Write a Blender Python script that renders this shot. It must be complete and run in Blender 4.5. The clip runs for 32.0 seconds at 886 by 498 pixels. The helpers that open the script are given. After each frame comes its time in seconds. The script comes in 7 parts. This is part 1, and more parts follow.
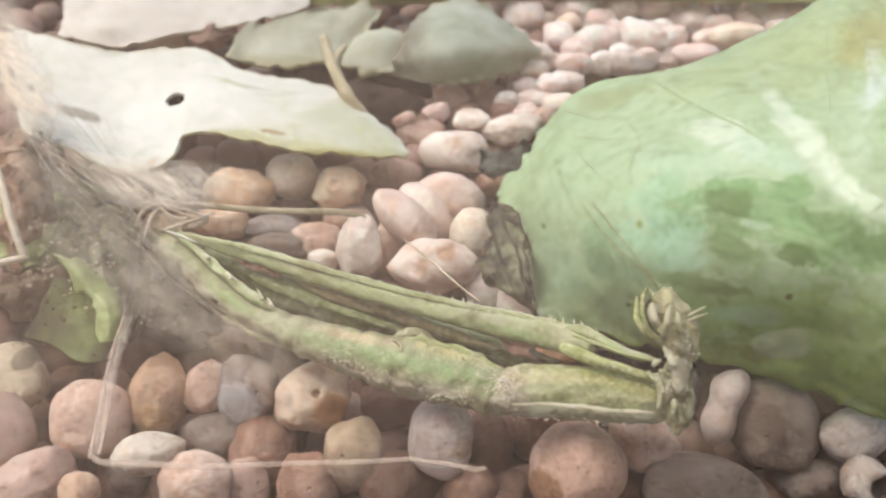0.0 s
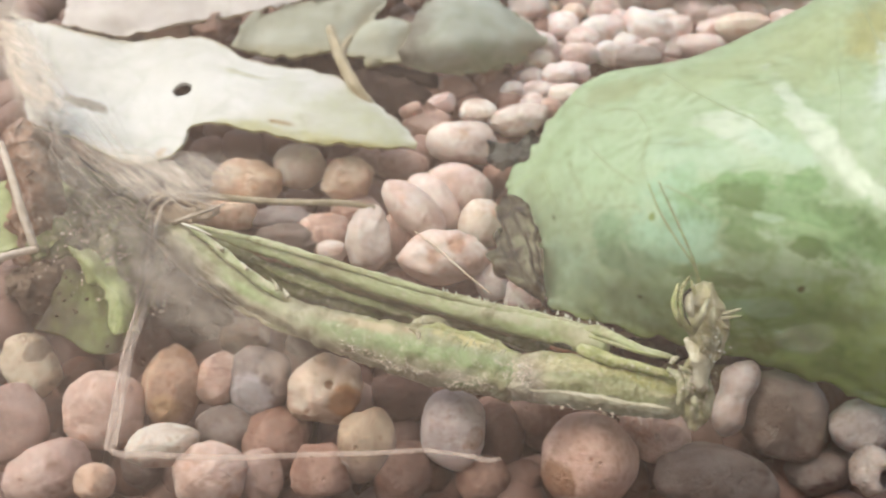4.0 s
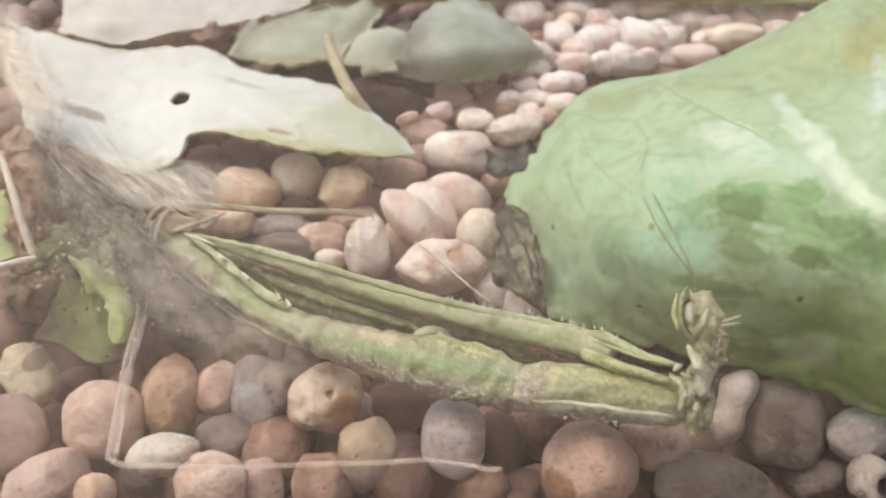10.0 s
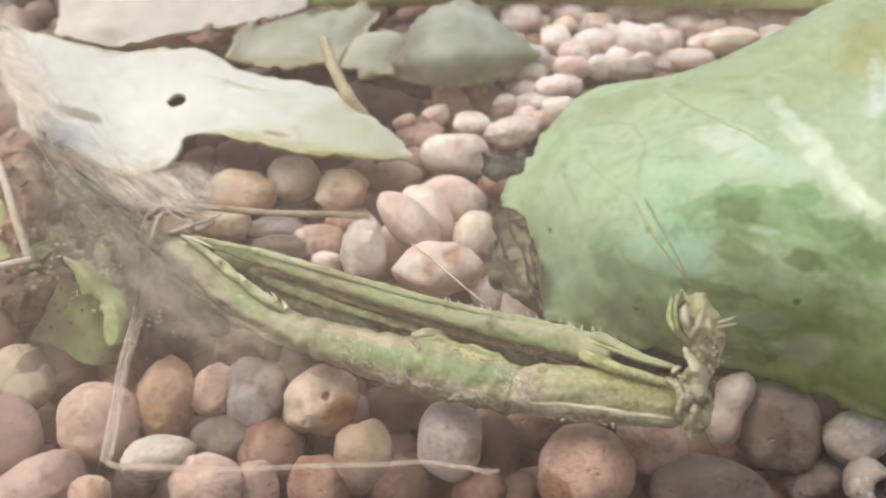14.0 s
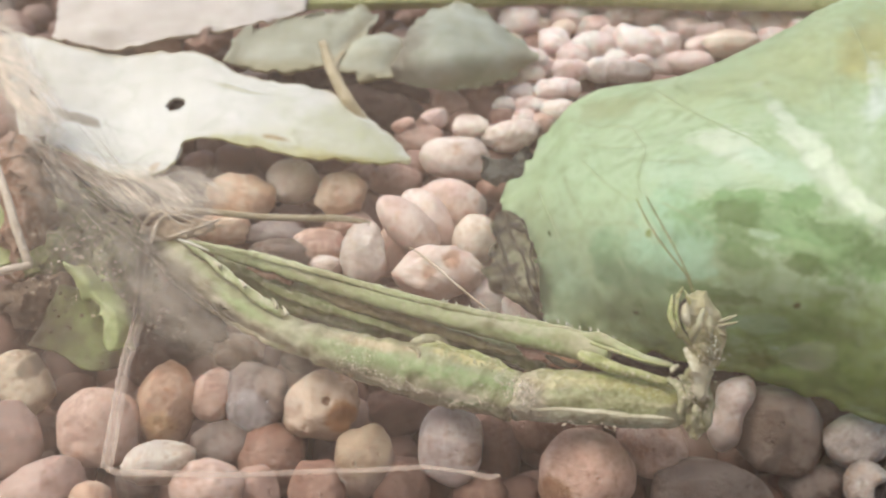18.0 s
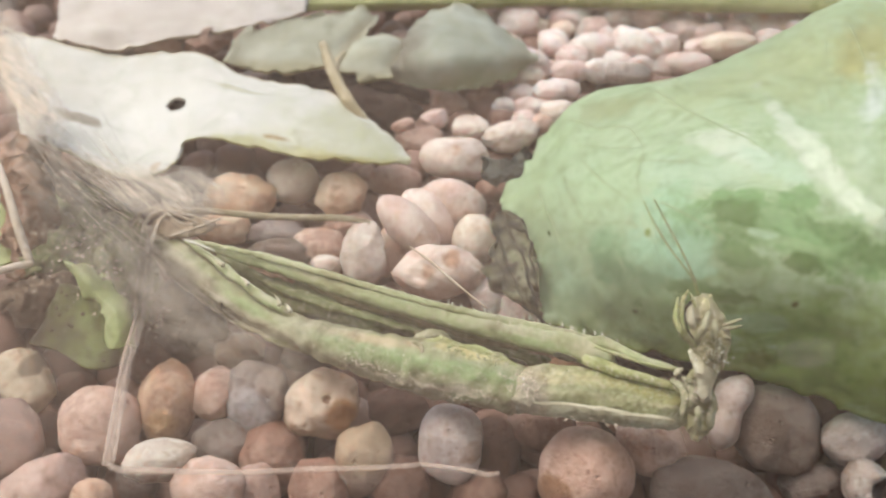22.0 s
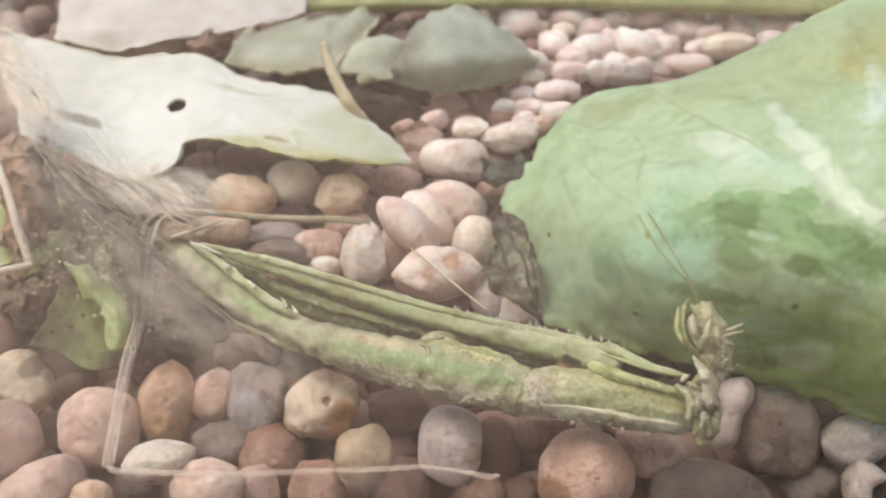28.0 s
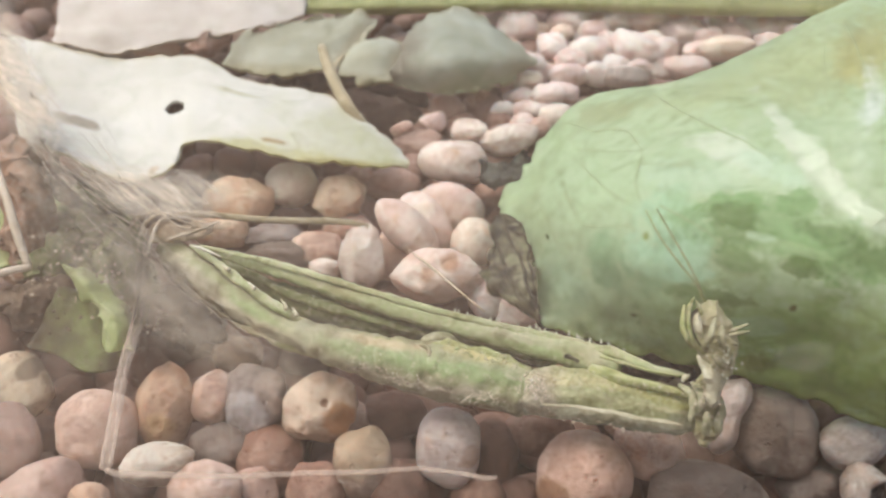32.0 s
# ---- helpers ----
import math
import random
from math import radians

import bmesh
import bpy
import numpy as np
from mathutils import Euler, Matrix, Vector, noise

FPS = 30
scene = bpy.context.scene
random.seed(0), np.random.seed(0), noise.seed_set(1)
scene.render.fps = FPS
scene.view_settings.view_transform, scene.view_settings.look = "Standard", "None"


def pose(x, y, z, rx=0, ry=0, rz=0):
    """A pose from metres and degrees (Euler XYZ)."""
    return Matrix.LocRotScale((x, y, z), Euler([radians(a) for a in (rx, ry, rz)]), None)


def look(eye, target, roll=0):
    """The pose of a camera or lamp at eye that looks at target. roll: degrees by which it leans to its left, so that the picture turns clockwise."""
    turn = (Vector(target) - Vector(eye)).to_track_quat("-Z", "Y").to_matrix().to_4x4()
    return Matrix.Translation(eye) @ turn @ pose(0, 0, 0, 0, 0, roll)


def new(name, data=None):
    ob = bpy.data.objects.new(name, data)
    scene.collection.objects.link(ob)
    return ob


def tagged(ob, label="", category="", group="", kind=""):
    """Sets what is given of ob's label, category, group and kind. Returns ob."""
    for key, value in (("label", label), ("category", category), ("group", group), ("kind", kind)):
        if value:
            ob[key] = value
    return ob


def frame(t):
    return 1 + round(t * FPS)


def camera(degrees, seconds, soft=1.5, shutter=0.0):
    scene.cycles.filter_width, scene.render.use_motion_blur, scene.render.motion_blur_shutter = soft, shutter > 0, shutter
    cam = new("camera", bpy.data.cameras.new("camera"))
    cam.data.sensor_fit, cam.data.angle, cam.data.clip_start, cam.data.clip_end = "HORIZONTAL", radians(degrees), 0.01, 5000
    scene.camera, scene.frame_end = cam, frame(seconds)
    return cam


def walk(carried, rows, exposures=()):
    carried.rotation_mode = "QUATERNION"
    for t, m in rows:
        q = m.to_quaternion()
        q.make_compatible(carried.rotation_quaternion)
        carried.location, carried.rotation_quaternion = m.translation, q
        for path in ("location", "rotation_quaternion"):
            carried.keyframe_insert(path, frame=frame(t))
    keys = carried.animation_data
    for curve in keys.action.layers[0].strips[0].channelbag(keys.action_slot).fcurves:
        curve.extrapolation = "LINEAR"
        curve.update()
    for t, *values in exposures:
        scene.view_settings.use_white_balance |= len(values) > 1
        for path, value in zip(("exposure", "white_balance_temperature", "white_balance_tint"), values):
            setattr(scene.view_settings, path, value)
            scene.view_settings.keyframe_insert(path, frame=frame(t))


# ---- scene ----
MM = 0.001

# ---- camera ----
cam = camera(52.0, 32.0, soft=2.15)
cam.data.dof.use_dof, cam.data.dof.focus_distance, cam.data.dof.aperture_fstop = True, 0.108, 34.0
walk(cam, [
    (0.0, pose(0.00370, -0.09658, 0.08590, 48.236, 0.901, 1.018)),
    (0.5, pose(0.00352, -0.09689, 0.08614, 47.960, 1.016, 0.966)),
    (1.0, pose(0.00282, -0.09705, 0.08674, 47.693, 1.010, 0.926)),
    (1.5, pose(0.00208, -0.09723, 0.08668, 47.696, 1.027, 0.888)),
    (2.0, pose(0.00156, -0.09679, 0.08675, 47.501, 0.949, 0.838)),
    (2.5, pose(0.00179, -0.09653, 0.08651, 47.435, 0.870, 0.805)),
    (3.0, pose(0.00175, -0.09650, 0.08652, 47.416, 0.819, 0.782)),
    (3.5, pose(0.00160, -0.09647, 0.08659, 47.361, 0.705, 0.757)),
    (5.5, pose(0.00110, -0.09628, 0.08703, 47.439, 0.576, 0.497)),
    (6.0, pose(0.00094, -0.09608, 0.08718, 47.416, 0.663, 0.378)),
    (6.5, pose(0.00089, -0.09617, 0.08725, 47.445, 0.603, 0.312)),
    (7.0, pose(0.00099, -0.09626, 0.08725, 47.512, 0.571, 0.315)),
    (7.5, pose(0.00092, -0.09647, 0.08736, 47.545, 0.630, 0.289)),
    (8.0, pose(0.00065, -0.09678, 0.08734, 47.795, 0.508, 0.299)),
    (8.5, pose(0.00025, -0.09664, 0.08709, 47.851, 0.292, 0.315)),
    (9.0, pose(0.00036, -0.09618, 0.08703, 47.737, 0.278, 0.291)),
    (9.5, pose(0.00044, -0.09646, 0.08689, 47.859, 0.206, 0.302)),
    (10.0, pose(0.00010, -0.09654, 0.08727, 47.781, 0.116, 0.225)),
    (10.5, pose(0.00018, -0.09670, 0.08719, 47.859, 0.092, 0.250)),
    (11.0, pose(0.00008, -0.09681, 0.08719, 47.962, -0.004, 0.216)),
    (11.5, pose(0.00018, -0.09639, 0.08700, 47.938, 0.007, 0.184)),
    (12.0, pose(0.00005, -0.09633, 0.08695, 47.900, -0.090, 0.178)),
    (12.5, pose(-0.00006, -0.09651, 0.08681, 48.017, -0.147, 0.163)),
    (13.0, pose(-0.00001, -0.09661, 0.08699, 48.002, -0.155, 0.135)),
    (13.5, pose(-0.00007, -0.09664, 0.08703, 48.056, -0.206, 0.141)),
    (14.0, pose(-0.00013, -0.09669, 0.08690, 48.106, -0.209, 0.090)),
    (14.5, pose(-0.00008, -0.09658, 0.08684, 48.080, -0.233, 0.089)),
    (16.5, pose(-0.00040, -0.09691, 0.08722, 48.074, -0.263, 0.015)),
    (17.0, pose(-0.00058, -0.09683, 0.08719, 48.115, -0.276, -0.030)),
    (17.5, pose(-0.00054, -0.09641, 0.08722, 48.097, -0.218, -0.090)),
    (18.0, pose(-0.00046, -0.09634, 0.08724, 48.127, -0.217, -0.131)),
    (18.5, pose(-0.00053, -0.09652, 0.08733, 48.089, -0.223, -0.163)),
    (19.0, pose(-0.00062, -0.09662, 0.08739, 48.094, -0.262, -0.187)),
    (19.5, pose(-0.00055, -0.09676, 0.08739, 48.174, -0.209, -0.184)),
    (20.0, pose(-0.00061, -0.09667, 0.08727, 48.165, -0.201, -0.153)),
    (20.5, pose(-0.00078, -0.09661, 0.08735, 48.120, -0.307, -0.160)),
    (21.0, pose(-0.00063, -0.09680, 0.08719, 48.196, -0.378, -0.109)),
    (21.5, pose(-0.00067, -0.09680, 0.08738, 48.147, -0.344, -0.142)),
    (22.0, pose(-0.00071, -0.09699, 0.08729, 48.278, -0.355, -0.169)),
    (22.5, pose(-0.00068, -0.09697, 0.08741, 48.273, -0.360, -0.153)),
    (23.0, pose(-0.00076, -0.09692, 0.08719, 48.334, -0.358, -0.149)),
    (23.5, pose(-0.00073, -0.09659, 0.08733, 48.203, -0.346, -0.158)),
    (24.0, pose(-0.00074, -0.09655, 0.08743, 48.188, -0.383, -0.146)),
    (24.5, pose(-0.00071, -0.09663, 0.08750, 48.176, -0.370, -0.151)),
    (25.0, pose(-0.00073, -0.09692, 0.08745, 48.292, -0.340, -0.166)),
    (25.5, pose(-0.00076, -0.09697, 0.08748, 48.331, -0.338, -0.164)),
    (27.5, pose(-0.00068, -0.09691, 0.08737, 48.332, -0.349, -0.131)),
    (28.0, pose(-0.00063, -0.09686, 0.08740, 48.304, -0.374, -0.093)),
    (28.5, pose(-0.00065, -0.09695, 0.08754, 48.313, -0.348, -0.137)),
    (29.0, pose(-0.00067, -0.09686, 0.08743, 48.331, -0.307, -0.160)),
    (29.5, pose(-0.00083, -0.09677, 0.08734, 48.345, -0.472, -0.152)),
    (30.0, pose(-0.00083, -0.09668, 0.08721, 48.384, -0.466, -0.208)),
    (30.5, pose(-0.00063, -0.09690, 0.08716, 48.434, -0.418, -0.154)),
    (31.0, pose(-0.00060, -0.09695, 0.08723, 48.426, -0.378, -0.202)),
    (31.5, pose(-0.00054, -0.09699, 0.08731, 48.414, -0.342, -0.204)),
    (32.0, pose(-0.00048, -0.09692, 0.08727, 48.481, -0.371, -0.157)),
], exposures=[(0.0, 1.07, 6400, 4), (3.0, 1.02, 6400, 4), (8.0, 0.97, 6400, 4), (32.0, 0.96, 6400, 4)])

# ---- daylight: soft, from above and behind the gravel ----
world = bpy.data.worlds.new("daylight")
scene.world = world
world.use_nodes = True
wn = world.node_tree.nodes
sky = wn.new("ShaderNodeTexSky")
sky.sky_type = "NISHITA"
sky.sun_disc = False
sky.sun_elevation = radians(58)
sky.sun_rotation = radians(-70)
sky.air_density, sky.dust_density = 1.0, 3.0
world.node_tree.links.new(sky.outputs[0], wn["Background"].inputs[0])
wn["Background"].inputs[1].default_value = 0.14
sun_data = bpy.data.lights.new("sun", "SUN")
sun_data.energy = 1.9
sun_data.angle = radians(75)
sun_data.color = (1.0, 0.93, 0.85)
sun = new("sun", sun_data)
sun.matrix_world = look((-0.38, 0.08, 1.0), (0, 0, 0))


# ---- materials ----
def mat(name):
    m = bpy.data.materials.new(name)
    m.use_nodes = True
    n = m.node_tree.nodes
    return m, n, m.node_tree.links, n["Principled BSDF"]


def ramp(n, links, fac, stops):
    r = n.new("ShaderNodeValToRGB")
    while len(r.color_ramp.elements) < len(stops):
        r.color_ramp.elements.new(0.5)
    for e, (p, c) in zip(r.color_ramp.elements, stops):
        e.position, e.color = p, (*c, 1)
    links.new(fac, r.inputs[0])
    return r.outputs[0]


def mixed(n, links, fac, a, b, how="MIX"):
    m = n.new("ShaderNodeMix")
    m.data_type, m.blend_type = "RGBA", how
    for sock, v in ((m.inputs[0], fac), (m.inputs[6], a), (m.inputs[7], b)):
        if isinstance(v, (int, float)):
            sock.default_value = v
        elif isinstance(v, tuple):
            sock.default_value = (*v, 1)
        else:
            links.new(v, sock)
    return m.outputs[2]


def coords(n, links, kind="Object"):
    return n.new("ShaderNodeTexCoord").outputs[kind]


def grain(n, links, where, scale, detail=4.0, rough=0.55, stretch=None):
    if stretch:
        mp = n.new("ShaderNodeMapping")
        mp.inputs["Scale"].default_value = stretch
        links.new(where, mp.inputs[0])
        where = mp.outputs[0]
    t = n.new("ShaderNodeTexNoise")
    t.inputs["Scale"].default_value, t.inputs["Detail"].default_value, t.inputs["Roughness"].default_value = scale, detail, rough
    links.new(where, t.inputs["Vector"])
    return t.outputs["Fac"]


def bumped(n, links, bsdf, height, strength, distance):
    b = n.new("ShaderNodeBump")
    b.inputs["Strength"].default_value, b.inputs["Distance"].default_value = strength, distance
    links.new(height, b.inputs["Height"])
    links.new(b.outputs[0], bsdf.inputs["Normal"])


def stone(name, low, mid, high, rough=0.55, marks=()):
    """A water-worn stone: mottled in three tones, crisp chalky and rusty patches, dark pits; each stone differs a little.
    marks: patches of their own on one stone, (x, y, radius, colour, most) in millimetres from its middle."""
    m, n, links, b = mat(name)
    where = coords(n, links)
    info = n.new("ShaderNodeObjectInfo")
    shift = n.new("ShaderNodeVectorMath")
    shift.operation = "ADD"
    links.new(where, shift.inputs[0])
    links.new(info.outputs["Random"], shift.inputs[1])
    at = shift.outputs[0]
    big = grain(n, links, at, 170, 4, 0.62)
    fine = grain(n, links, at, 1500, 5, 0.7)
    col = ramp(n, links, big, [(0.30, low), (0.5, mid), (0.70, high)])
    pale = tuple(min(0.86, 1.12 * c + 0.03) for c in high)
    chalk = ramp(n, links, grain(n, links, at, 120, 6, 0.66), [(0.50, (0, 0, 0)), (0.545, (0.55, 0.55, 0.55)), (0.66, (0.8, 0.8, 0.8))])
    col = mixed(n, links, chalk, col, pale)
    deep = tuple(0.58 * c for c in low)
    stain = ramp(n, links, grain(n, links, at, 150, 7, 0.7), [(0.36, (0.55, 0.55, 0.55)), (0.44, (0, 0, 0))])
    col = mixed(n, links, stain, col, (deep[0] * 1.08, deep[1] * 0.92, deep[2] * 0.82))
    rust = ramp(n, links, grain(n, links, at, 330, 6, 0.72), [(0.58, (0, 0, 0)), (0.66, (0.6, 0.6, 0.6))])
    col = mixed(n, links, rust, col, tuple(c * k for c, k in zip(mid, (0.92, 0.70, 0.52))))
    for (x, y, r, colour, most) in marks:
        off = n.new("ShaderNodeVectorMath")
        off.operation = "MULTIPLY_ADD"
        links.new(where, off.inputs[0])
        off.inputs[1].default_value = (1 / (r * MM), 1 / (r * MM), 0.15 / (r * MM))
        off.inputs[2].default_value = (-x / r, -y / r, 0)
        far = n.new("ShaderNodeVectorMath")
        far.operation = "LENGTH"
        links.new(off.outputs[0], far.inputs[0])
        wob = n.new("ShaderNodeMath")
        wob.operation = "MULTIPLY_ADD"
        links.new(grain(n, links, where, 480, 5, 0.62), wob.inputs[0])
        wob.inputs[1].default_value = 1.3
        links.new(far.outputs["Value"], wob.inputs[2])
        rng = n.new("ShaderNodeMapRange")
        rng.inputs[1].default_value, rng.inputs[2].default_value = 1.5, 1.8
        rng.inputs[3].default_value, rng.inputs[4].default_value = most, 0.0
        links.new(wob.outputs[0], rng.inputs[0])
        col = mixed(n, links, rng.outputs[0], col, colour)
    mott = grain(n, links, at, 620, 6, 0.7)
    col = mixed(n, links, 0.5, col, ramp(n, links, mott, [(0.34, (0.62, 0.54, 0.48)), (0.50, (0.97, 0.96, 0.95)), (0.62, (1, 1, 1))]), "MULTIPLY")
    speck = ramp(n, links, fine, [(0.36, (0.50, 0.40, 0.33)), (0.47, (1, 1, 1))])
    col = mixed(n, links, 0.55, col, speck, "MULTIPLY")
    pores = n.new("ShaderNodeTexVoronoi")
    pores.inputs["Scale"].default_value = 430
    links.new(at, pores.inputs["Vector"])
    pore = ramp(n, links, pores.outputs["Distance"], [(0.07, (0.38, 0.27, 0.20)), (0.14, (1, 1, 1))])
    col = mixed(n, links, 0.4, col, pore, "MULTIPLY")
    dust = ramp(n, links, grain(n, links, at, 800, 5, 0.75), [(0.60, (0, 0, 0)), (0.74, (0.32, 0.32, 0.32))])
    col = mixed(n, links, dust, col, tuple(min(0.85, 1.2 * c + 0.08) for c in high))
    hue = n.new("ShaderNodeHueSaturation")
    vary = n.new("ShaderNodeMapRange")
    vary.inputs[3].default_value, vary.inputs[4].default_value = 0.93, 1.10
    hue.inputs["Saturation"].default_value = 1.04
    links.new(info.outputs["Random"], vary.inputs[0])
    links.new(vary.outputs[0], hue.inputs["Value"])
    links.new(col, hue.inputs["Color"])
    links.new(hue.outputs[0], b.inputs["Base Color"])
    b.inputs["Roughness"].default_value = rough
    b.inputs["Specular IOR Level"].default_value = 0.38
    b.inputs["Subsurface Weight"].default_value, b.inputs["Subsurface Scale"].default_value = 0.28, 0.0028
    b.inputs["Subsurface Radius"].default_value = (1.0, 0.55, 0.4)
    dents = grain(n, links, at, 330, 6, 0.65)
    both = n.new("ShaderNodeMath")
    both.operation = "MULTIPLY_ADD"
    links.new(dents, both.inputs[0])
    both.inputs[1].default_value = 1.6
    links.new(fine, both.inputs[2])
    sunk = n.new("ShaderNodeMath")
    sunk.operation = "ADD"
    links.new(both.outputs[0], sunk.inputs[0])
    links.new(pore, sunk.inputs[1])
    bumped(n, links, b, sunk.outputs[0], 0.6, 0.0008)
    return m


BUFF = stone("buff_stone", (0.60, 0.40, 0.27), (0.72, 0.51, 0.37), (0.79, 0.62, 0.48))
BANDED = stone("two_toned_stone", (0.27, 0.18, 0.14), (0.33, 0.235, 0.185), (0.39, 0.29, 0.235), 0.42, marks=[(0.0, 2.2, 3.4, (0.47, 0.36, 0.25), 0.85), (-2.0, -2.0, 0.8, (0.62, 0.52, 0.46), 0.6)])
PINK = stone("pink_stone", (0.40, 0.27, 0.22), (0.48, 0.335, 0.28), (0.55, 0.41, 0.345))
PEACH = stone("peach_stone", (0.39, 0.23, 0.15), (0.48, 0.30, 0.21), (0.53, 0.38, 0.28))
ORANGE = stone("orange_stone", (0.38, 0.20, 0.10), (0.48, 0.28, 0.17), (0.53, 0.36, 0.24))
TAN = stone("tan_stone", (0.38, 0.24, 0.15), (0.47, 0.32, 0.21), (0.54, 0.40, 0.28))
CREAM = stone("cream_stone", (0.64, 0.49, 0.39), (0.74, 0.60, 0.50), (0.79, 0.68, 0.58))
WHITE = stone("white_stone", (0.56, 0.45, 0.38), (0.68, 0.57, 0.50), (0.77, 0.67, 0.60))
GREY = stone("grey_stone", (0.11, 0.08, 0.072), (0.145, 0.11, 0.095), (0.18, 0.145, 0.125))
# Reddish dark brown: shade between the stones is put into this colour.
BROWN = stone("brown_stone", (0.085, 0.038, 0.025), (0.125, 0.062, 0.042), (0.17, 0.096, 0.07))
SLATE = stone("slate_grey_stone", (0.22, 0.185, 0.175), (0.28, 0.24, 0.225), (0.34, 0.30, 0.28))
BLUSH = stone("blush_stone", (0.48, 0.33, 0.27), (0.59, 0.42, 0.345), (0.66, 0.50, 0.42))
DUN = stone("dun_stone", (0.11, 0.08, 0.062), (0.155, 0.115, 0.092), (0.21, 0.165, 0.135))
MOUSE = stone("mouse_grey_stone", (0.16, 0.125, 0.105), (0.205, 0.165, 0.14), (0.26, 0.21, 0.18))
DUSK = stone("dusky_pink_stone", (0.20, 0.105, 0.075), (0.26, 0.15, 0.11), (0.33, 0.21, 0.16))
MIST = stone("misty_stone", (0.34, 0.29, 0.27), (0.41, 0.36, 0.335), (0.48, 0.43, 0.40), 0.45)
QUARTZ = stone("quartz_stone", (0.60, 0.52, 0.43), (0.70, 0.62, 0.53), (0.76, 0.69, 0.60), 0.35)
# Lightened so that the far stones carry the haze in their colour.
ROSE = stone("rose_stone", (0.72, 0.55, 0.51), (0.80, 0.65, 0.61), (0.84, 0.73, 0.69))
# The two darkest marks paint shade into the stone's pits.
CAVITY = stone("cream_orange_stone", (0.50, 0.33, 0.23), (0.62, 0.46, 0.35), (0.68, 0.55, 0.44), marks=[(-1.4, 0.8, 3.4, (0.72, 0.59, 0.48), 0.8), (2.6, -1.4, 2.0, (0.50, 0.26, 0.12), 0.85), (0.7, 0.7, 0.6, (0.20, 0.09, 0.04), 0.9), (-1.8, -2.2, 0.6, (0.28, 0.13, 0.06), 0.8)])
FACET = stone("facetted_grey_stone", (0.17, 0.135, 0.125), (0.23, 0.185, 0.17), (0.31, 0.255, 0.23), 0.5, marks=[(-0.6, -1.2, 2.6, (0.43, 0.395, 0.39), 0.95), (1.6, 2.6, 1.6, (0.44, 0.36, 0.31), 0.7), (3.0, 0.4, 1.1, (0.46, 0.38, 0.33), 0.6)])
AMBER = stone("amber_stone", (0.44, 0.26, 0.16), (0.53, 0.34, 0.23), (0.60, 0.42, 0.31), 0.42, marks=[(0.2, -2.0, 1.9, (0.66, 0.45, 0.27), 0.9), (-1.2, 2.2, 1.6, (0.60, 0.42, 0.30), 0.8)])
MILKY = stone("milky_lilac_stone", (0.52, 0.43, 0.41), (0.60, 0.52, 0.49), (0.66, 0.58, 0.55), 0.35, marks=[(2.6, -0.6, 1.3, (0.40, 0.27, 0.20), 0.6), (-1.0, 0.6, 0.4, (0.33, 0.27, 0.26), 0.8)])
PEACHY = stone("smooth_peach_stone", (0.50, 0.32, 0.25), (0.57, 0.38, 0.30), (0.62, 0.44, 0.36), 0.45, marks=[(-4.0, -2.0, 2.4, (0.24, 0.12, 0.06), 0.85), (1.0, 1.5, 3.2, (0.62, 0.42, 0.34), 0.7)])
PITTED = stone("pitted_rose_stone", (0.60, 0.42, 0.34), (0.72, 0.54, 0.46), (0.80, 0.66, 0.58), marks=[(-1.2, 0.4, 1.2, (0.52, 0.29, 0.17), 0.6), (2.0, 1.8, 1.3, (0.50, 0.27, 0.15), 0.7), (1.4, -0.4, 0.8, (0.40, 0.18, 0.09), 0.7), (-3.6, 1.0, 1.8, (0.80, 0.70, 0.62), 0.8)])
# The near-black mark paints the shade inside the hole.
HOLED = stone("holed_whitish_stone", (0.40, 0.34, 0.30), (0.48, 0.41, 0.37), (0.56, 0.50, 0.45), 0.5, marks=[(1.2, -0.6, 1.4, (0.035, 0.02, 0.015), 0.97)])
BEAN = stone("smooth_rose_stone", (0.70, 0.53, 0.46), (0.76, 0.60, 0.53), (0.80, 0.66, 0.59), 0.4)
OLIVE_CREAM = stone("olive_cream_stone", (0.40, 0.30, 0.19), (0.50, 0.39, 0.27), (0.60, 0.49, 0.37), 0.45, marks=[(-0.8, 0.4, 4.0, (0.74, 0.64, 0.49), 0.9), (2.2, 1.6, 1.3, (0.14, 0.09, 0.05), 0.7)])
MILKY_QUARTZ = stone("milky_quartz", (0.40, 0.33, 0.29), (0.49, 0.41, 0.37), (0.56, 0.48, 0.44), 0.3, marks=[(0.2, 3.0, 1.6, (0.58, 0.51, 0.48), 0.7), (0.6, -1.6, 1.3, (0.44, 0.33, 0.28), 0.7)])
KIND = {BUFF: "warm buff", BANDED: "cream and brown two-toned", MILKY_QUARTZ: "glassy milky", CAVITY: "cream and orange hollowed", FACET: "grey facetted", AMBER: "amber-orange", MILKY: "milky lilac-white", PEACHY: "smooth peach", PITTED: "rose and orange pitted", HOLED: "whitish dark-holed", BEAN: "smooth rose", OLIVE_CREAM: "cream and olive", PINK: "dull pink", PEACH: "pale peach", ORANGE: "orange-brown", TAN: "sandy tan", CREAM: "smooth cream",
        WHITE: "whitish", GREY: "dark grey", ROSE: "pale rose", QUARTZ: "glossy milky", BROWN: "dusky brown", DUSK: "dusky pink", MOUSE: "mouse-grey", BLUSH: "pale blush", DUN: "dull brown", SLATE: "dusty slate grey", MIST: "misty pale grey"}


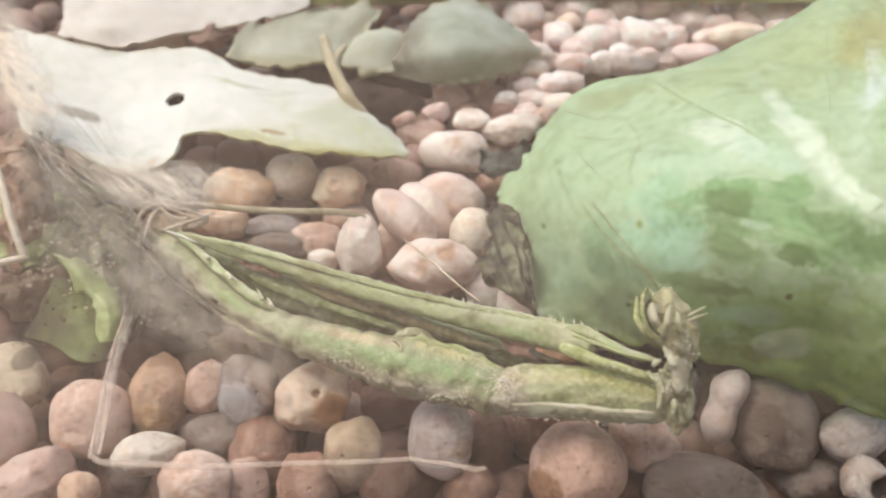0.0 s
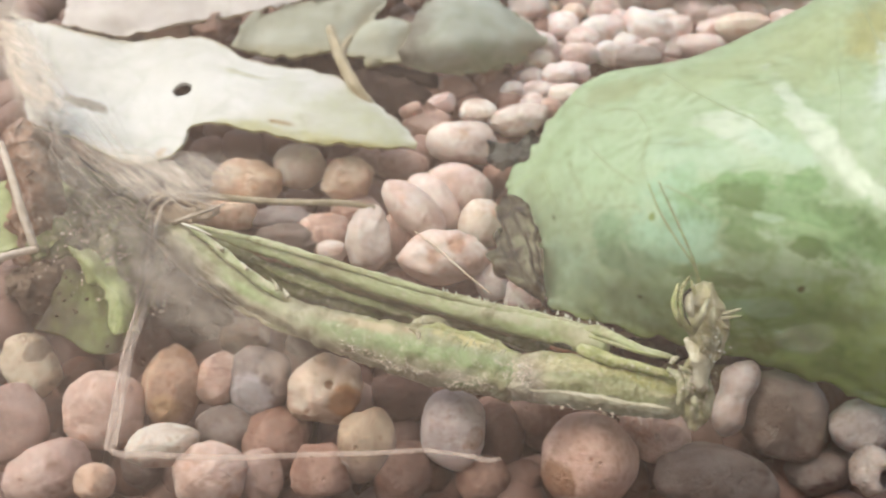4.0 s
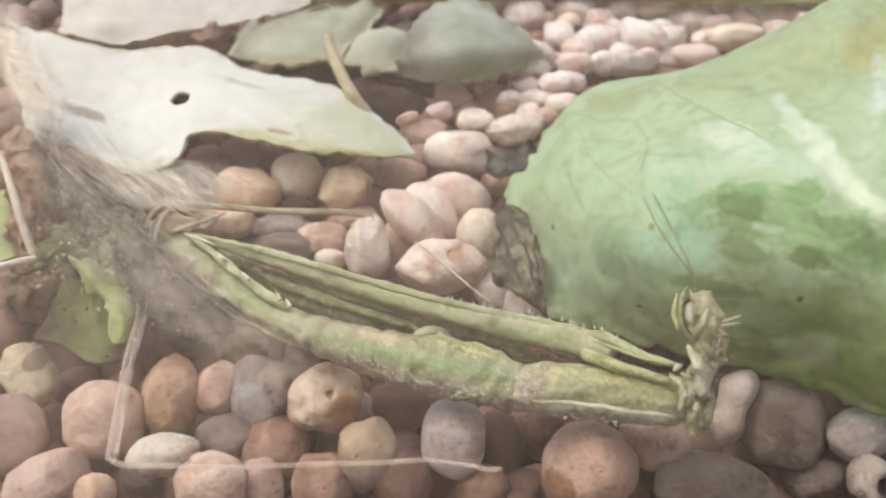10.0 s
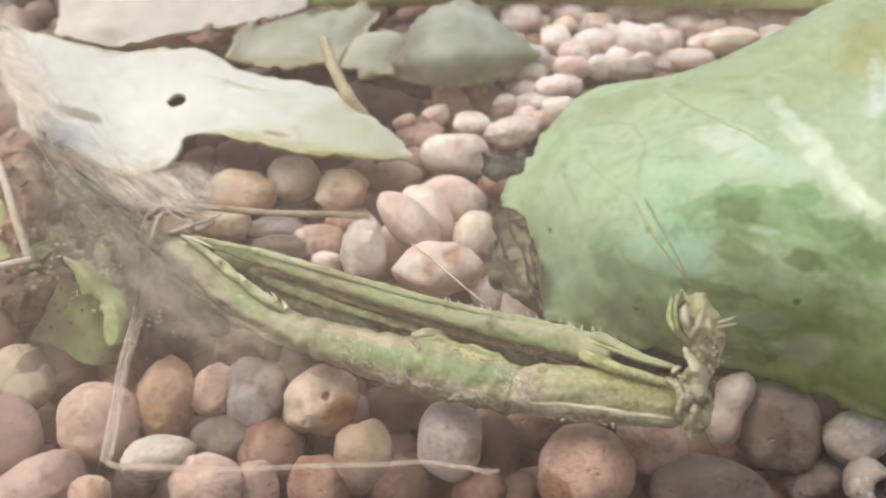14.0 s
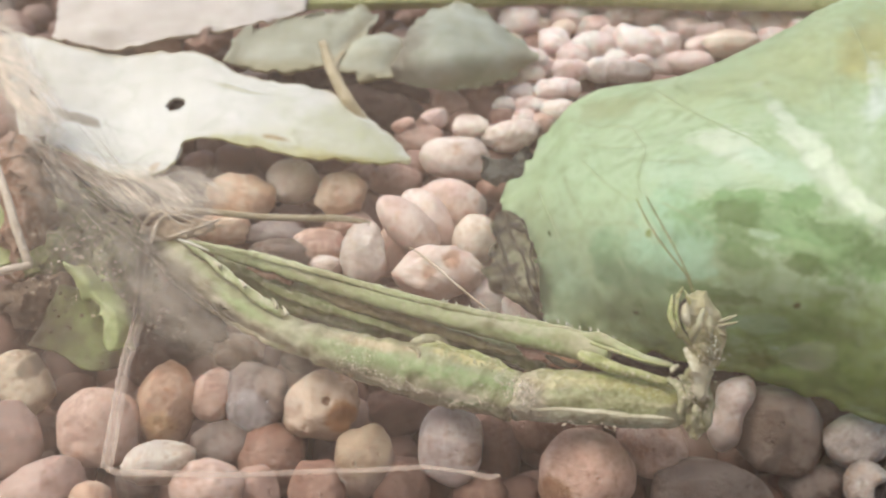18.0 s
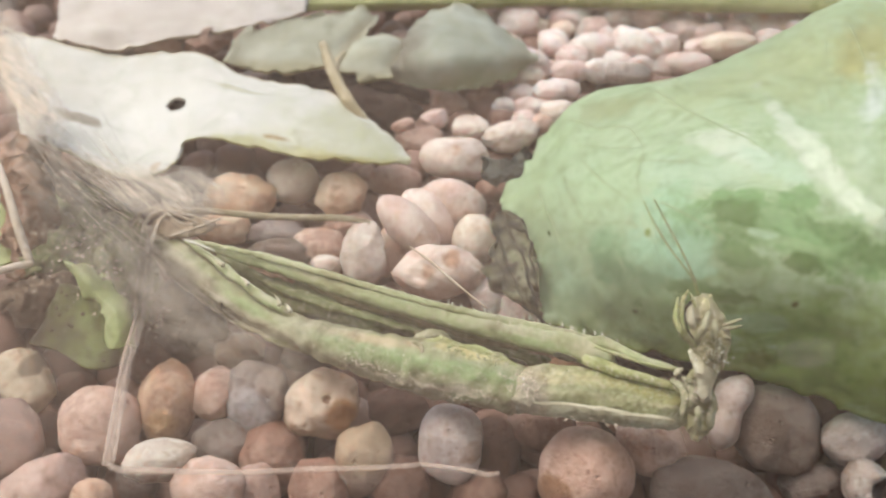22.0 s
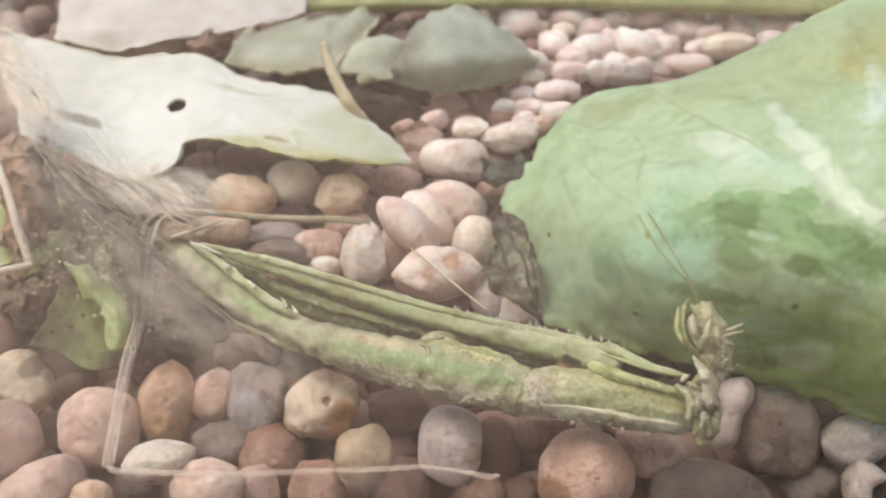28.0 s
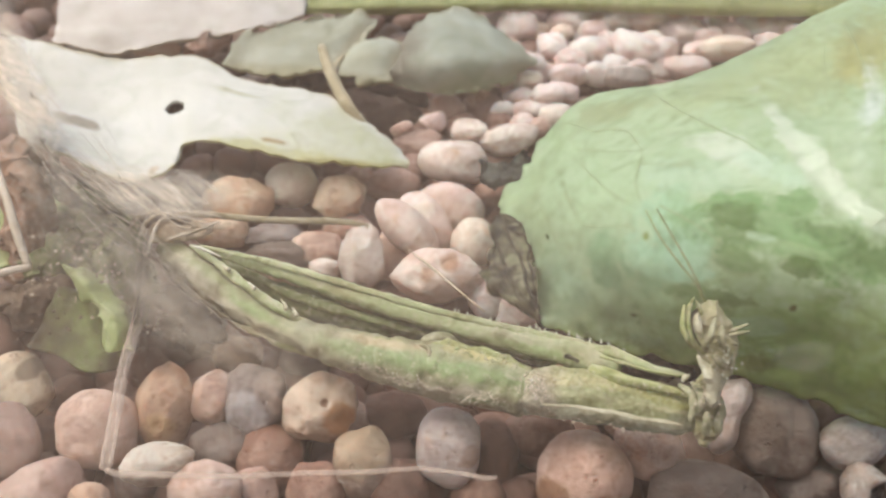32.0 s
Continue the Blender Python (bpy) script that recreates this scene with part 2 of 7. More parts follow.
def fill_stone():
    m, n, links, b = mat("mixed_gravel")
    where = coords(n, links)
    geo = n.new("ShaderNodeNewGeometry")
    # Tones lowered so that the gaps between the top stones look shaded.
    col = ramp(n, links, geo.outputs["Random Per Island"], [(0.0, (0.16, 0.085, 0.06)), (0.3, (0.26, 0.15, 0.115)), (0.55, (0.33, 0.205, 0.16)),
                                                         (0.75, (0.19, 0.105, 0.075)), (0.9, (0.33, 0.23, 0.19)), (1.0, (0.16, 0.12, 0.11))])
    fine = grain(n, links, where, 900, 5, 0.65)
    col = mixed(n, links, 0.6, col, ramp(n, links, fine, [(0.35, (0.55, 0.5, 0.47)), (0.6, (1, 1, 1))]), "MULTIPLY")
    links.new(col, b.inputs["Base Color"])
    b.inputs["Roughness"].default_value = 0.6
    bumped(n, links, b, fine, 0.3, 0.0004)
    return m


def soil():
    m, n, links, b = mat("dark_soil")
    where = coords(n, links)
    # Reddened to take on the colour of the shade in the gaps.
    col = ramp(n, links, grain(n, links, where, 700, 6, 0.7), [(0.3, (0.04, 0.022, 0.014)), (0.7, (0.125, 0.072, 0.05))])
    links.new(col, b.inputs["Base Color"])
    b.inputs["Roughness"].default_value = 0.9
    return m


def leaf_mat(name, base, stops, through_light, blots=(), scale=160, rough=0.42, fibre=1.0, crisp=0.35, broad=0.6, patches=()):
    """A leaf: mottled colour, soft blots at given places of its length and width, fine veining, light shining through."""
    m, n, links, b = mat(name)
    where = coords(n, links)
    uv = coords(n, links, "UV")
    big = grain(n, links, where, scale, 5, 0.6)
    col = ramp(n, links, big, stops)
    for (u, v, ru, rv, soft, colour, most, *slant) in blots:
        mp = n.new("ShaderNodeMapping")
        mp.vector_type = "TEXTURE"
        mp.inputs["Location"].default_value = (u, v, 0)
        mp.inputs["Rotation"].default_value = (0, 0, slant[0] if slant else 0)
        mp.inputs["Scale"].default_value = (ru, rv, 1)
        links.new(uv, mp.inputs[0])
        far = n.new("ShaderNodeVectorMath")
        far.operation = "LENGTH"
        links.new(mp.outputs[0], far.inputs[0])
        wob = n.new("ShaderNodeMath")
        wob.operation = "MULTIPLY_ADD"
        links.new(grain(n, links, where, 150 + 90 * len(slant), 9, 0.72), wob.inputs[0])
        wob.inputs[1].default_value = 3.4
        links.new(far.outputs["Value"], wob.inputs[2])
        rng = n.new("ShaderNodeMapRange")
        rng.inputs[1].default_value, rng.inputs[2].default_value = 2.7 - soft, 2.7 + soft
        rng.inputs[3].default_value, rng.inputs[4].default_value = most, 0.0
        links.new(wob.outputs[0], rng.inputs[0])
        col = mixed(n, links, rng.outputs[0], col, colour)
    if patches:
        frayed = n.new("ShaderNodeMath")
        frayed.operation = "MULTIPLY_ADD"
        links.new(grain(n, links, where, 210, 12, 0.78), frayed.inputs[0])
        frayed.inputs[1].default_value, frayed.inputs[2].default_value = 4.4, -2.2
    for (u, v, ru, rv, turn, soft, colour, most) in patches:
        mp = n.new("ShaderNodeMapping")
        mp.vector_type = "TEXTURE"
        mp.inputs["Location"].default_value = (u, v, 0)
        mp.inputs["Rotation"].default_value = (0, 0, turn)
        mp.inputs["Scale"].default_value = (ru, rv, 1)
        links.new(uv, mp.inputs[0])
        far = n.new("ShaderNodeVectorMath")
        far.operation = "LENGTH"
        links.new(mp.outputs[0], far.inputs[0])
        wob = n.new("ShaderNodeMath")
        links.new(far.outputs["Value"], wob.inputs[0])
        links.new(frayed.outputs[0], wob.inputs[1])
        rng = n.new("ShaderNodeMapRange")
        rng.inputs[1].default_value, rng.inputs[2].default_value = 1.0 - soft, 1.0 + soft
        rng.inputs[3].default_value, rng.inputs[4].default_value = most, 0.0
        links.new(wob.outputs[0], rng.inputs[0])
        col = mixed(n, links, rng.outputs[0], col, colour)
    cells = n.new("ShaderNodeTexVoronoi")
    cells.feature = "DISTANCE_TO_EDGE"
    cells.inputs["Scale"].default_value = 230
    links.new(where, cells.inputs["Vector"])
    vein = ramp(n, links, cells.outputs["Distance"], [(0.0, (0.80, 0.84, 0.74)), (0.10, (1, 1, 1))])
    col = mixed(n, links, 0.35 * fibre, col, vein, "MULTIPLY")
    bend = n.new("ShaderNodeTexNoise")
    bend.inputs["Scale"].default_value = 60
    links.new(where, bend.inputs["Vector"])
    bent = n.new("ShaderNodeVectorMath")
    bent.operation = "MULTIPLY_ADD"
    links.new(bend.outputs["Color"], bent.inputs[0])
    bent.inputs[1].default_value = (0.02, 0.02, 0.02)
    links.new(where, bent.inputs[2])
    wide = n.new("ShaderNodeTexVoronoi")
    wide.feature = "DISTANCE_TO_EDGE"
    wide.inputs["Scale"].default_value = 75
    links.new(bent.outputs[0], wide.inputs["Vector"])
    col = mixed(n, links, broad * fibre, col, ramp(n, links, wide.outputs["Distance"], [(0.0, (0.58, 0.64, 0.46)), (0.03, (1, 1, 1))]), "MULTIPLY")
    fine = grain(n, links, where, 1300, 4, 0.6)
    col = mixed(n, links, 0.3, col, ramp(n, links, fine, [(0.35, (0.75, 0.75, 0.7)), (0.6, (1, 1, 1))]), "MULTIPLY")
    mid = grain(n, links, where, 520, 7, 0.7)
    col = mixed(n, links, crisp, col, ramp(n, links, mid, [(0.34, (0.66, 0.70, 0.60)), (0.5, (1, 1, 1)), (0.66, (1.0, 1.0, 0.98))]), "MULTIPLY")
    spots = n.new("ShaderNodeTexVoronoi")
    spots.inputs["Scale"].default_value = 120
    links.new(where, spots.inputs["Vector"])
    col = mixed(n, links, 0.15, col, ramp(n, links, spots.outputs["Distance"], [(0.035, (0.35, 0.30, 0.20)), (0.06, (1, 1, 1))]), "MULTIPLY")
    side = n.new("ShaderNodeSeparateXYZ")
    links.new(uv, side.inputs[0])
    rim = ramp(n, links, side.outputs[1], [(0.0, (0.80, 0.76, 0.56)), (0.02, (1, 1, 1)), (0.97, (1, 1, 1)), (1.0, (0.66, 0.56, 0.36))])
    col = mixed(n, links, 0.8, col, rim, "MULTIPLY")
    links.new(col, b.inputs["Base Color"])
    b.inputs["Roughness"].default_value = rough
    b.inputs["Specular IOR Level"].default_value = 0.28
    height = n.new("ShaderNodeMath")
    height.operation = "MULTIPLY_ADD"
    links.new(mid, height.inputs[0])
    height.inputs[1].default_value = 0.4
    links.new(big, height.inputs[2])
    bumped(n, links, b, height.outputs[0], 0.3, 0.0014)
    tl = n.new("ShaderNodeBsdfTranslucent")
    links.new(col, tl.inputs[0])
    mix = n.new("ShaderNodeMixShader")
    mix.inputs[0].default_value = through_light
    links.new(b.outputs[0], mix.inputs[1])
    links.new(tl.outputs[0], mix.inputs[2])
    links.new(mix.outputs[0], n["Material Output"].inputs[0])
    return m


# Whitest streaks and the blue-white spot paint glare and a highlight into the leaf.
GREEN_LEAF = leaf_mat("green_leaf", None, [(0.28, (0.50, 0.62, 0.38)), (0.5, (0.62, 0.75, 0.50)), (0.72, (0.70, 0.81, 0.59))], 0.5, crisp=0.7, broad=0.2, patches=[
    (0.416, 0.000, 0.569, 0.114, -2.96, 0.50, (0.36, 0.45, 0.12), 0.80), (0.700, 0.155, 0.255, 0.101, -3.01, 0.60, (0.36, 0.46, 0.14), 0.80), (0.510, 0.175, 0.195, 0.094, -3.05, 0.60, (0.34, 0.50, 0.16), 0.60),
    (0.181, 0.097, 0.189, 0.091, -3.10, 0.50, (0.40, 0.50, 0.26), 0.60), (0.664, 0.739, 0.159, 0.057, -2.99, 0.60, (0.60, 0.66, 0.36), 0.60), (0.816, 0.739, 0.066, 0.040, 0.45, 0.50, (0.56, 0.54, 0.22), 0.75),
    (0.280, 0.761, 0.088, 0.029, -3.10, 0.30, (0.50, 0.55, 0.30), 0.70), (0.501, 0.752, 0.134, 0.039, -3.06, 0.50, (0.62, 0.70, 0.42), 0.60), (0.281, 0.492, 0.174, 0.164, 1.96, 0.50, (0.64, 0.80, 0.54), 0.50),
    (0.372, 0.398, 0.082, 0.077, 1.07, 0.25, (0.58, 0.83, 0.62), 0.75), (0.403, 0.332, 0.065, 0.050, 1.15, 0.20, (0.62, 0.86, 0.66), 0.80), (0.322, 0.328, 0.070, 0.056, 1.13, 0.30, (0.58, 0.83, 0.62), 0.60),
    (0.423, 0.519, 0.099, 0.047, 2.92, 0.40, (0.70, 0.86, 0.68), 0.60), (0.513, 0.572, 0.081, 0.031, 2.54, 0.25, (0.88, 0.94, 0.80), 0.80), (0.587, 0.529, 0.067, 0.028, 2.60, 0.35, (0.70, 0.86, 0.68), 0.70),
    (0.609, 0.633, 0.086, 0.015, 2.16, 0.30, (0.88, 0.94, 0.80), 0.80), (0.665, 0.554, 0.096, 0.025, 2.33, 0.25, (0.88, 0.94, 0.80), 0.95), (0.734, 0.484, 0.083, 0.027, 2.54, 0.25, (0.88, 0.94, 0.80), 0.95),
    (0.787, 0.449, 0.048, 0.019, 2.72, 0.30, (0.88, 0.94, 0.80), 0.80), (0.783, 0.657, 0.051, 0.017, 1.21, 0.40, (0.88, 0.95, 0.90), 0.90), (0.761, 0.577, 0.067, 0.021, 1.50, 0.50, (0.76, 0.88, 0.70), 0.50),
    (0.590, 0.401, 0.187, 0.065, 3.01, 0.35, (0.34, 0.55, 0.24), 0.75), (0.695, 0.381, 0.164, 0.044, 3.11, 0.40, (0.34, 0.55, 0.24), 0.70), (0.504, 0.450, 0.069, 0.027, -3.13, 0.15, (0.34, 0.55, 0.24), 0.90),
    (0.635, 0.466, 0.050, 0.022, -2.92, 0.15, (0.34, 0.55, 0.24), 0.85), (0.501, 0.425, 0.050, 0.032, 3.03, 0.25, (0.19, 0.31, 0.10), 0.85), (0.507, 0.392, 0.040, 0.024, -2.94, 0.25, (0.19, 0.31, 0.10), 0.60),
    (0.702, 0.409, 0.069, 0.020, 3.05, 0.20, (0.19, 0.31, 0.10), 0.55), (0.765, 0.380, 0.065, 0.023, 3.14, 0.30, (0.19, 0.31, 0.10), 0.55), (0.619, 0.333, 0.049, 0.024, -3.10, 0.20, (0.17, 0.26, 0.07), 0.70),
    (0.515, 0.332, 0.069, 0.026, 3.02, 0.30, (0.27, 0.42, 0.16), 0.70), (0.427, 0.241, 0.084, 0.022, -3.12, 0.20, (0.24, 0.36, 0.13), 0.70), (0.475, 0.228, 0.061, 0.015, -3.03, 0.20, (0.28, 0.36, 0.14), 0.60),
    (0.589, 0.378, 0.100, 0.012, 3.01, 0.25, (0.56, 0.72, 0.42), 0.60), (0.555, 0.385, 0.034, 0.012, 3.10, 0.20, (0.70, 0.86, 0.68), 0.50), (0.535, 0.173, 0.055, 0.031, -3.01, 0.25, (0.52, 0.66, 0.44), 0.70),
    (0.473, 0.165, 0.039, 0.021, -2.77, 0.25, (0.50, 0.66, 0.46), 0.60), (0.217, 0.341, 0.060, 0.047, 1.24, 0.25, (0.40, 0.60, 0.36), 0.80), (0.217, 0.272, 0.054, 0.038, 0.90, 0.25, (0.33, 0.50, 0.28), 0.75),
    (0.257, 0.251, 0.073, 0.037, 3.07, 0.30, (0.40, 0.56, 0.34), 0.60), (0.094, 0.220, 0.109, 0.061, 1.19, 0.40, (0.56, 0.74, 0.54), 0.60), (0.032, 0.091, 0.066, 0.052, 2.49, 0.35, (0.44, 0.56, 0.36), 0.70),
    (0.320, 0.393, 0.036, 0.015, 1.83, 0.20, (0.72, 0.86, 0.62), 0.80), (0.530, 0.061, 0.036, 0.027, -2.60, 0.25, (0.30, 0.32, 0.11), 0.70), (0.079, 0.522, 0.119, 0.041, 1.63, 0.40, (0.60, 0.72, 0.44), 0.50),
    (0.613, 0.241, 0.010, 0.008, -2.57, 0.20, (0.18, 0.16, 0.06), 0.90), (0.251, 0.140, 0.010, 0.007, -2.34, 0.20, (0.2, 0.2, 0.1), 0.80), (0.097, 0.374, 0.012, 0.004, 1.51, 0.20, (0.15, 0.2, 0.08), 0.90),
    (0.318, 0.379, 0.011, 0.007, 1.36, 0.20, (0.36, 0.45, 0.12), 0.80)])
VEIN = leaf_mat("vein_green", None, [(0.3, (0.42, 0.50, 0.28)), (0.7, (0.53, 0.63, 0.39))], 0.35, fibre=0.3)
# The slanted brown blot draws a dark slit in colour only.
PALE_LEAF = leaf_mat("pale_leaf", None, [(0.3, (0.74, 0.72, 0.64)), (0.5, (0.82, 0.80, 0.74)), (0.7, (0.87, 0.85, 0.80))], 0.3,
                     [(0.97, 0.2, 0.2, 0.6, 0.7, (0.58, 0.60, 0.32), 0.8), (0.85, 0.0, 0.35, 0.12, 0.4, (0.60, 0.58, 0.30), 0.7), (0.135, 0.42, 0.055, 0.05, 0.25, (0.33, 0.28, 0.21), 0.85, -0.6), (0.71, 0.22, 0.018, 0.03, 0.3, (0.42, 0.30, 0.14), 0.8), (0.84, 0.03, 0.07, 0.03, 0.3, (0.42, 0.36, 0.12), 0.7), (0.62, 0.80, 0.05, 0.03, 0.4, (0.52, 0.50, 0.30), 0.6), (0.36, 0.06, 0.02, 0.05, 0.3, (0.55, 0.40, 0.22), 0.6)], fibre=0.5)
BLUSH_LEAF = leaf_mat("blush_leaf", None, [(0.3, (0.70, 0.63, 0.57)), (0.5, (0.79, 0.72, 0.66)), (0.7, (0.85, 0.79, 0.74))], 0.3, fibre=0.4)
OLD_LEAF = leaf_mat("old_leaf", None, [(0.3, (0.45, 0.45, 0.34)), (0.5, (0.56, 0.565, 0.45)), (0.7, (0.65, 0.655, 0.56))], 0.35,
                    [(0.5, 0.0, 0.7, 0.12, 0.6, (0.42, 0.38, 0.22), 0.7), (0.9, 0.3, 0.1, 0.5, 0.6, (0.46, 0.40, 0.28), 0.6)], fibre=0.4)
GREY_LEAF = leaf_mat("grey_leaf", None, [(0.3, (0.38, 0.40, 0.31)), (0.5, (0.47, 0.49, 0.40)), (0.7, (0.56, 0.58, 0.50))], 0.35,
                     [(0.5, 0.0, 0.7, 0.18, 0.7, (0.36, 0.36, 0.20), 0.7), (0.02, 0.4, 0.14, 0.5, 0.5, (0.22, 0.18, 0.13), 0.7), (0.85, 0.35, 0.15, 0.25, 0.6, (0.42, 0.36, 0.27), 0.6)], fibre=0.4)
YOUNG_LEAF = leaf_mat("young_leaf", None, [(0.3, (0.40, 0.46, 0.18)), (0.5, (0.52, 0.58, 0.28)), (0.7, (0.62, 0.66, 0.40))], 0.35)
GRASS_LEAF = leaf_mat("grass_leaf", None, [(0.3, (0.26, 0.27, 0.09)), (0.5, (0.38, 0.40, 0.16)), (0.7, (0.48, 0.48, 0.24))], 0.3)
OLIVE_LEAF = leaf_mat("olive_leaf", None, [(0.38, (0.06, 0.045, 0.02)), (0.5, (0.12, 0.125, 0.042)), (0.64, (0.24, 0.28, 0.10))], 0.25, scale=170, fibre=0.4)
DRY_LEAF = leaf_mat("withered_leaf", None, [(0.40, (0.025, 0.022, 0.015)), (0.49, (0.11, 0.10, 0.06)), (0.62, (0.32, 0.31, 0.20))], 0.15, scale=330, crisp=0.4)
DRY_BLACK = leaf_mat("blackened_leaf", None, [(0.36, (0.02, 0.02, 0.018)), (0.5, (0.065, 0.065, 0.055)), (0.66, (0.15, 0.15, 0.13))], 0.1, scale=420, rough=0.8)
DRY_FOLD = leaf_mat("withered_fold", None, [(0.3, (0.02, 0.018, 0.012)), (0.5, (0.05, 0.045, 0.03)), (0.7, (0.13, 0.12, 0.08))], 0.1, scale=420, rough=0.8)
RIB = leaf_mat("leaf_rib", None, [(0.3, (0.66, 0.77, 0.55)), (0.7, (0.77, 0.85, 0.66))], 0.3, fibre=0.3)


def skin(name, stops, spots, rough=0.45, along=(130, 1900, 1900), tint=0.6):
    """Insect skin: streaks along the body, dusty pale specks."""
    m, n, links, b = mat(name)
    where = coords(n, links)
    turned = n.new("ShaderNodeMapping")
    turned.inputs["Rotation"].default_value = (0, 0, radians(32))
    links.new(where, turned.inputs[0])
    streak = grain(n, links, turned.outputs[0], 1.0, 5, 0.65, along)
    col = ramp(n, links, streak, stops)
    lush = ramp(n, links, grain(n, links, turned.outputs[0], 1.0, 4, 0.6, (150, 420, 420)), [(0.45, (1.0, 0.99, 0.85)), (0.62, (0.76, 0.93, 0.56))])
    col = mixed(n, links, tint, col, lush, "MULTIPLY")
    dust = grain(n, links, where, 1600, 4, 0.7)
    dusty = ramp(n, links, dust, [(0.53, (0, 0, 0)), (0.66, (1, 1, 1))])
    col = mixed(n, links, dusty, col, spots)
    patch = grain(n, links, where, 260, 3, 0.6)
    col = mixed(n, links, 0.6, col, ramp(n, links, patch, [(0.33, (0.50, 0.46, 0.34)), (0.48, (0.85, 0.84, 0.76)), (0.62, (1, 1, 1))]), "MULTIPLY")
    crust = ramp(n, links, grain(n, links, where, 480, 5, 0.7), [(0.56, (0, 0, 0)), (0.69, (0.65, 0.65, 0.65))])
    col = mixed(n, links, crust, col, tuple(0.5 * a + 0.5 * c for a, c in zip(spots, (0.34, 0.27, 0.18))))
    links.new(col, b.inputs["Base Color"])
    b.inputs["Roughness"].default_value = rough
    b.inputs["Specular IOR Level"].default_value = 0.3
    bumped(n, links, b, dust, 0.7, 0.0004)
    return m


YELLOW_SKIN = skin("yellow_green_skin", [(0.34, (0.22, 0.23, 0.09)), (0.5, (0.36, 0.36, 0.17)), (0.66, (0.50, 0.48, 0.30))], (0.58, 0.55, 0.42))
EDGE_SKIN = skin("pale_green_skin", [(0.3, (0.34, 0.36, 0.18)), (0.5, (0.44, 0.46, 0.25)), (0.72, (0.55, 0.55, 0.36))], (0.64, 0.6, 0.48))
STRIPE = skin("pale_stripe_skin", [(0.3, (0.31, 0.35, 0.20)), (0.5, (0.40, 0.43, 0.28)), (0.72, (0.50, 0.51, 0.38))], (0.6, 0.56, 0.46))
RIM_SKIN = skin("dusty_rim_skin", [(0.3, (0.30, 0.28, 0.19)), (0.5, (0.40, 0.36, 0.26)), (0.7, (0.50, 0.45, 0.34))], (0.62, 0.56, 0.46), 0.8)
TAN_SKIN = skin("brown_wing_skin", [(0.3, (0.15, 0.13, 0.06)), (0.5, (0.25, 0.21, 0.12)), (0.7, (0.34, 0.29, 0.18))], (0.46, 0.40, 0.29), 0.6)
DARK_SKIN = skin("deep_green_skin", [(0.3, (0.12, 0.13, 0.06)), (0.5, (0.20, 0.22, 0.11)), (0.72, (0.30, 0.31, 0.18))], (0.40, 0.38, 0.28))
HEAD_SKIN = skin("olive_skin", [(0.3, (0.25, 0.22, 0.11)), (0.5, (0.42, 0.38, 0.22)), (0.72, (0.57, 0.52, 0.35))], (0.68, 0.62, 0.48), along=(400, 400, 400), tint=0.2)
ANTENNA = skin("antenna_skin", [(0.3, (0.52, 0.56, 0.32)), (0.5, (0.62, 0.66, 0.40)), (0.72, (0.70, 0.73, 0.50))], (0.6, 0.6, 0.42))
STRAW = skin("straw", [(0.3, (0.48, 0.36, 0.25)), (0.5, (0.60, 0.47, 0.35)), (0.72, (0.68, 0.57, 0.45))], (0.70, 0.62, 0.53), 0.6, tint=0.0)
DULL_STRAW = skin("dull_straw", [(0.3, (0.33, 0.27, 0.16)), (0.5, (0.43, 0.36, 0.23)), (0.72, (0.52, 0.45, 0.32))], (0.56, 0.5, 0.38), 0.6, tint=0.0)
PEARL = skin("pearl_spine", [(0.3, (0.66, 0.66, 0.56)), (0.5, (0.74, 0.74, 0.64)), (0.72, (0.8, 0.8, 0.7))], (0.8, 0.8, 0.72), 0.35, tint=0.0)
BONE = skin("bleached_straw", [(0.3, (0.54, 0.44, 0.34)), (0.5, (0.62, 0.52, 0.42)), (0.72, (0.70, 0.61, 0.5))], (0.78, 0.72, 0.64), 0.6, tint=0.0)
RUST = skin("rusty_bark", [(0.3, (0.22, 0.11, 0.08)), (0.5, (0.33, 0.19, 0.15)), (0.72, (0.42, 0.29, 0.24))], (0.5, 0.4, 0.34), 0.8, along=(300, 300, 300), tint=0.0)
DUSTY = skin("dusty_skin", [(0.3, (0.24, 0.24, 0.13)), (0.5, (0.34, 0.33, 0.20)), (0.72, (0.46, 0.43, 0.30))], (0.58, 0.53, 0.43), 0.8, along=(500, 500, 500), tint=0.0)
BARK = skin("bark", [(0.3, (0.17, 0.085, 0.05)), (0.5, (0.38, 0.22, 0.15)), (0.72, (0.56, 0.39, 0.30))], (0.55, 0.48, 0.42), 0.85, along=(900, 900, 120), tint=0.0)


CLOD = skin("clod", [(0.3, (0.05, 0.032, 0.022)), (0.5, (0.13, 0.09, 0.063)), (0.72, (0.25, 0.19, 0.14))], (0.30, 0.23, 0.18), 0.9, along=(420, 420, 420), tint=0.0)
MID_SKIN = skin("mid_green_skin", [(0.3, (0.13, 0.14, 0.07)), (0.5, (0.21, 0.22, 0.11)), (0.72, (0.31, 0.31, 0.18))], (0.46, 0.43, 0.32))
PALE_SKIN = skin("pale_dusty_skin", [(0.3, (0.40, 0.37, 0.25)), (0.5, (0.55, 0.51, 0.37)), (0.72, (0.68, 0.63, 0.49))], (0.76, 0.71, 0.58), 0.7, along=(400, 400, 400), tint=0.0)

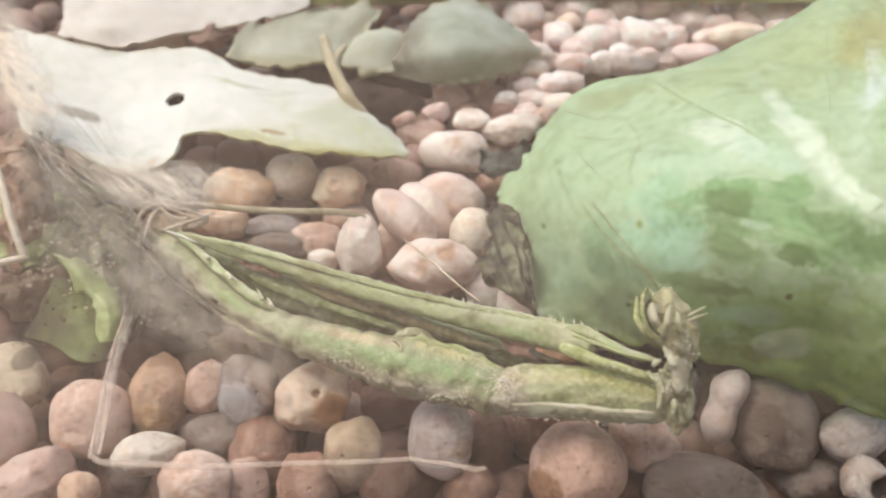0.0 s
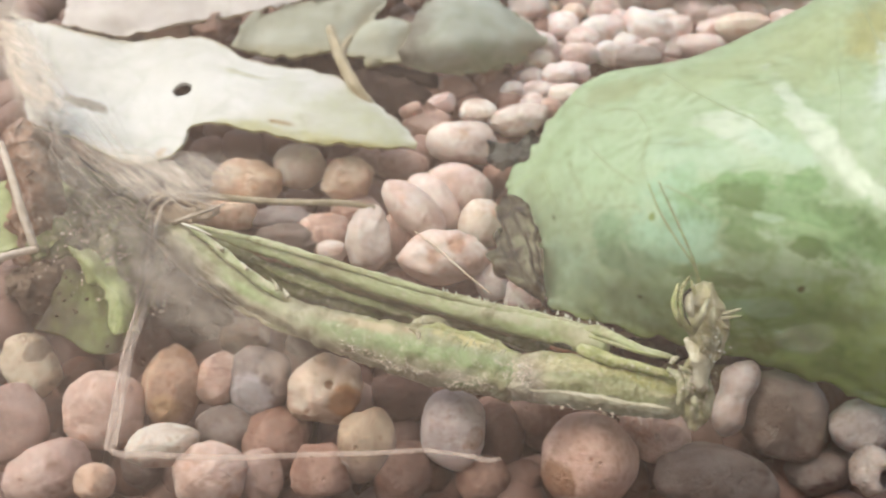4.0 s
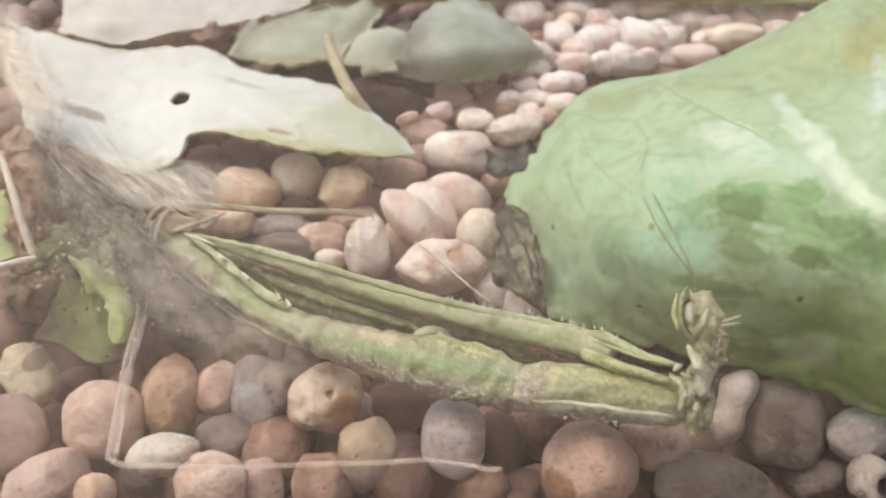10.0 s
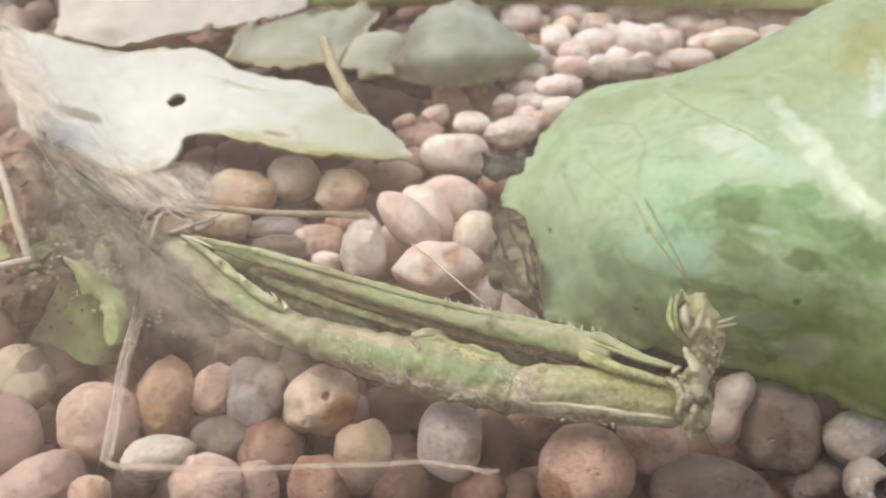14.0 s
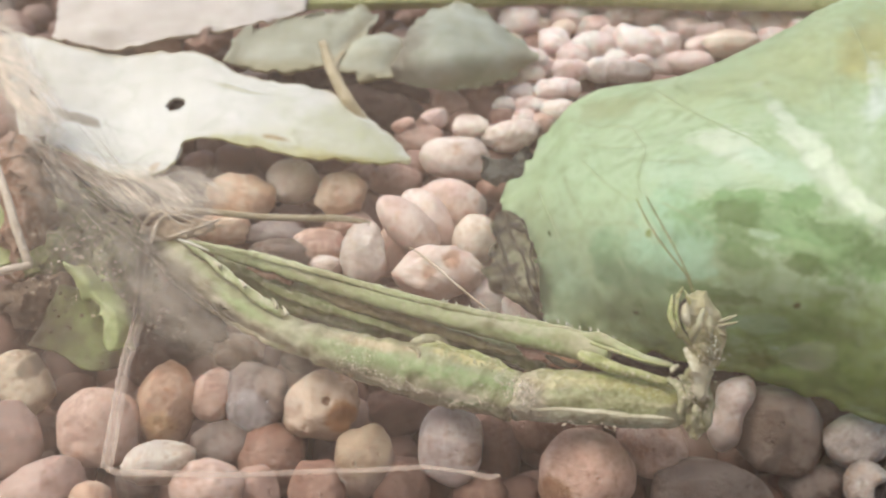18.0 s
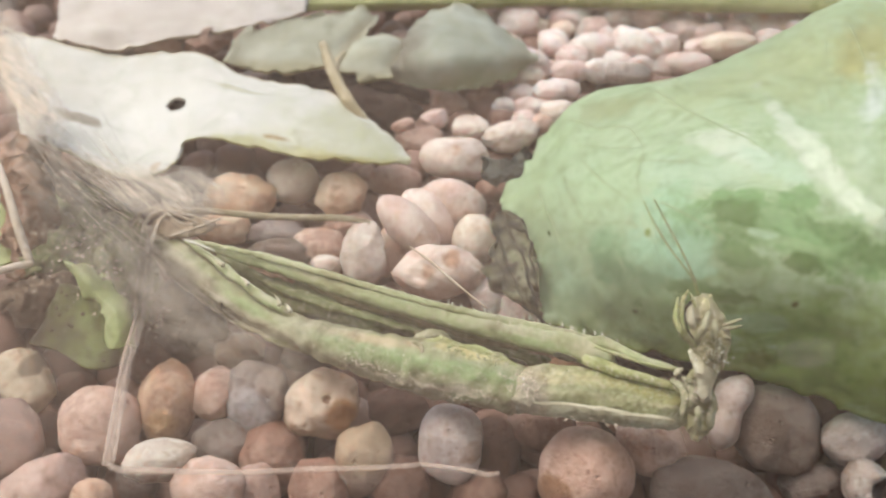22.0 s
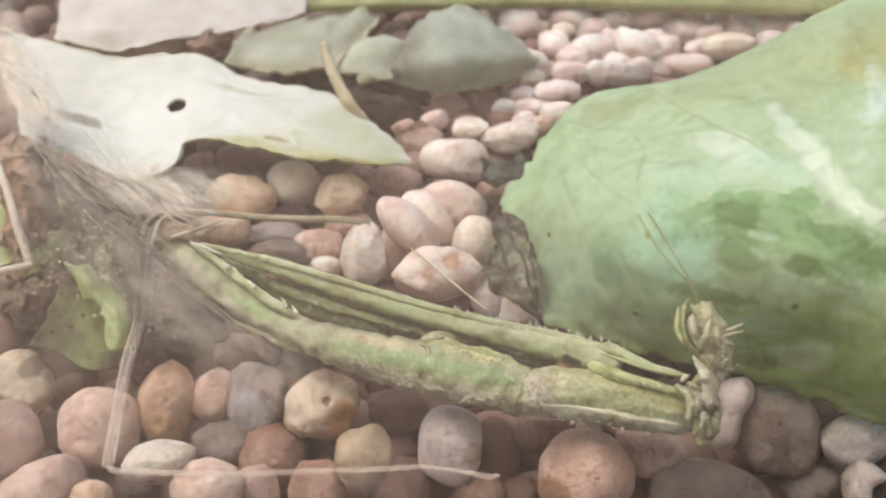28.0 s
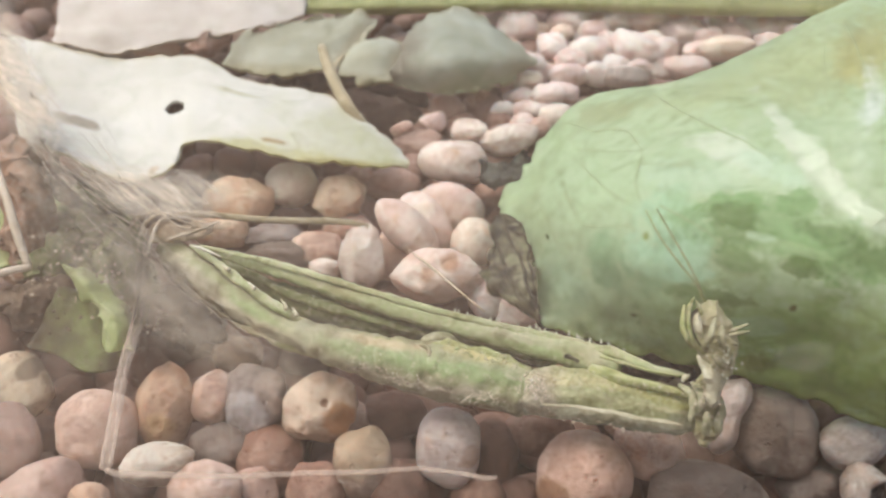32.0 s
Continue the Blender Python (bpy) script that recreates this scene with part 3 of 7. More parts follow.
JOINT_SKIN = skin("joint_skin", [(0.3, (0.30, 0.27, 0.19)), (0.5, (0.40, 0.36, 0.27)), (0.72, (0.50, 0.45, 0.36))], (0.62, 0.56, 0.47), 0.8, along=(500, 500, 500), tint=0.0)


def body_skin(name, bands, blots=(), grainy=0.5):
    """Insect skin with bands from its lower (0.5) to its upper (1.0) side, patches along its length, fine granules and dust."""
    m, n, links, b = mat(name)
    where = coords(n, links)
    uv = coords(n, links, "UV")
    split = n.new("ShaderNodeSeparateXYZ")
    links.new(uv, split.inputs[0])
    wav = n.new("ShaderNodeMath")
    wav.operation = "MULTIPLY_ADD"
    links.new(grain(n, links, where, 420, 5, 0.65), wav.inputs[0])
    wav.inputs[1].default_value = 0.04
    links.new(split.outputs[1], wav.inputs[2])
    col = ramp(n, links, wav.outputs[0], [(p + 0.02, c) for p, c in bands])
    for (u, v, ru, rv, soft, colour, most) in blots:
        mp = n.new("ShaderNodeMapping")
        mp.vector_type = "TEXTURE"
        mp.inputs["Location"].default_value = (u, v, 0)
        mp.inputs["Scale"].default_value = (ru, rv, 1)
        links.new(uv, mp.inputs[0])
        far = n.new("ShaderNodeVectorMath")
        far.operation = "LENGTH"
        links.new(mp.outputs[0], far.inputs[0])
        wob = n.new("ShaderNodeMath")
        wob.operation = "MULTIPLY_ADD"
        links.new(grain(n, links, where, 520, 6, 0.7), wob.inputs[0])
        wob.inputs[1].default_value = 2.0
        links.new(far.outputs["Value"], wob.inputs[2])
        rng = n.new("ShaderNodeMapRange")
        rng.inputs[1].default_value, rng.inputs[2].default_value = 2.0 - soft, 2.0 + soft
        rng.inputs[3].default_value, rng.inputs[4].default_value = most, 0.0
        links.new(wob.outputs[0], rng.inputs[0])
        col = mixed(n, links, rng.outputs[0], col, colour)
    cells = n.new("ShaderNodeTexVoronoi")
    cells.inputs["Scale"].default_value = 1700
    links.new(where, cells.inputs["Vector"])
    col = mixed(n, links, 0.55 * grainy, col, ramp(n, links, cells.outputs["Distance"], [(0.2, (1.0, 1.0, 1.0)), (0.7, (0.62, 0.60, 0.5))]), "MULTIPLY")
    dust = grain(n, links, where, 1500, 4, 0.7)
    col = mixed(n, links, ramp(n, links, dust, [(0.55, (0, 0, 0)), (0.70, (0.8, 0.8, 0.8))]), col, (0.58, 0.54, 0.42))
    patch = grain(n, links, where, 300, 4, 0.65)
    col = mixed(n, links, 0.8, col, ramp(n, links, patch, [(0.36, (0.55, 0.50, 0.40)), (0.5, (0.95, 0.94, 0.9)), (0.62, (1, 1, 1))]), "MULTIPLY")
    crumb = ramp(n, links, grain(n, links, where, 620, 7, 0.75), [(0.56, (0, 0, 0)), (0.66, (0.75, 0.75, 0.75))])
    col = mixed(n, links, crumb, col, (0.47, 0.42, 0.31))
    links.new(col, b.inputs["Base Color"])
    b.inputs["Roughness"].default_value = 0.55
    b.inputs["Specular IOR Level"].default_value = 0.3
    both = n.new("ShaderNodeMath")
    both.operation = "MULTIPLY_ADD"
    links.new(cells.outputs["Distance"], both.inputs[0])
    both.inputs[1].default_value = -0.5 * grainy
    links.new(dust, both.inputs[2])
    bumped(n, links, b, both.outputs[0], 0.35, 0.0004)
    return m


def silk_mat(name, cover, thin_rim=False):
    m, n, links, b = mat(name)
    where = coords(n, links)
    b.inputs["Base Color"].default_value = (0.92, 0.81, 0.67, 1)
    b.inputs["Roughness"].default_value = 0.7
    glow = n.new("ShaderNodeBsdfTranslucent")
    glow.inputs[0].default_value = (0.92, 0.81, 0.67, 1)
    body = n.new("ShaderNodeMixShader")
    body.inputs[0].default_value = 0.38
    links.new(b.outputs[0], body.inputs[1])
    links.new(glow.outputs[0], body.inputs[2])
    clear = n.new("ShaderNodeBsdfTransparent")
    mix = n.new("ShaderNodeMixShader")
    spun = n.new("ShaderNodeMapping")
    spun.inputs["Rotation"].default_value = (0, 0, radians(42))
    links.new(where, spun.inputs[0])
    f = grain(n, links, spun.outputs[0], 1.0, 6, 0.72, (130, 520, 520) if thin_rim else (90, 750, 750))
    rng = n.new("ShaderNodeMapRange")
    rng.inputs[1].default_value, rng.inputs[2].default_value = 0.32, 0.72
    rng.inputs[3].default_value, rng.inputs[4].default_value = 0.0, cover
    links.new(f, rng.inputs[0])
    cover_out = rng.outputs[0]
    if thin_rim:
        split = n.new("ShaderNodeSeparateXYZ")
        links.new(coords(n, links, "UV"), split.inputs[0])
        for axis in (0, 1):
            curve = ramp(n, links, split.outputs[axis], [(0.0, (0, 0, 0)), (0.35, (1, 1, 1)), (0.65, (1, 1, 1)), (1.0, (0, 0, 0))])
            times = n.new("ShaderNodeMath")
            times.operation = "MULTIPLY"
            links.new(cover_out, times.inputs[0])
            links.new(curve, times.inputs[1])
            cover_out = times.outputs[0]
    links.new(cover_out, mix.inputs[0])
    links.new(clear.outputs[0], mix.inputs[1])
    links.new(body.outputs[0], mix.inputs[2])
    links.new(mix.outputs[0], n["Material Output"].inputs[0])
    return m


def veil_mat(name, colour, cover):
    m, n, links, b = mat(name)
    f = grain(n, links, coords(n, links), 700, 5, 0.65)
    links.new(ramp(n, links, f, [(0.3, tuple(0.8 * c for c in colour)), (0.7, colour)]), b.inputs["Base Color"])
    b.inputs["Roughness"].default_value = 0.6
    clear = n.new("ShaderNodeBsdfTransparent")
    mix = n.new("ShaderNodeMixShader")
    rng = n.new("ShaderNodeMapRange")
    rng.inputs[1].default_value, rng.inputs[2].default_value = 0.3, 0.7
    rng.inputs[3].default_value, rng.inputs[4].default_value = cover * 0.7, min(1.0, cover * 1.3)
    links.new(f, rng.inputs[0])
    links.new(rng.outputs[0], mix.inputs[0])
    links.new(clear.outputs[0], mix.inputs[1])
    links.new(b.outputs[0], mix.inputs[2])
    links.new(mix.outputs[0], n["Material Output"].inputs[0])
    return m


HUSK = veil_mat("pale_husk", (0.80, 0.66, 0.55), 0.17)
FAINT = veil_mat("faint_husk", (0.84, 0.66, 0.53), 0.27)
SILK = silk_mat("silk", 0.75)
FILM = silk_mat("silk_film", 0.27, True)
STRIP = silk_mat("husk_strip", 1.2, True)
THICK_FILM = silk_mat("thick_silk_film", 1.0, True)


# ---- building helpers; places in millimetres ----
def solid(name, verts, faces, material, parent=None, label="", uvs=None):
    me = bpy.data.meshes.new(name)
    me.from_pydata([tuple(c * MM for c in v) for v in verts], [], faces)
    if uvs is not None:
        layer = me.uv_layers.new(name="UVMap")
        idx = np.empty(len(me.loops), int)
        me.loops.foreach_get("vertex_index", idx)
        layer.data.foreach_set("uv", np.asarray(uvs, float)[idx].ravel())
    me.materials.append(material)
    me.polygons.foreach_set("use_smooth", [True] * len(me.polygons))
    me.update()
    ob = new(name, me)
    if parent is not None:
        ob.parent = parent
    if label:
        tagged(ob, label)
    return ob


def thing(name, label, category, group=""):
    return tagged(new(name), label, category, group)


def spline(pts, n):
    """Smooth curve through the rows of pts, sampled n times."""
    p = np.asarray(pts, float)
    p = np.vstack([2 * p[0] - p[1], p, 2 * p[-1] - p[-2]])
    t = np.linspace(0, len(p) - 3, n)
    i = np.minimum(t.astype(int), len(p) - 4)
    f = (t - i)[:, None]
    a, b, c, d = p[i], p[i + 1], p[i + 2], p[i + 3]
    return 0.5 * (2 * b + (c - a) * f + (2 * a - 5 * b + 4 * c - d) * f**2 + (3 * b - a - 3 * c + d) * f**3)


def sheet(name, net, material, parent=None, label="", nu=90, nv=50, thick=0.5, wrinkle=0.5, ragged=0.6, holes=(), seed=0.0, lift=0.0, freq=0.13):
    """A leaf blade through a net of places: rows from one edge to the other, with thickness, wrinkles and a ragged rim."""
    rows = [spline(r, nu) for r in net]
    grid = np.stack([spline(np.array(rows)[:, k], nv) for k in range(nu)], 1)
    u, v = np.meshgrid(np.linspace(0, 1, nu), np.linspace(0, 1, nv))
    du, dv = np.gradient(grid, axis=1), np.gradient(grid, axis=0)
    nrm = np.cross(du, dv)
    nrm /= np.linalg.norm(nrm, axis=2, keepdims=True) + 1e-9
    for j in range(nv):
        for i in range(nu):
            q = Vector(grid[j, i] * freq) + Vector((seed, 0, 0))
            bend = noise.noise(q) * 1.0 + noise.noise(q * 3) * 0.35
            rim = 1 - min(1.0, 12 * min(u[j, i], 1 - u[j, i], v[j, i], 1 - v[j, i]))
            grid[j, i] += nrm[j, i] * (bend * wrinkle + lift)
            if rim > 0:
                q = Vector(grid[j, i] * 0.45)
                grid[j, i] += np.array(noise.noise_vector(q)) * ragged * rim
    top, under = grid + nrm * thick / 2, grid - nrm * thick / 2
    n = nu * nv
    verts = np.vstack([top.reshape(-1, 3), under.reshape(-1, 3)])
    uvs = np.vstack([np.stack([u, v], 2).reshape(-1, 2)] * 2)
    gone = np.zeros((nv - 1, nu - 1), bool)
    mid = 0.25 * (grid[1:, 1:] + grid[:-1, 1:] + grid[1:, :-1] + grid[:-1, :-1])
    for (x, y, z, r) in holes:
        gone |= np.linalg.norm(mid - np.array((x, y, z)), axis=2) < r
    faces, edge = [], {}
    for j in range(nv - 1):
        for i in range(nu - 1):
            if gone[j, i]:
                continue
            a, b, c, d = j * nu + i, j * nu + i + 1, (j + 1) * nu + i + 1, (j + 1) * nu + i
            faces += [(a, b, c, d), (n + d, n + c, n + b, n + a)]
            for p, q in ((a, b), (b, c), (c, d), (d, a)):
                if edge.pop((q, p), None) is None:
                    edge[(p, q)] = True
    faces += [(q, p, n + p, n + q) for p, q in edge]
    ob = solid(name, verts.tolist(), faces, material, parent, label, uvs)
    return ob, grid, nrm


def tube(name, pts, material, parent=None, label="", sides=14, steps=8, flat=1.0, lumpy=0.0, ribs=(0, 0.0), seed=0.0):
    """A limb or trunk: a round section swept along (x, y, z, radius), with blunt ends. flat: height to width; ribs: count and depth of lengthwise ridges."""
    n = steps * (len(pts) - 1) + 1
    c = spline(pts, n)
    verts, faces, uvs = [], [], []
    for k in range(n):
        way = Vector(c[min(k + 1, n - 1), :3] - c[max(k - 1, 0), :3]).normalized()
        side = way.cross(Vector((0, 0.67, -0.74)) if abs(way.z) < 0.9 else Vector((0, 1, 0))).normalized()
        up = side.cross(way).normalized()
        for s in range(sides):
            a = 2 * math.pi * s / sides
            r = max(c[k, 3], 0.02) * (1 + ribs[1] * math.cos(ribs[0] * a))
            p = Vector(c[k, :3]) + side * math.cos(a) * r + up * math.sin(a) * r * flat
            if lumpy:
                p += Vector(noise.noise_vector(p * 0.6 + Vector((seed, 0, 0)))) * lumpy + Vector(noise.noise_vector(p * 1.9)) * lumpy * 0.35
            verts.append(tuple(p))
            uvs.append((k / (n - 1), s / sides if s else 1.0))
    for k in range(n - 1):
        for s in range(sides):
            a, b = k * sides + s, k * sides + (s + 1) % sides
            faces.append((a, b, b + sides, a + sides))
    for k, flip in ((0, True), (n - 1, False)):
        mid = np.mean(verts[k * sides:(k + 1) * sides], axis=0)
        out = (c[k, :3] - c[1 if k == 0 else n - 2, :3])
        out = out / (np.linalg.norm(out) + 1e-9) * c[k, 3] * 0.6
        verts.append(tuple(mid + out))
        uvs.append((k / (n - 1), 0.75))
        for s in range(sides):
            a, b = k * sides + s, k * sides + (s + 1) % sides
            faces.append((b, a, len(verts) - 1) if flip else (a, b, len(verts) - 1))
    return solid(name, verts, faces, material, parent, label, uvs)


def unit_ball(level):
    bm = bmesh.new()
    bmesh.ops.create_icosphere(bm, subdivisions=level, radius=1)
    v = np.array([p.co for p in bm.verts])
    f = [tuple(p.index for p in q.verts) for q in bm.faces]
    bm.free()
    return v, f


BALL, BALL_FACES = unit_ball(4)
CHIP, CHIP_FACES = unit_ball(2)
SEED, SEED_FACES = unit_ball(1)
count = [0]


def stone_shape(a, b, c, angular, seed, base=None):
    """A worn stone: uneven ball with a few ground-down flats and small hollows."""
    pts, cuts = [], []
    worn = max(0.0, 1 - angular / 0.5)
    power = 0.9 + 0.1 * worn
    rng = random.Random(int(seed * 1000))
    for k in range(5):
        q = Vector([rng.gauss(0, 1) for _ in range(3)]).normalized()
        cuts.append((q.x, q.y, q.z, rng.uniform(0.72, 0.95) + worn * 0.22))
    for p in (BALL if base is None else base):
        v = Vector(p)
        q = v * 0.9 + Vector((seed * 3.7, seed * 1.3, 0))
        r = 1 + (0.16 - 0.06 * worn) * noise.noise(q) + (0.06 - 0.04 * worn) * noise.noise(q * 2.7) + angular * (0.12 * noise.noise(q * 1.9) + 0.09 * noise.noise(q * 4.3) + 0.045 * noise.noise(q * 9))
        r -= 0.22 * (1 - worn) * max(0.0, noise.noise(q * 2.6 + Vector((9, 0, 4))) - 0.32) + angular * 0.12 * max(0.0, noise.noise(q * 6.5) - 0.25)
        for (nx, ny, nz, d) in cuts:
            over = (v.x * nx + v.y * ny + v.z * nz) * r - d
            if over > -0.05:
                r *= 1 - 0.75 * max(over, 0.0) - 0.012
        w = Vector((abs(v.x) ** power * math.copysign(1, v.x), abs(v.y) ** power * math.copysign(1, v.y), v.z))
        pts.append((w.x * r * a, w.y * r * b, w.z * r * c))
    return pts


def pebble(x, y, z, a, b, c, turn, material, angular=0.55, pits=(), waist=0.0, label=""):
    """One stone of the gravel: half axes a, b, c; it leans back on its neighbours."""
    count[0] += 1
    pts = stone_shape(a, b, c, angular, count[0])
    out = []
    for p in pts:
        p = Vector(p)
        if waist:
            k = 1 - waist * math.exp(-(p.y / (0.38 * b)) ** 2)
            p = Vector((p.x * k + waist * a * 0.5 * (p.y / b) ** 2 - waist * a * 0.2, p.y, p.z * k))
        for (u, v, r, deep) in pits:
            d = math.hypot(p.x - u * a, p.y - v * b)
            if p.z > 0 and d < r * 1.6:
                p.z -= deep * math.exp(-(d / r) ** 4)
        out.append(tuple(p))
    ob = solid("pebble", out, BALL_FACES, material)
    ob.matrix_world = pose(x * MM, y * MM, z * MM, 48, 0, 0) @ pose(0, 0, 0, 0, 0, turn)
    size = "small" if a < 3 else "large" if a > 5.2 else "medium"
    tagged(ob, label or size + " " + KIND[material] + " rounded pebble lying in the gravel", "pebble", "gravel pebbles")
    return ob


# ---- the ground: soil under a deep bed of gravel ----
def ground():
    n = 60
    xs = np.linspace(-1, 1, n)
    verts = [(1500 * x * abs(x), 1500 * y * abs(y), -13 + 1.5 * noise.noise(Vector((x * 9, y * 9, 0)))) for y in xs for x in xs]
    faces = [(j * n + i, j * n + i + 1, (j + 1) * n + i + 1, (j + 1) * n + i) for j in range(n - 1) for i in range(n - 1)]
    tagged(solid("ground", verts, faces, soil()), "dark brown soil under the gravel", "ground", kind="structure")


def gravel():
    """Stones too many to count: the lower layer and the bed all round."""
    rng = random.Random(5)
    verts, faces = [], []

    def put(x, y, z, r):
        seed = rng.random() * 90
        a, b, c = r * rng.uniform(0.85, 1.3), r * rng.uniform(0.8, 1.1), r * rng.uniform(0.7, 0.95)
        m = Euler((rng.uniform(-0.5, 0.5), rng.uniform(-0.5, 0.5), rng.uniform(0, 6.3))).to_matrix()
        base = len(verts)
        for p in stone_shape(a, b, c, 0.3, seed, CHIP):
            verts.append(tuple(m @ Vector(p) + Vector((x, y, z))))
        faces.extend([tuple(base + k for k in f) for f in CHIP_FACES])

    for j in range(-14, 30):
        for i in range(-20, 21):
            x, y = i * 6.4 + rng.uniform(-2, 2), j * 6.4 + rng.uniform(-2, 2)
            seen = abs(x) < 62 + 0.4 * max(y, 0) and -51 < y < 84
            put(x, y, -10 + rng.uniform(-1.2, 1.2), rng.uniform(3.6, 4.8))
            if seen and y > 24:
                put(x + 3.2, y + 3.2, -5.2 + rng.uniform(-0.8, 0.8), rng.uniform(3.0, 4.2))
            if not seen:
                put(x + 3, y + 3, -3.5 + rng.uniform(-1.2, 1.2), rng.uniform(3.4, 5))
    tagged(solid("gravel", verts, faces, fill_stone()), "mixed pink, tan and grey gravel bed", "gravel", kind="stuff")


ground()
gravel()


def pane():
    """The tank's front pane: clear glass; its thin film paints haze, thicker upward and leftward."""
    m, n, links, b = mat("hazed_glass")
    clear = n.new("ShaderNodeBsdfTransparent")
    clear.inputs[0].default_value = (0.97, 0.97, 0.97, 1)
    b.inputs["Base Color"].default_value = (0.82, 0.68, 0.57, 1)
    b.inputs["Roughness"].default_value = 0.6
    mix = n.new("ShaderNodeMixShader")
    where = coords(n, links)
    high = n.new("ShaderNodeSeparateXYZ")
    links.new(where, high.inputs[0])
    rise = n.new("ShaderNodeMapRange")
    rise.inputs[1].default_value, rise.inputs[2].default_value = 0.012, 0.068
    rise.inputs[3].default_value, rise.inputs[4].default_value = 0.012, 0.20
    links.new(high.outputs[2], rise.inputs[0])
    across = n.new("ShaderNodeMapRange")
    across.inputs[1].default_value, across.inputs[2].default_value = -0.03, 0.03
    across.inputs[3].default_value, across.inputs[4].default_value = 0.15, 0.004
    links.new(high.outputs[0], across.inputs[0])
    links.new(across.outputs[0], rise.inputs[3])
    rng = n.new("ShaderNodeMapRange")
    rng.inputs[1].default_value, rng.inputs[2].default_value = 0.3, 0.7
    rng.inputs[3].default_value, rng.inputs[4].default_value = 0.6, 1.4
    links.new(grain(n, links, where, 35, 5, 0.6), rng.inputs[0])
    film = n.new("ShaderNodeMath")
    film.operation = "MULTIPLY"
    links.new(rise.outputs[0], film.inputs[0])
    links.new(rng.outputs[0], film.inputs[1])
    links.new(film.outputs[0], mix.inputs[0])
    links.new(clear.outputs[0], mix.inputs[1])
    links.new(b.outputs[0], mix.inputs[2])
    links.new(mix.outputs[0], n["Material Output"].inputs[0])
    x, y0, y1, z0, z1 = 150, -54.5, -52.5, 8, 160
    v = [(s * x, y, z) for z in (z0, z1) for y in (y0, y1) for s in (-1, 1)]
    f = [(0, 1, 3, 2), (4, 6, 7, 5), (0, 4, 5, 1), (2, 3, 7, 6), (0, 2, 6, 4), (1, 5, 7, 3)]
    ob = tagged(solid("glass_pane", v, f, m), "upright clear glass tank pane with haze painted in its film", "glass pane", kind="structure")
    for p in ob.data.polygons:
        p.use_smooth = False
    ob.visible_shadow = False
    stain, n, links, b = mat("pale_pane_mark")
    b.inputs["Base Color"].default_value = (0.80, 0.76, 0.70, 1)
    b.inputs["Roughness"].default_value = 0.6
    clear = n.new("ShaderNodeBsdfTransparent")
    mix = n.new("ShaderNodeMixShader")
    rng = n.new("ShaderNodeMapRange")
    rng.inputs[1].default_value, rng.inputs[2].default_value = 0.3, 0.7
    rng.inputs[3].default_value, rng.inputs[4].default_value = 0.015, 0.085
    links.new(grain(n, links, coords(n, links), 260, 4, 0.6), rng.inputs[0])
    links.new(rng.outputs[0], mix.inputs[0])
    links.new(clear.outputs[0], mix.inputs[1])
    links.new(b.outputs[0], mix.inputs[2])
    links.new(mix.outputs[0], n["Material Output"].inputs[0])
    for k, (x, z, rx, rz) in enumerate([(26.6, 37.4, 2.26, 1.48), (-14.4, 30.7, 1.14, 1.48), (-8.3, 40.1, 2.40, 1.34), (-29.0, 35.8, 1.67, 2.01)]):
        ring = [(x + rx * (1 + 0.22 * noise.noise(Vector((math.cos(a) * 1.5, math.sin(a) * 1.5, k * 7)))) * math.cos(a), -52.3,
                 z + rz * (1 + 0.22 * noise.noise(Vector((math.cos(a) * 1.5, math.sin(a) * 1.5, k * 7 + 3)))) * math.sin(a)) for a in np.linspace(0, 2 * math.pi, 40, endpoint=False)]
        spot = solid("pane_mark", ring + [(p[0], -52.38, p[2]) for p in ring], [tuple(range(40)), tuple(range(79, 39, -1))] + [(i, i + 40, (i + 1) % 40 + 40, (i + 1) % 40) for i in range(40)], stain, ob, "faint pale mark on the pane")
        spot.visible_shadow = False


pane()


def plain(name, low, high, scale, rough):
    m, n, links, b = mat(name)
    f = grain(n, links, coords(n, links), scale, 5, 0.6)
    links.new(ramp(n, links, f, [(0.3, low), (0.7, high)]), b.inputs["Base Color"])
    b.inputs["Roughness"].default_value = rough
    bumped(n, links, b, f, 0.1, 0.001)
    return m


def slab(name, lo, hi, material, label, category):
    v = [(x, y, z) for z in (lo[2], hi[2]) for y in (lo[1], hi[1]) for x in (lo[0], hi[0])]
    f = [(0, 2, 3, 1), (4, 5, 7, 6), (0, 1, 5, 4), (2, 6, 7, 3), (0, 4, 6, 2), (1, 3, 7, 5)]
    ob = tagged(solid(name, v, f, material), label, category, kind="structure")
    for p in ob.data.polygons:
        p.use_smooth = False
    return ob


# Out of view: a lip added to keep front skylight off the nearest stones.
slab("shade_lip", (-152, -57, -15), (152, -50.5, 8), plain("dark_plastic", (0.05, 0.045, 0.04), (0.08, 0.07, 0.06), 300, 0.5), "unseen dark plastic lip under the pane, added to shade the front stones", "tank lip")
# Out of view: a wall added to block the front sky and bounce warm light.
slab("sky_block_wall", (-1500, -560, -15), (1500, -500, 1500), plain("beige_paint", (0.46, 0.43, 0.38), (0.54, 0.50, 0.45), 25, 0.8), "unseen beige wall added behind the camera to block skylight", "wall")

# ---- the stones that lie on top ----
pebble(-52.0, -23.2, -1.3, 3.25, 4.66, 3.64, 28, OLIVE_CREAM)
pebble(-41.3, -29.0, -2.0, 5.19, 4.64, 4.52, -0, BLUSH, 0.4, pits=[(-0.45,0.15,0.5,0.6)])
pebble(-33.8, -25.9, -1.6, 3.76, 5.29, 4.16, -8, AMBER)
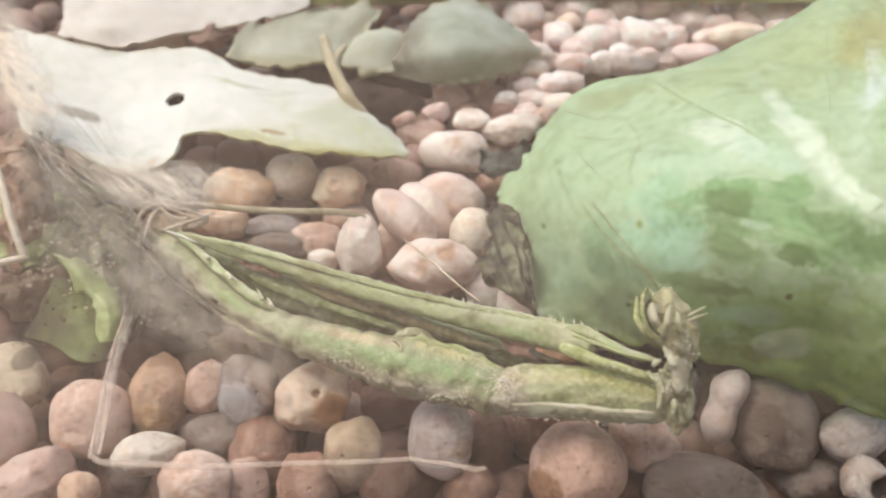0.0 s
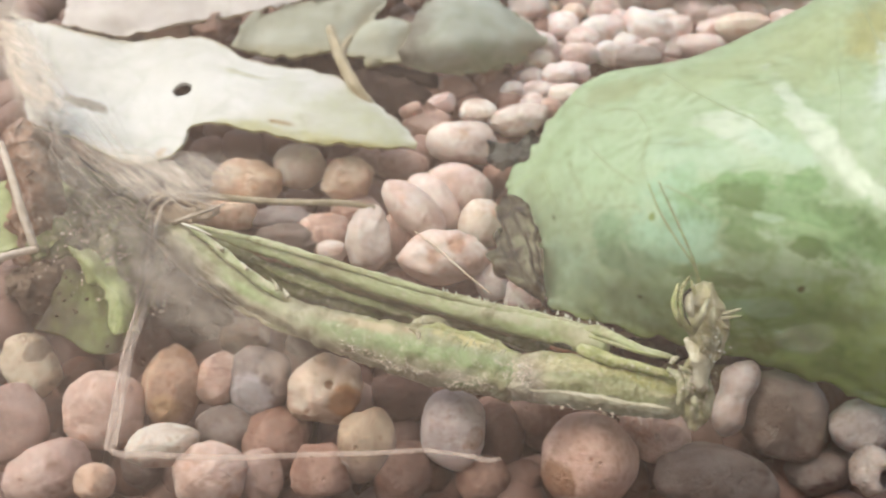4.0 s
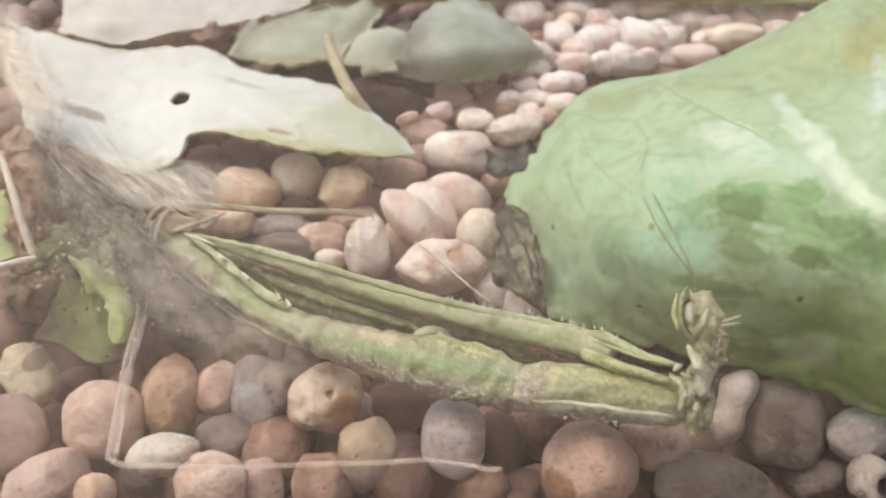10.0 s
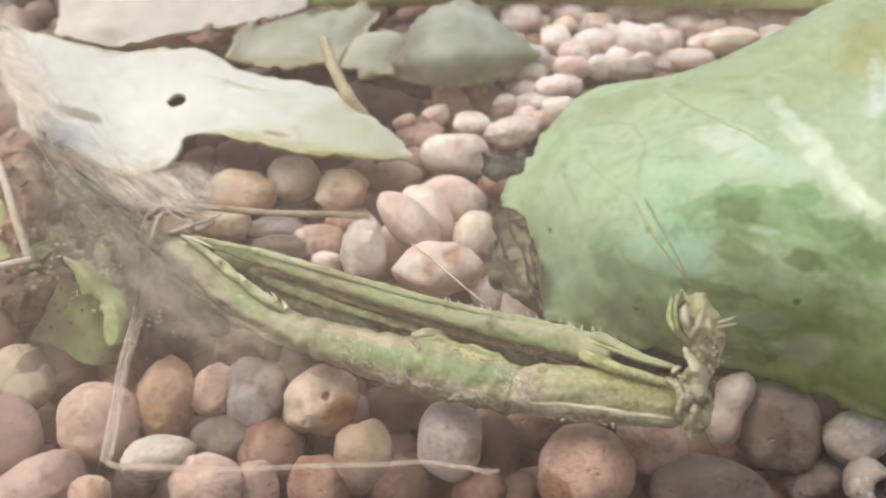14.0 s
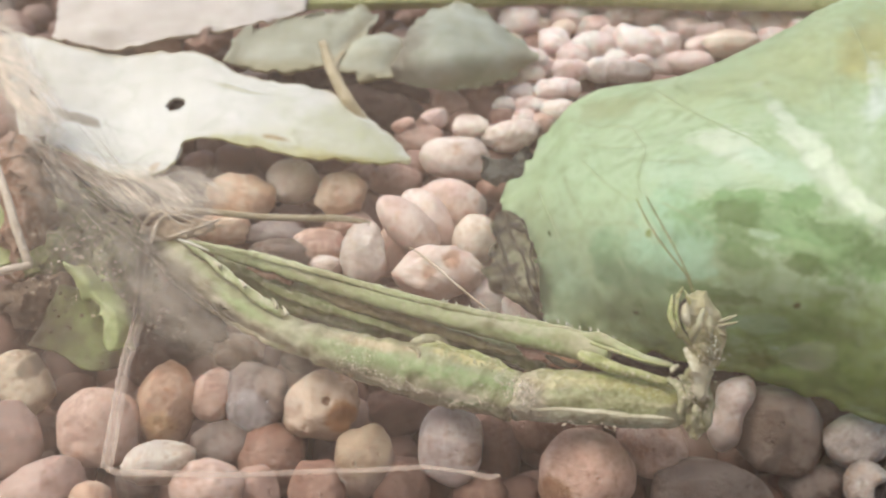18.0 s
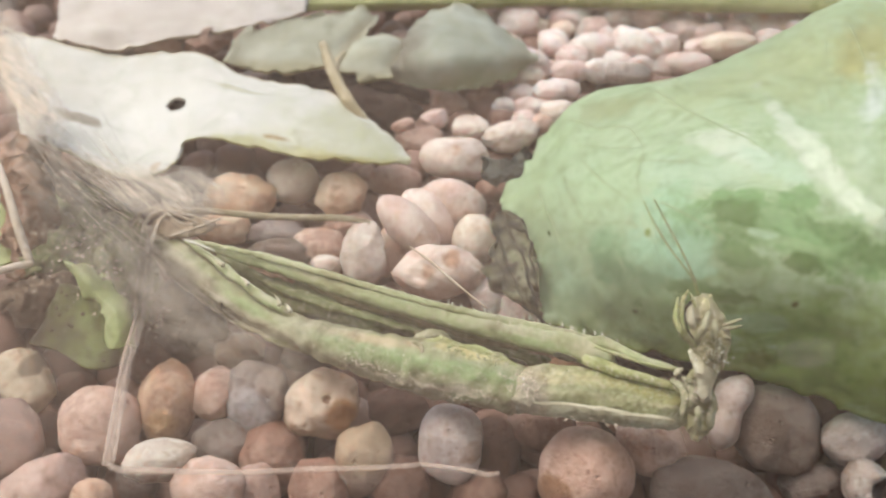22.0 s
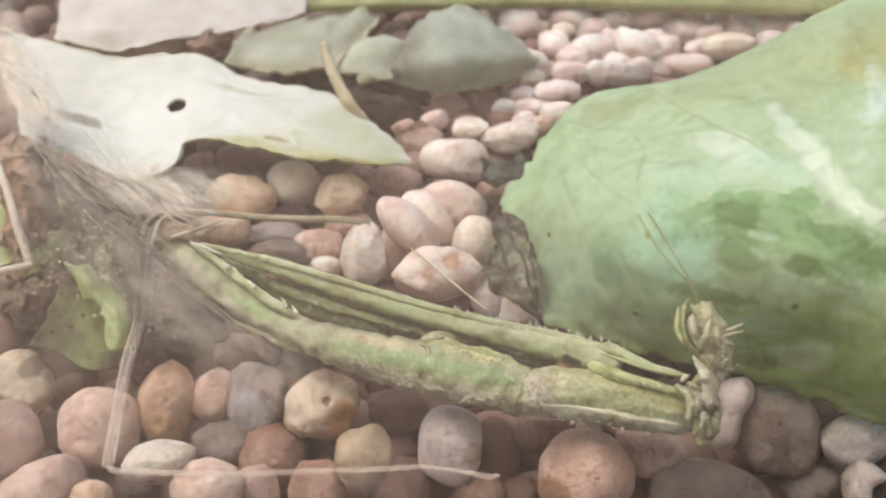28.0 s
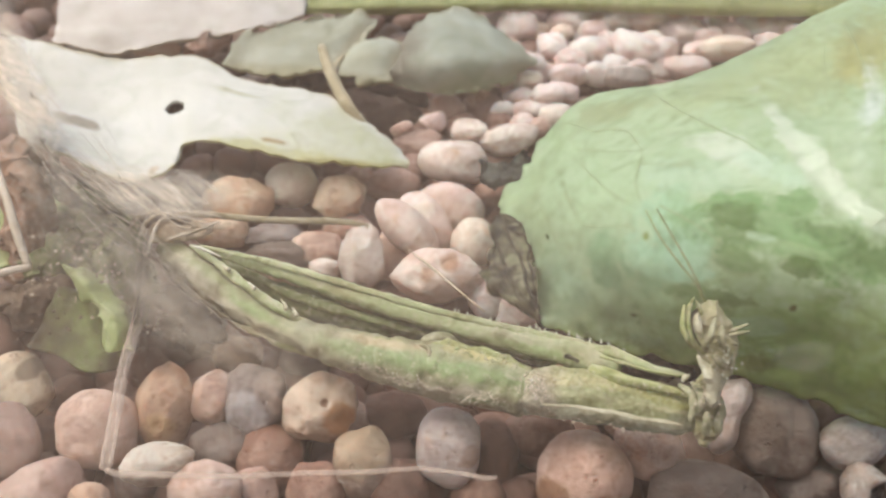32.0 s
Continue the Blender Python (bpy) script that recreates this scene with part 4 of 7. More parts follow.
pebble(-28.0, -25.2, -0.8, 2.71, 3.41, 2.82, -15, BLUSH)
pebble(-23.0, -25.2, -1.4, 3.91, 4.61, 3.92, -10, FACET)
pebble(-14.5, -26.6, -0.5, 4.26, 4.47, 4.02, -0, CAVITY, 1.0, pits=[(0.2,0.22,0.5,0.7),(0.62,-0.3,1.3,1.0),(0.4,0.75,0.9,0.8),(-0.42,-0.5,0.5,0.4)])
pebble(-9.4, -34.2, -1.3, 3.94, 4.20, 3.74, -0, BANDED)
pebble(0.9, -31.9, -1.5, 4.07, 4.60, 3.99, -0, MILKY, 0.15)
pebble(16.2, -35.7, -2.2, 5.62, 5.48, 5.11, -0, PEACHY, 0.3)
pebble(24.7, -32.3, -1.2, 4.05, 3.72, 3.58, -0, PINK)
pebble(31.0, -36.7, -4.0, 7.15, 3.87, 5.03, -4, GREY)
pebble(40.4, -29.9, -1.5, 5.14, 5.69, 4.98, -10, DUN, 0.9)
pebble(48.3, -25.7, -5.0, 2.98, 3.27, 2.88, -0, BROWN)
pebble(48.6, -32.3, 0.0, 4.35, 2.97, 3.37, 22, MIST)
pebble(48.1, -37.7, -1.0, 2.68, 2.68, 2.47, -0, HOLED, 1.0, pits=[(0.45,-0.2,1.2,1.4)])
pebble(43.5, -35.2, -5.0, 3.47, 2.80, 2.88, -0, GREY, 0.8)
pebble(-32.1, -35.5, 0.0, 4.58, 2.45, 3.18, 6, QUARTZ)
pebble(-26.6, -38.4, -1.3, 4.27, 3.69, 3.66, -0, BLUSH)
pebble(-44.7, -38.3, -1.2, 5.47, 3.44, 4.10, 12, PINK)
pebble(-38.3, -40.9, 1.0, 2.28, 2.03, 1.98, -0, PEACH)
pebble(-51.5, -31.2, -1.4, 3.75, 4.56, 3.82, -0, PINK)
pebble(-26.6, -30.2, -4.0, 3.84, 3.22, 3.25, -0, MOUSE)
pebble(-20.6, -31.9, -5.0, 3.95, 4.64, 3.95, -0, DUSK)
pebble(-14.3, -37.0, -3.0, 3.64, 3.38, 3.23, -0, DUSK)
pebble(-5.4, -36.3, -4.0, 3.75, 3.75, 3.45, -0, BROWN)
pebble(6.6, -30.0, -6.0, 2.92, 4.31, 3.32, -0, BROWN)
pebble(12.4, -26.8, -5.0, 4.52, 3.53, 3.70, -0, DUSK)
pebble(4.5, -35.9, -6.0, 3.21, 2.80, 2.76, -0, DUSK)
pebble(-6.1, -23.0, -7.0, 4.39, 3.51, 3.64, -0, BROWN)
pebble(-28.1, -13.2, -6.0, 3.71, 3.01, 3.09, -0, TAN)
pebble(-35.5, -11.2, -6.0, 5.24, 3.68, 4.10, -0, BROWN)
pebble(-18.3, -14.2, -6.0, 3.69, 2.53, 2.86, -0, GREY)
pebble(-21.6, -36.9, -4.0, 3.01, 3.21, 2.86, -0, PINK)
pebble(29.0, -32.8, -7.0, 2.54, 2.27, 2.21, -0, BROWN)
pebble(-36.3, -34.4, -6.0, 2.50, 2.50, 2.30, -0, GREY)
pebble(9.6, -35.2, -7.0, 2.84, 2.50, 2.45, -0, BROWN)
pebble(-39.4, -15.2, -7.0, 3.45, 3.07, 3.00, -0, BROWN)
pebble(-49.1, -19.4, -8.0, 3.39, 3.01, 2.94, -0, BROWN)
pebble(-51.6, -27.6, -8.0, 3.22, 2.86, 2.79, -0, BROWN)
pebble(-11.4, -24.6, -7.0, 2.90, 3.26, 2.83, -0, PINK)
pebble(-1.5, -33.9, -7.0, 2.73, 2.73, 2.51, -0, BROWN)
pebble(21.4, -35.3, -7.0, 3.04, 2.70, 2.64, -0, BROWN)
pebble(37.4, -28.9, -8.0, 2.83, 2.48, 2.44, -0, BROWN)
pebble(-31.7, 14.6, -1.3, 5.64, 3.70, 4.30, -4, BUFF)
pebble(-23.8, 18.3, -1.2, 4.22, 3.59, 3.60, -0, QUARTZ, 0.3)
pebble(-15.7, 15.0, -1.0, 4.06, 3.44, 3.45, -0, BUFF, 0.8, pits=[(-0.2,0.1,0.7,0.8)])
pebble(-5.0, 4.4, 1.5, 3.05, 5.75, 3.9, 44, BEAN, 0.0)
pebble(-2.0, 9.4, -1.4, 3.3, 5.6, 4.0, 40, BEAN, 0.2)
pebble(1.4, 12.7, -1.0, 5.32, 3.92, 4.25, -8, BEAN, 0.2)
pebble(5.0, 4.6, -1.1, 3.50, 3.67, 3.30, -0, CREAM, 0.15)
pebble(-11.2, -0.6, 0.0, 3.14, 4.75, 3.63, -0, WHITE, 1.0)
pebble(-7.8, 4.3, -4.0, 2.79, 4.06, 3.15, -0, BLUSH)
pebble(-0.7, -4.1, 0.0, 6.55, 3.87, 4.80, 6, PITTED, 0.6, pits=[(0.15,0.45,0.7,0.7),(-0.4,-0.1,0.9,0.5)])
pebble(-17.1, 1.5, -4.0, 2.25, 1.83, 1.88, -0, WHITE)
pebble(6.7, -5.1, -3.0, 3.11, 3.11, 2.86, -0, ROSE)
pebble(10.8, -7.0, -4.0, 3.33, 2.70, 2.77, -0, ROSE)
pebble(2.4, 24.7, -1.2, 5.85, 3.73, 4.31, -4, WHITE, 0.4)
pebble(4.9, 32.2, -0.3, 3.26, 2.11, 2.47, -0, WHITE)
pebble(1.2, 43.9, -3.0, 3.59, 2.87, 2.97, -0, PINK)
pebble(11.5, 30.9, -0.9, 4.97, 2.96, 3.65, 8, WHITE, 0.8)
pebble(20.1, 36.7, -0.6, 3.63, 2.55, 2.84, -0, WHITE)
pebble(-25.5, 9.0, -4.0, 5.29, 2.25, 2.93, 3, SLATE)
pebble(-24.5, 6.0, -6.0, 6.03, 2.67, 3.47, -0, MOUSE)
pebble(-33.6, 9.1, -3.0, 4.49, 2.85, 3.38, -0, BUFF)
pebble(-19.4, 7.4, -6.0, 5.38, 3.38, 4.03, -0, BLUSH)
pebble(-41.1, 17.9, -3.0, 3.89, 3.43, 3.37, -0, MIST)
pebble(-46.4, 16.5, -4.0, 4.06, 3.16, 3.32, -0, SLATE)
pebble(-7.9, 23.6, -5.0, 4.51, 2.63, 3.28, -0, PINK)
pebble(-3.9, 33.6, -4.0, 4.61, 2.65, 3.34, -0, PINK)
pebble(16.3, 42.2, -3.0, 3.76, 2.54, 2.90, -0, ROSE)
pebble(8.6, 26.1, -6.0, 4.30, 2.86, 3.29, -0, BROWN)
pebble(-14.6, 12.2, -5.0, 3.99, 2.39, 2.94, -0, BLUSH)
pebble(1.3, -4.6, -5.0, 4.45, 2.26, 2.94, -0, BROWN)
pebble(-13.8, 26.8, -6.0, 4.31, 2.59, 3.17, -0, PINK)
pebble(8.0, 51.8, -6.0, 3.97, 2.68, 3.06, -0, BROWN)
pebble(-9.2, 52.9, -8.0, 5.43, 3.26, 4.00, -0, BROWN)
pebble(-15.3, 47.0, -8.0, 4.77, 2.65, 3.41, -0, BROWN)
pebble(37.9, 61.6, -1.3, 5.82, 3.63, 4.35, -18, ROSE)
pebble(56.4, 61.3, -0.6, 6.24, 2.52, 3.27, -0, CREAM)
pebble(65.1, 71.8, -2.0, 5.52, 3.22, 4.02, -0, ROSE)
pebble(49.2, 69.8, -2.0, 4.56, 3.31, 3.62, -0, ROSE)
pebble(15.6, 71.2, -1.0, 4.23, 3.20, 3.42, -0, ROSE)
pebble(22.1, 64.1, -2.0, 3.67, 3.01, 3.07, -0, ROSE)
pebble(29.1, 60.4, -0.9, 4.15, 3.06, 3.32, -0, ROSE)
pebble(26.0, 72.6, -0.6, 4.24, 2.52, 3.11, -0, ROSE)
pebble(30.4, 70.1, -2.0, 3.65, 2.51, 2.83, -0, ROSE)
pebble(57.1, 75.1, -2.0, 2.56, 3.14, 2.62, -0, ROSE)
pebble(34.7, 53.1, -2.0, 5.10, 2.34, 3.04, -0, MIST)
pebble(47.6, 58.2, -3.0, 4.80, 2.51, 3.26, -0, ROSE)
pebble(23.9, 52.1, -1.0, 3.48, 2.32, 2.67, -0, ROSE)
pebble(29.5, 53.9, -2.0, 3.09, 2.35, 2.50, -0, ROSE)
pebble(19.5, 44.7, -1.0, 3.36, 2.04, 2.49, -0, ROSE)
pebble(15.1, 47.1, -3.0, 3.32, 2.29, 2.58, -0, ROSE)
pebble(42.3, 74.0, -1.0, 4.39, 2.54, 3.19, -0, ROSE)
pebble(74.6, 73.8, -1.0, 3.35, 2.65, 2.76, -0, ROSE)
pebble(19.6, 56.7, -3.0, 3.14, 2.17, 2.44, -0, ROSE)
pebble(35.3, 73.0, -1.0, 3.80, 2.53, 2.91, -0, ROSE)
pebble(42.5, 59.0, -4.0, 3.62, 2.42, 2.78, -0, ROSE)
pebble(11.2, 77.7, -3.0, 3.54, 2.71, 2.88, -0, ROSE)
pebble(-46.6, 66.3, -3.0, 4.29, 3.05, 3.37, -0, BROWN)
pebble(71.5, 78.2, -2.0, 3.54, 2.36, 2.71, -0, ROSE)
pebble(33.9, -29.5, 1.5, 2.47, 4.86, 3.21, -20, MILKY_QUARTZ, 0.2, waist=0.3)
pebble(24.1, 67.6, -0.8, 2.53, 1.86, 2.02, 20, CREAM)
pebble(33.4, 65.2, -1.3, 2.96, 2.01, 2.28, -13, ROSE)
pebble(43.4, 61.7, -1.2, 3.41, 2.31, 2.63, 15, ROSE)
pebble(33.4, 56.8, -1.5, 3.23, 1.99, 2.40, -9, ROSE)
pebble(37.7, 54.2, -0.6, 2.39, 1.70, 1.88, 2, ROSE)
pebble(48.1, 74.9, -1.4, 3.25, 2.21, 2.51, -8, ROSE)
pebble(50.3, 62.8, -1.8, 2.82, 1.94, 2.19, 24, ROSE)
pebble(63.2, 75.7, -0.5, 2.79, 2.32, 2.35, -7, CREAM)
pebble(65.1, 64.8, -1.0, 3.39, 1.89, 2.43, -3, ROSE)
pebble(13.3, 63.7, -1.8, 3.05, 2.44, 2.53, -12, CREAM)
pebble(17.7, 57.0, -1.1, 3.12, 1.83, 2.28, -23, ROSE)
pebble(22.2, 46.6, -1.5, 2.99, 2.16, 2.37, -8, ROSE)
pebble(16.2, 50.0, -1.2, 3.08, 2.09, 2.38, -7, CREAM)
pebble(11.0, 51.6, -1.0, 3.05, 2.05, 2.35, 3, ROSE)
pebble(25.3, 57.3, -1.2, 3.29, 2.32, 2.58, -4, ROSE)
pebble(42.1, 66.5, -2.0, 3.04, 2.42, 2.51, 15, ROSE)
pebble(53.5, 67.8, -1.4, 3.33, 2.03, 2.46, 6, ROSE)
pebble(59.7, 69.5, -1.7, 3.41, 2.39, 2.67, -14, ROSE)
pebble(69.7, 69.9, -0.6, 2.84, 2.21, 2.32, -7, CREAM)
pebble(71.4, 67.8, -0.7, 2.59, 2.47, 2.33, 4, ROSE)
pebble(78.4, 75.1, -1.4, 2.90, 2.50, 2.49, 19, ROSE)
pebble(82.8, 78.3, -1.1, 2.64, 2.12, 2.19, -12, ROSE)
pebble(9.4, 64.1, -0.8, 2.60, 2.44, 2.32, -8, ROSE)
pebble(29.6, 75.8, -0.7, 2.96, 2.03, 2.30, 22, ROSE)
pebble(20.0, 71.4, -2.2, 2.58, 1.84, 2.03, 2, CREAM)
pebble(11.2, 42.3, -2.4, 2.23, 1.67, 1.80, 18, ROSE)
pebble(14.2, 35.5, -0.9, 2.15, 1.81, 1.82, 9, ROSE)
pebble(17.0, 34.1, -1.1, 2.38, 2.09, 2.05, 14, PINK)
pebble(-1.5, 37.4, -2.2, 2.77, 2.03, 2.21, 23, ROSE)
pebble(-6.3, 34.1, -1.2, 2.19, 1.55, 1.72, 3, PINK)
pebble(16.3, -15.4, -4.0, 3.02, 2.11, 2.36, -0, ORANGE)
pebble(-78.7, 44.9, -1.0, 2.6, 4.0, 2.8, 20, GREY)
# Four pale stones added to stand in for haze between the pale leaves.
pebble(-60.9, 59.9, 0.0, 4.6, 2.4, 2.8, 0, MIST)
pebble(-54.2, 59.1, 0.0, 4.8, 2.4, 2.8, 0, CREAM)
pebble(-50.3, 60.9, 0.0, 3.4, 2.4, 2.8, 0, MIST)
pebble(-68.5, 61.6, 0.0, 4.2, 2.2, 2.8, 0, MIST)
pebble(8.7, 18.7, -3.0, 3.45, 2.09, 2.55, -0, DUSK)


# ---- leaves ----
big_leaf = thing("green_leaf", "large curled pale green leaf with blotches and a withered corner", "leaf")
blade, blade_grid, blade_normal = sheet("blade", [
    [(13.8, -16.3, 2.0), (21.9, -21.2, 4.0), (31.3, -25.3, 5.0), (40.3, -28.9, 5.0), (49.2, -33.4, 5.0), (59.8, -38.0, 5.0)],
    [(12.0, -9.7, 4.0), (20.4, -19.4, 10.0), (29.0, -25.0, 13.5), (37.9, -28.8, 14.5), (45.9, -33.1, 15.5), (56.3, -37.0, 16.0)],
    [(10.1, -3.1, 5.0), (18.7, -15.4, 14.5), (27.7, -22.2, 20.3), (36.3, -26.7, 22.8), (45.3, -29.5, 23.0), (57.1, -31.4, 23.0)],
    [(8.3, 6.3, 5.0), (18.0, -7.5, 17.0), (27.2, -14.4, 24.0), (37.1, -18.2, 27.0), (46.1, -21.8, 29.0), (58.8, -23.6, 29.0)],
    [(12.5, 11.7, 6.0), (19.4, 5.8, 15.0), (29.0, -2.1, 23.0), (40.9, -3.8, 27.0), (51.5, -6.0, 30.0), (66.7, -5.9, 30.0)],
    [(16.2, 19.2, 6.0), (22.0, 20.9, 13.0), (33.0, 15.8, 19.0), (47.7, 19.2, 24.0), (57.2, 23.0, 27.0), (85.1, 39.4, 28.0)],
    [(18.6, 23.6, 1.0), (27.0, 34.2, 2.0), (41.2, 35.7, 4.0), (61.4, 45.7, 6.0), (75.4, 54.4, 8.0), (110.0, 72.7, 9.0)],
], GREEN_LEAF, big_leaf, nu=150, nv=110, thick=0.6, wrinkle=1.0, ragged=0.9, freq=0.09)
tagged(blade, "pale green blade with dark green blotches")


def on_blade(u, v, proud=0.15):
    nv, nu = blade_grid.shape[:2]
    x, y = u * (nu - 1.001), v * (nv - 1.001)
    i, j = int(x), int(y)
    fx, fy = x - i, y - j
    w = ((1 - fx) * (1 - fy), fx * (1 - fy), (1 - fx) * fy, fx * fy)
    spots = ((j, i), (j, i + 1), (j + 1, i), (j + 1, i + 1))
    p = sum(k * blade_grid[q] for k, q in zip(w, spots))
    return p + sum(k * blade_normal[q] for k, q in zip(w, spots)) * (0.3 + proud)


def vein(name, stations, r0, r1, proud=0.0):
    uv = spline(stations, 40)
    pts = []
    for k, (u, v) in enumerate(uv):
        u, v = min(max(u, 0.005), 0.995), min(max(v, 0.005), 0.995)
        pts.append((*on_blade(u, v, proud), r0 + (r1 - r0) * k / 39))
    return tube(name, pts, RIB if name == "midrib" else VEIN, big_leaf, sides=8, steps=2, flat=0.3 if name == "midrib" else 0.7)


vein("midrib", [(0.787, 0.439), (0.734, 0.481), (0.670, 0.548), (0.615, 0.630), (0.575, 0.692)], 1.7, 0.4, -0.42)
for stations, r in (
        ([(0.369, 0.776), (0.435, 0.698), (0.494, 0.632), (0.545, 0.586), (0.585, 0.545)], 0.17),
        ([(0.144, 0.763), (0.235, 0.710), (0.304, 0.689), (0.326, 0.654), (0.336, 0.609), (0.323, 0.552), (0.313, 0.511), (0.319, 0.464)], 0.17),
        ([(0.188, 0.664), (0.269, 0.634), (0.335, 0.628), (0.451, 0.608)], 0.12),
        ([(0.195, 0.612), (0.242, 0.524), (0.284, 0.469)], 0.15),
        ([(0.159, 0.718), (0.195, 0.651), (0.208, 0.598)], 0.11),
        ([(0.325, 0.573), (0.393, 0.553), (0.462, 0.529)], 0.12),
        ([(0.090, 0.544), (0.113, 0.448), (0.117, 0.376), (0.116, 0.310)], 0.15),
        ([(0.153, 0.562), (0.171, 0.473), (0.193, 0.414), (0.281, 0.407), (0.301, 0.387)], 0.14),
        ([(0.151, 0.384), (0.193, 0.414)], 0.10),
        ([(0.357, 0.446), (0.419, 0.405), (0.471, 0.365)], 0.12),
        ([(0.606, 0.773), (0.610, 0.738)], 0.10),
        ([(0.735, 0.764), (0.716, 0.735), (0.712, 0.703)], 0.12),
        ([(0.796, 0.789), (0.792, 0.731), (0.788, 0.688)], 0.12),
        ([(0.254, 0.692), (0.244, 0.649)], 0.08),
        ([(0.700, 0.697), (0.697, 0.577), (0.708, 0.520)], 0.10),
        ([(0.126, 0.581), (0.147, 0.475), (0.149, 0.405)], 0.09),
        ([(0.222, 0.477), (0.251, 0.443), (0.288, 0.417)], 0.08),
        ([(0.387, 0.789), (0.508, 0.708), (0.589, 0.649)], 0.09)):
    vein("side_vein", stations, 0.85 * r, 0.5 * r, -0.02)
sheet("withered_corner", [
    [(9.0, -12.0, 3.0), (11.7, -15.6, 3.0), (14.7, -17.5, 2.0)],
    [(6.2, -10.9, 5.0), (8.4, -13.0, 5.5), (12.3, -15.0, 5.0)],
    [(6.7, -5.9, 5.5), (9.0, -8.2, 6.5), (12.3, -10.3, 6.5)],
    [(7.6, 1.8, 6.0), (9.5, 1.2, 7.0), (12.5, -0.0, 7.0)],
], DRY_LEAF, big_leaf, "crumpled dark withered corner", nu=70, nv=80, thick=0.3, wrinkle=1.1, ragged=1.5, seed=7, freq=0.26)
for pts in ([(8.3, -0.3, 8.0, 0.20), (8.9, -5.0, 8.6, 0.26), (10.1, -9.7, 8.8, 0.26), (10.9, -14.3, 8.2, 0.26), (12.1, -17.6, 7.0, 0.20)],
            [(9.1, -1.5, 8.4, 0.20), (10.5, -3.5, 8.8, 0.26), (11.4, -7.1, 9.0, 0.26), (11.5, -11.1, 8.6, 0.20), (11.8, -14.7, 7.6, 0.13)],
            [(7.2, -3.8, 7.6, 0.20), (7.9, -9.0, 8.2, 0.26), (8.9, -13.1, 8.0, 0.26), (10.2, -16.1, 7.0, 0.13)],
            [(7.8, -2.6, 8.0, 0.13), (9.5, -4.7, 8.8, 0.20), (11.1, -5.5, 9.0, 0.13)],
            [(6.7, -8.1, 7.4, 0.13), (7.5, -12.3, 7.8, 0.20), (8.5, -15.0, 7.4, 0.13)]):
    tube("fold", [(*p[:3], 0.75 * p[3]) for p in pts], DRY_FOLD, big_leaf, "dark dried fold", sides=10, flat=0.4, lumpy=0.55)

pale_leaf = thing("pale_leaf", "bleached whitish leaf with a round hole, lying on gravel", "leaf")
sheet("blade", [
    [(-62.8, 15.5, 9.0), (-56.0, 13.1, 8.0), (-49.3, 10.1, 6.5), (-43.7, 9.9, 6.2), (-39.6, 12.2, 6.6), (-38.4, 17.2, 7.4), (-29.5, 16.3, 7.0), (-19.2, 14.3, 6.0), (-10.8, 15.1, 4.5), (-5.6, 17.4, 3.0)],
    [(-69.7, 30.7, 9.0), (-59.9, 25.7, 8.0), (-49.0, 22.5, 7.0), (-42.6, 21.8, 7.5), (-39.6, 22.6, 8.0), (-37.5, 23.5, 8.5), (-29.3, 21.9, 8.5), (-18.8, 20.3, 7.0), (-10.9, 19.5, 5.0), (-5.1, 17.9, 3.5)],
    [(-76.1, 46.2, 11.0), (-63.9, 39.6, 11.0), (-54.3, 38.1, 10.0), (-46.8, 38.5, 10.0), (-42.1, 38.6, 10.0), (-38.0, 36.7, 10.0), (-31.9, 33.1, 9.0), (-22.3, 32.5, 7.5), (-13.4, 29.3, 5.0), (-5.6, 20.5, 3.0)],
], PALE_LEAF, pale_leaf, nu=170, nv=80, thick=0.45, wrinkle=0.7, ragged=0.5, freq=0.07, holes=[(-42.1, 25.7, 8.4, 1.55)], seed=3)

pale_leaf_behind = thing("pale_leaf", "second bleached whitish leaf resting behind on gravel", "leaf")
sheet("blade", [
    [(-71.4, 53.3, 5.0), (-58.9, 50.2, 4.0), (-47.1, 53.5, 5.0), (-35.4, 57.8, 5.0), (-26.3, 65.2, 4.0)],
    [(-71.2, 57.7, 7.0), (-58.7, 56.0, 7.0), (-48.2, 60.1, 7.0), (-37.2, 63.5, 6.5), (-26.5, 67.5, 4.5)],
    [(-74.4, 71.0, 8.5), (-62.0, 70.1, 9.0), (-49.9, 70.2, 9.0), (-38.4, 72.2, 7.5), (-27.0, 72.6, 5.0)],
], BLUSH_LEAF, pale_leaf_behind, nu=70, nv=40, wrinkle=0.7, freq=0.08, seed=11)

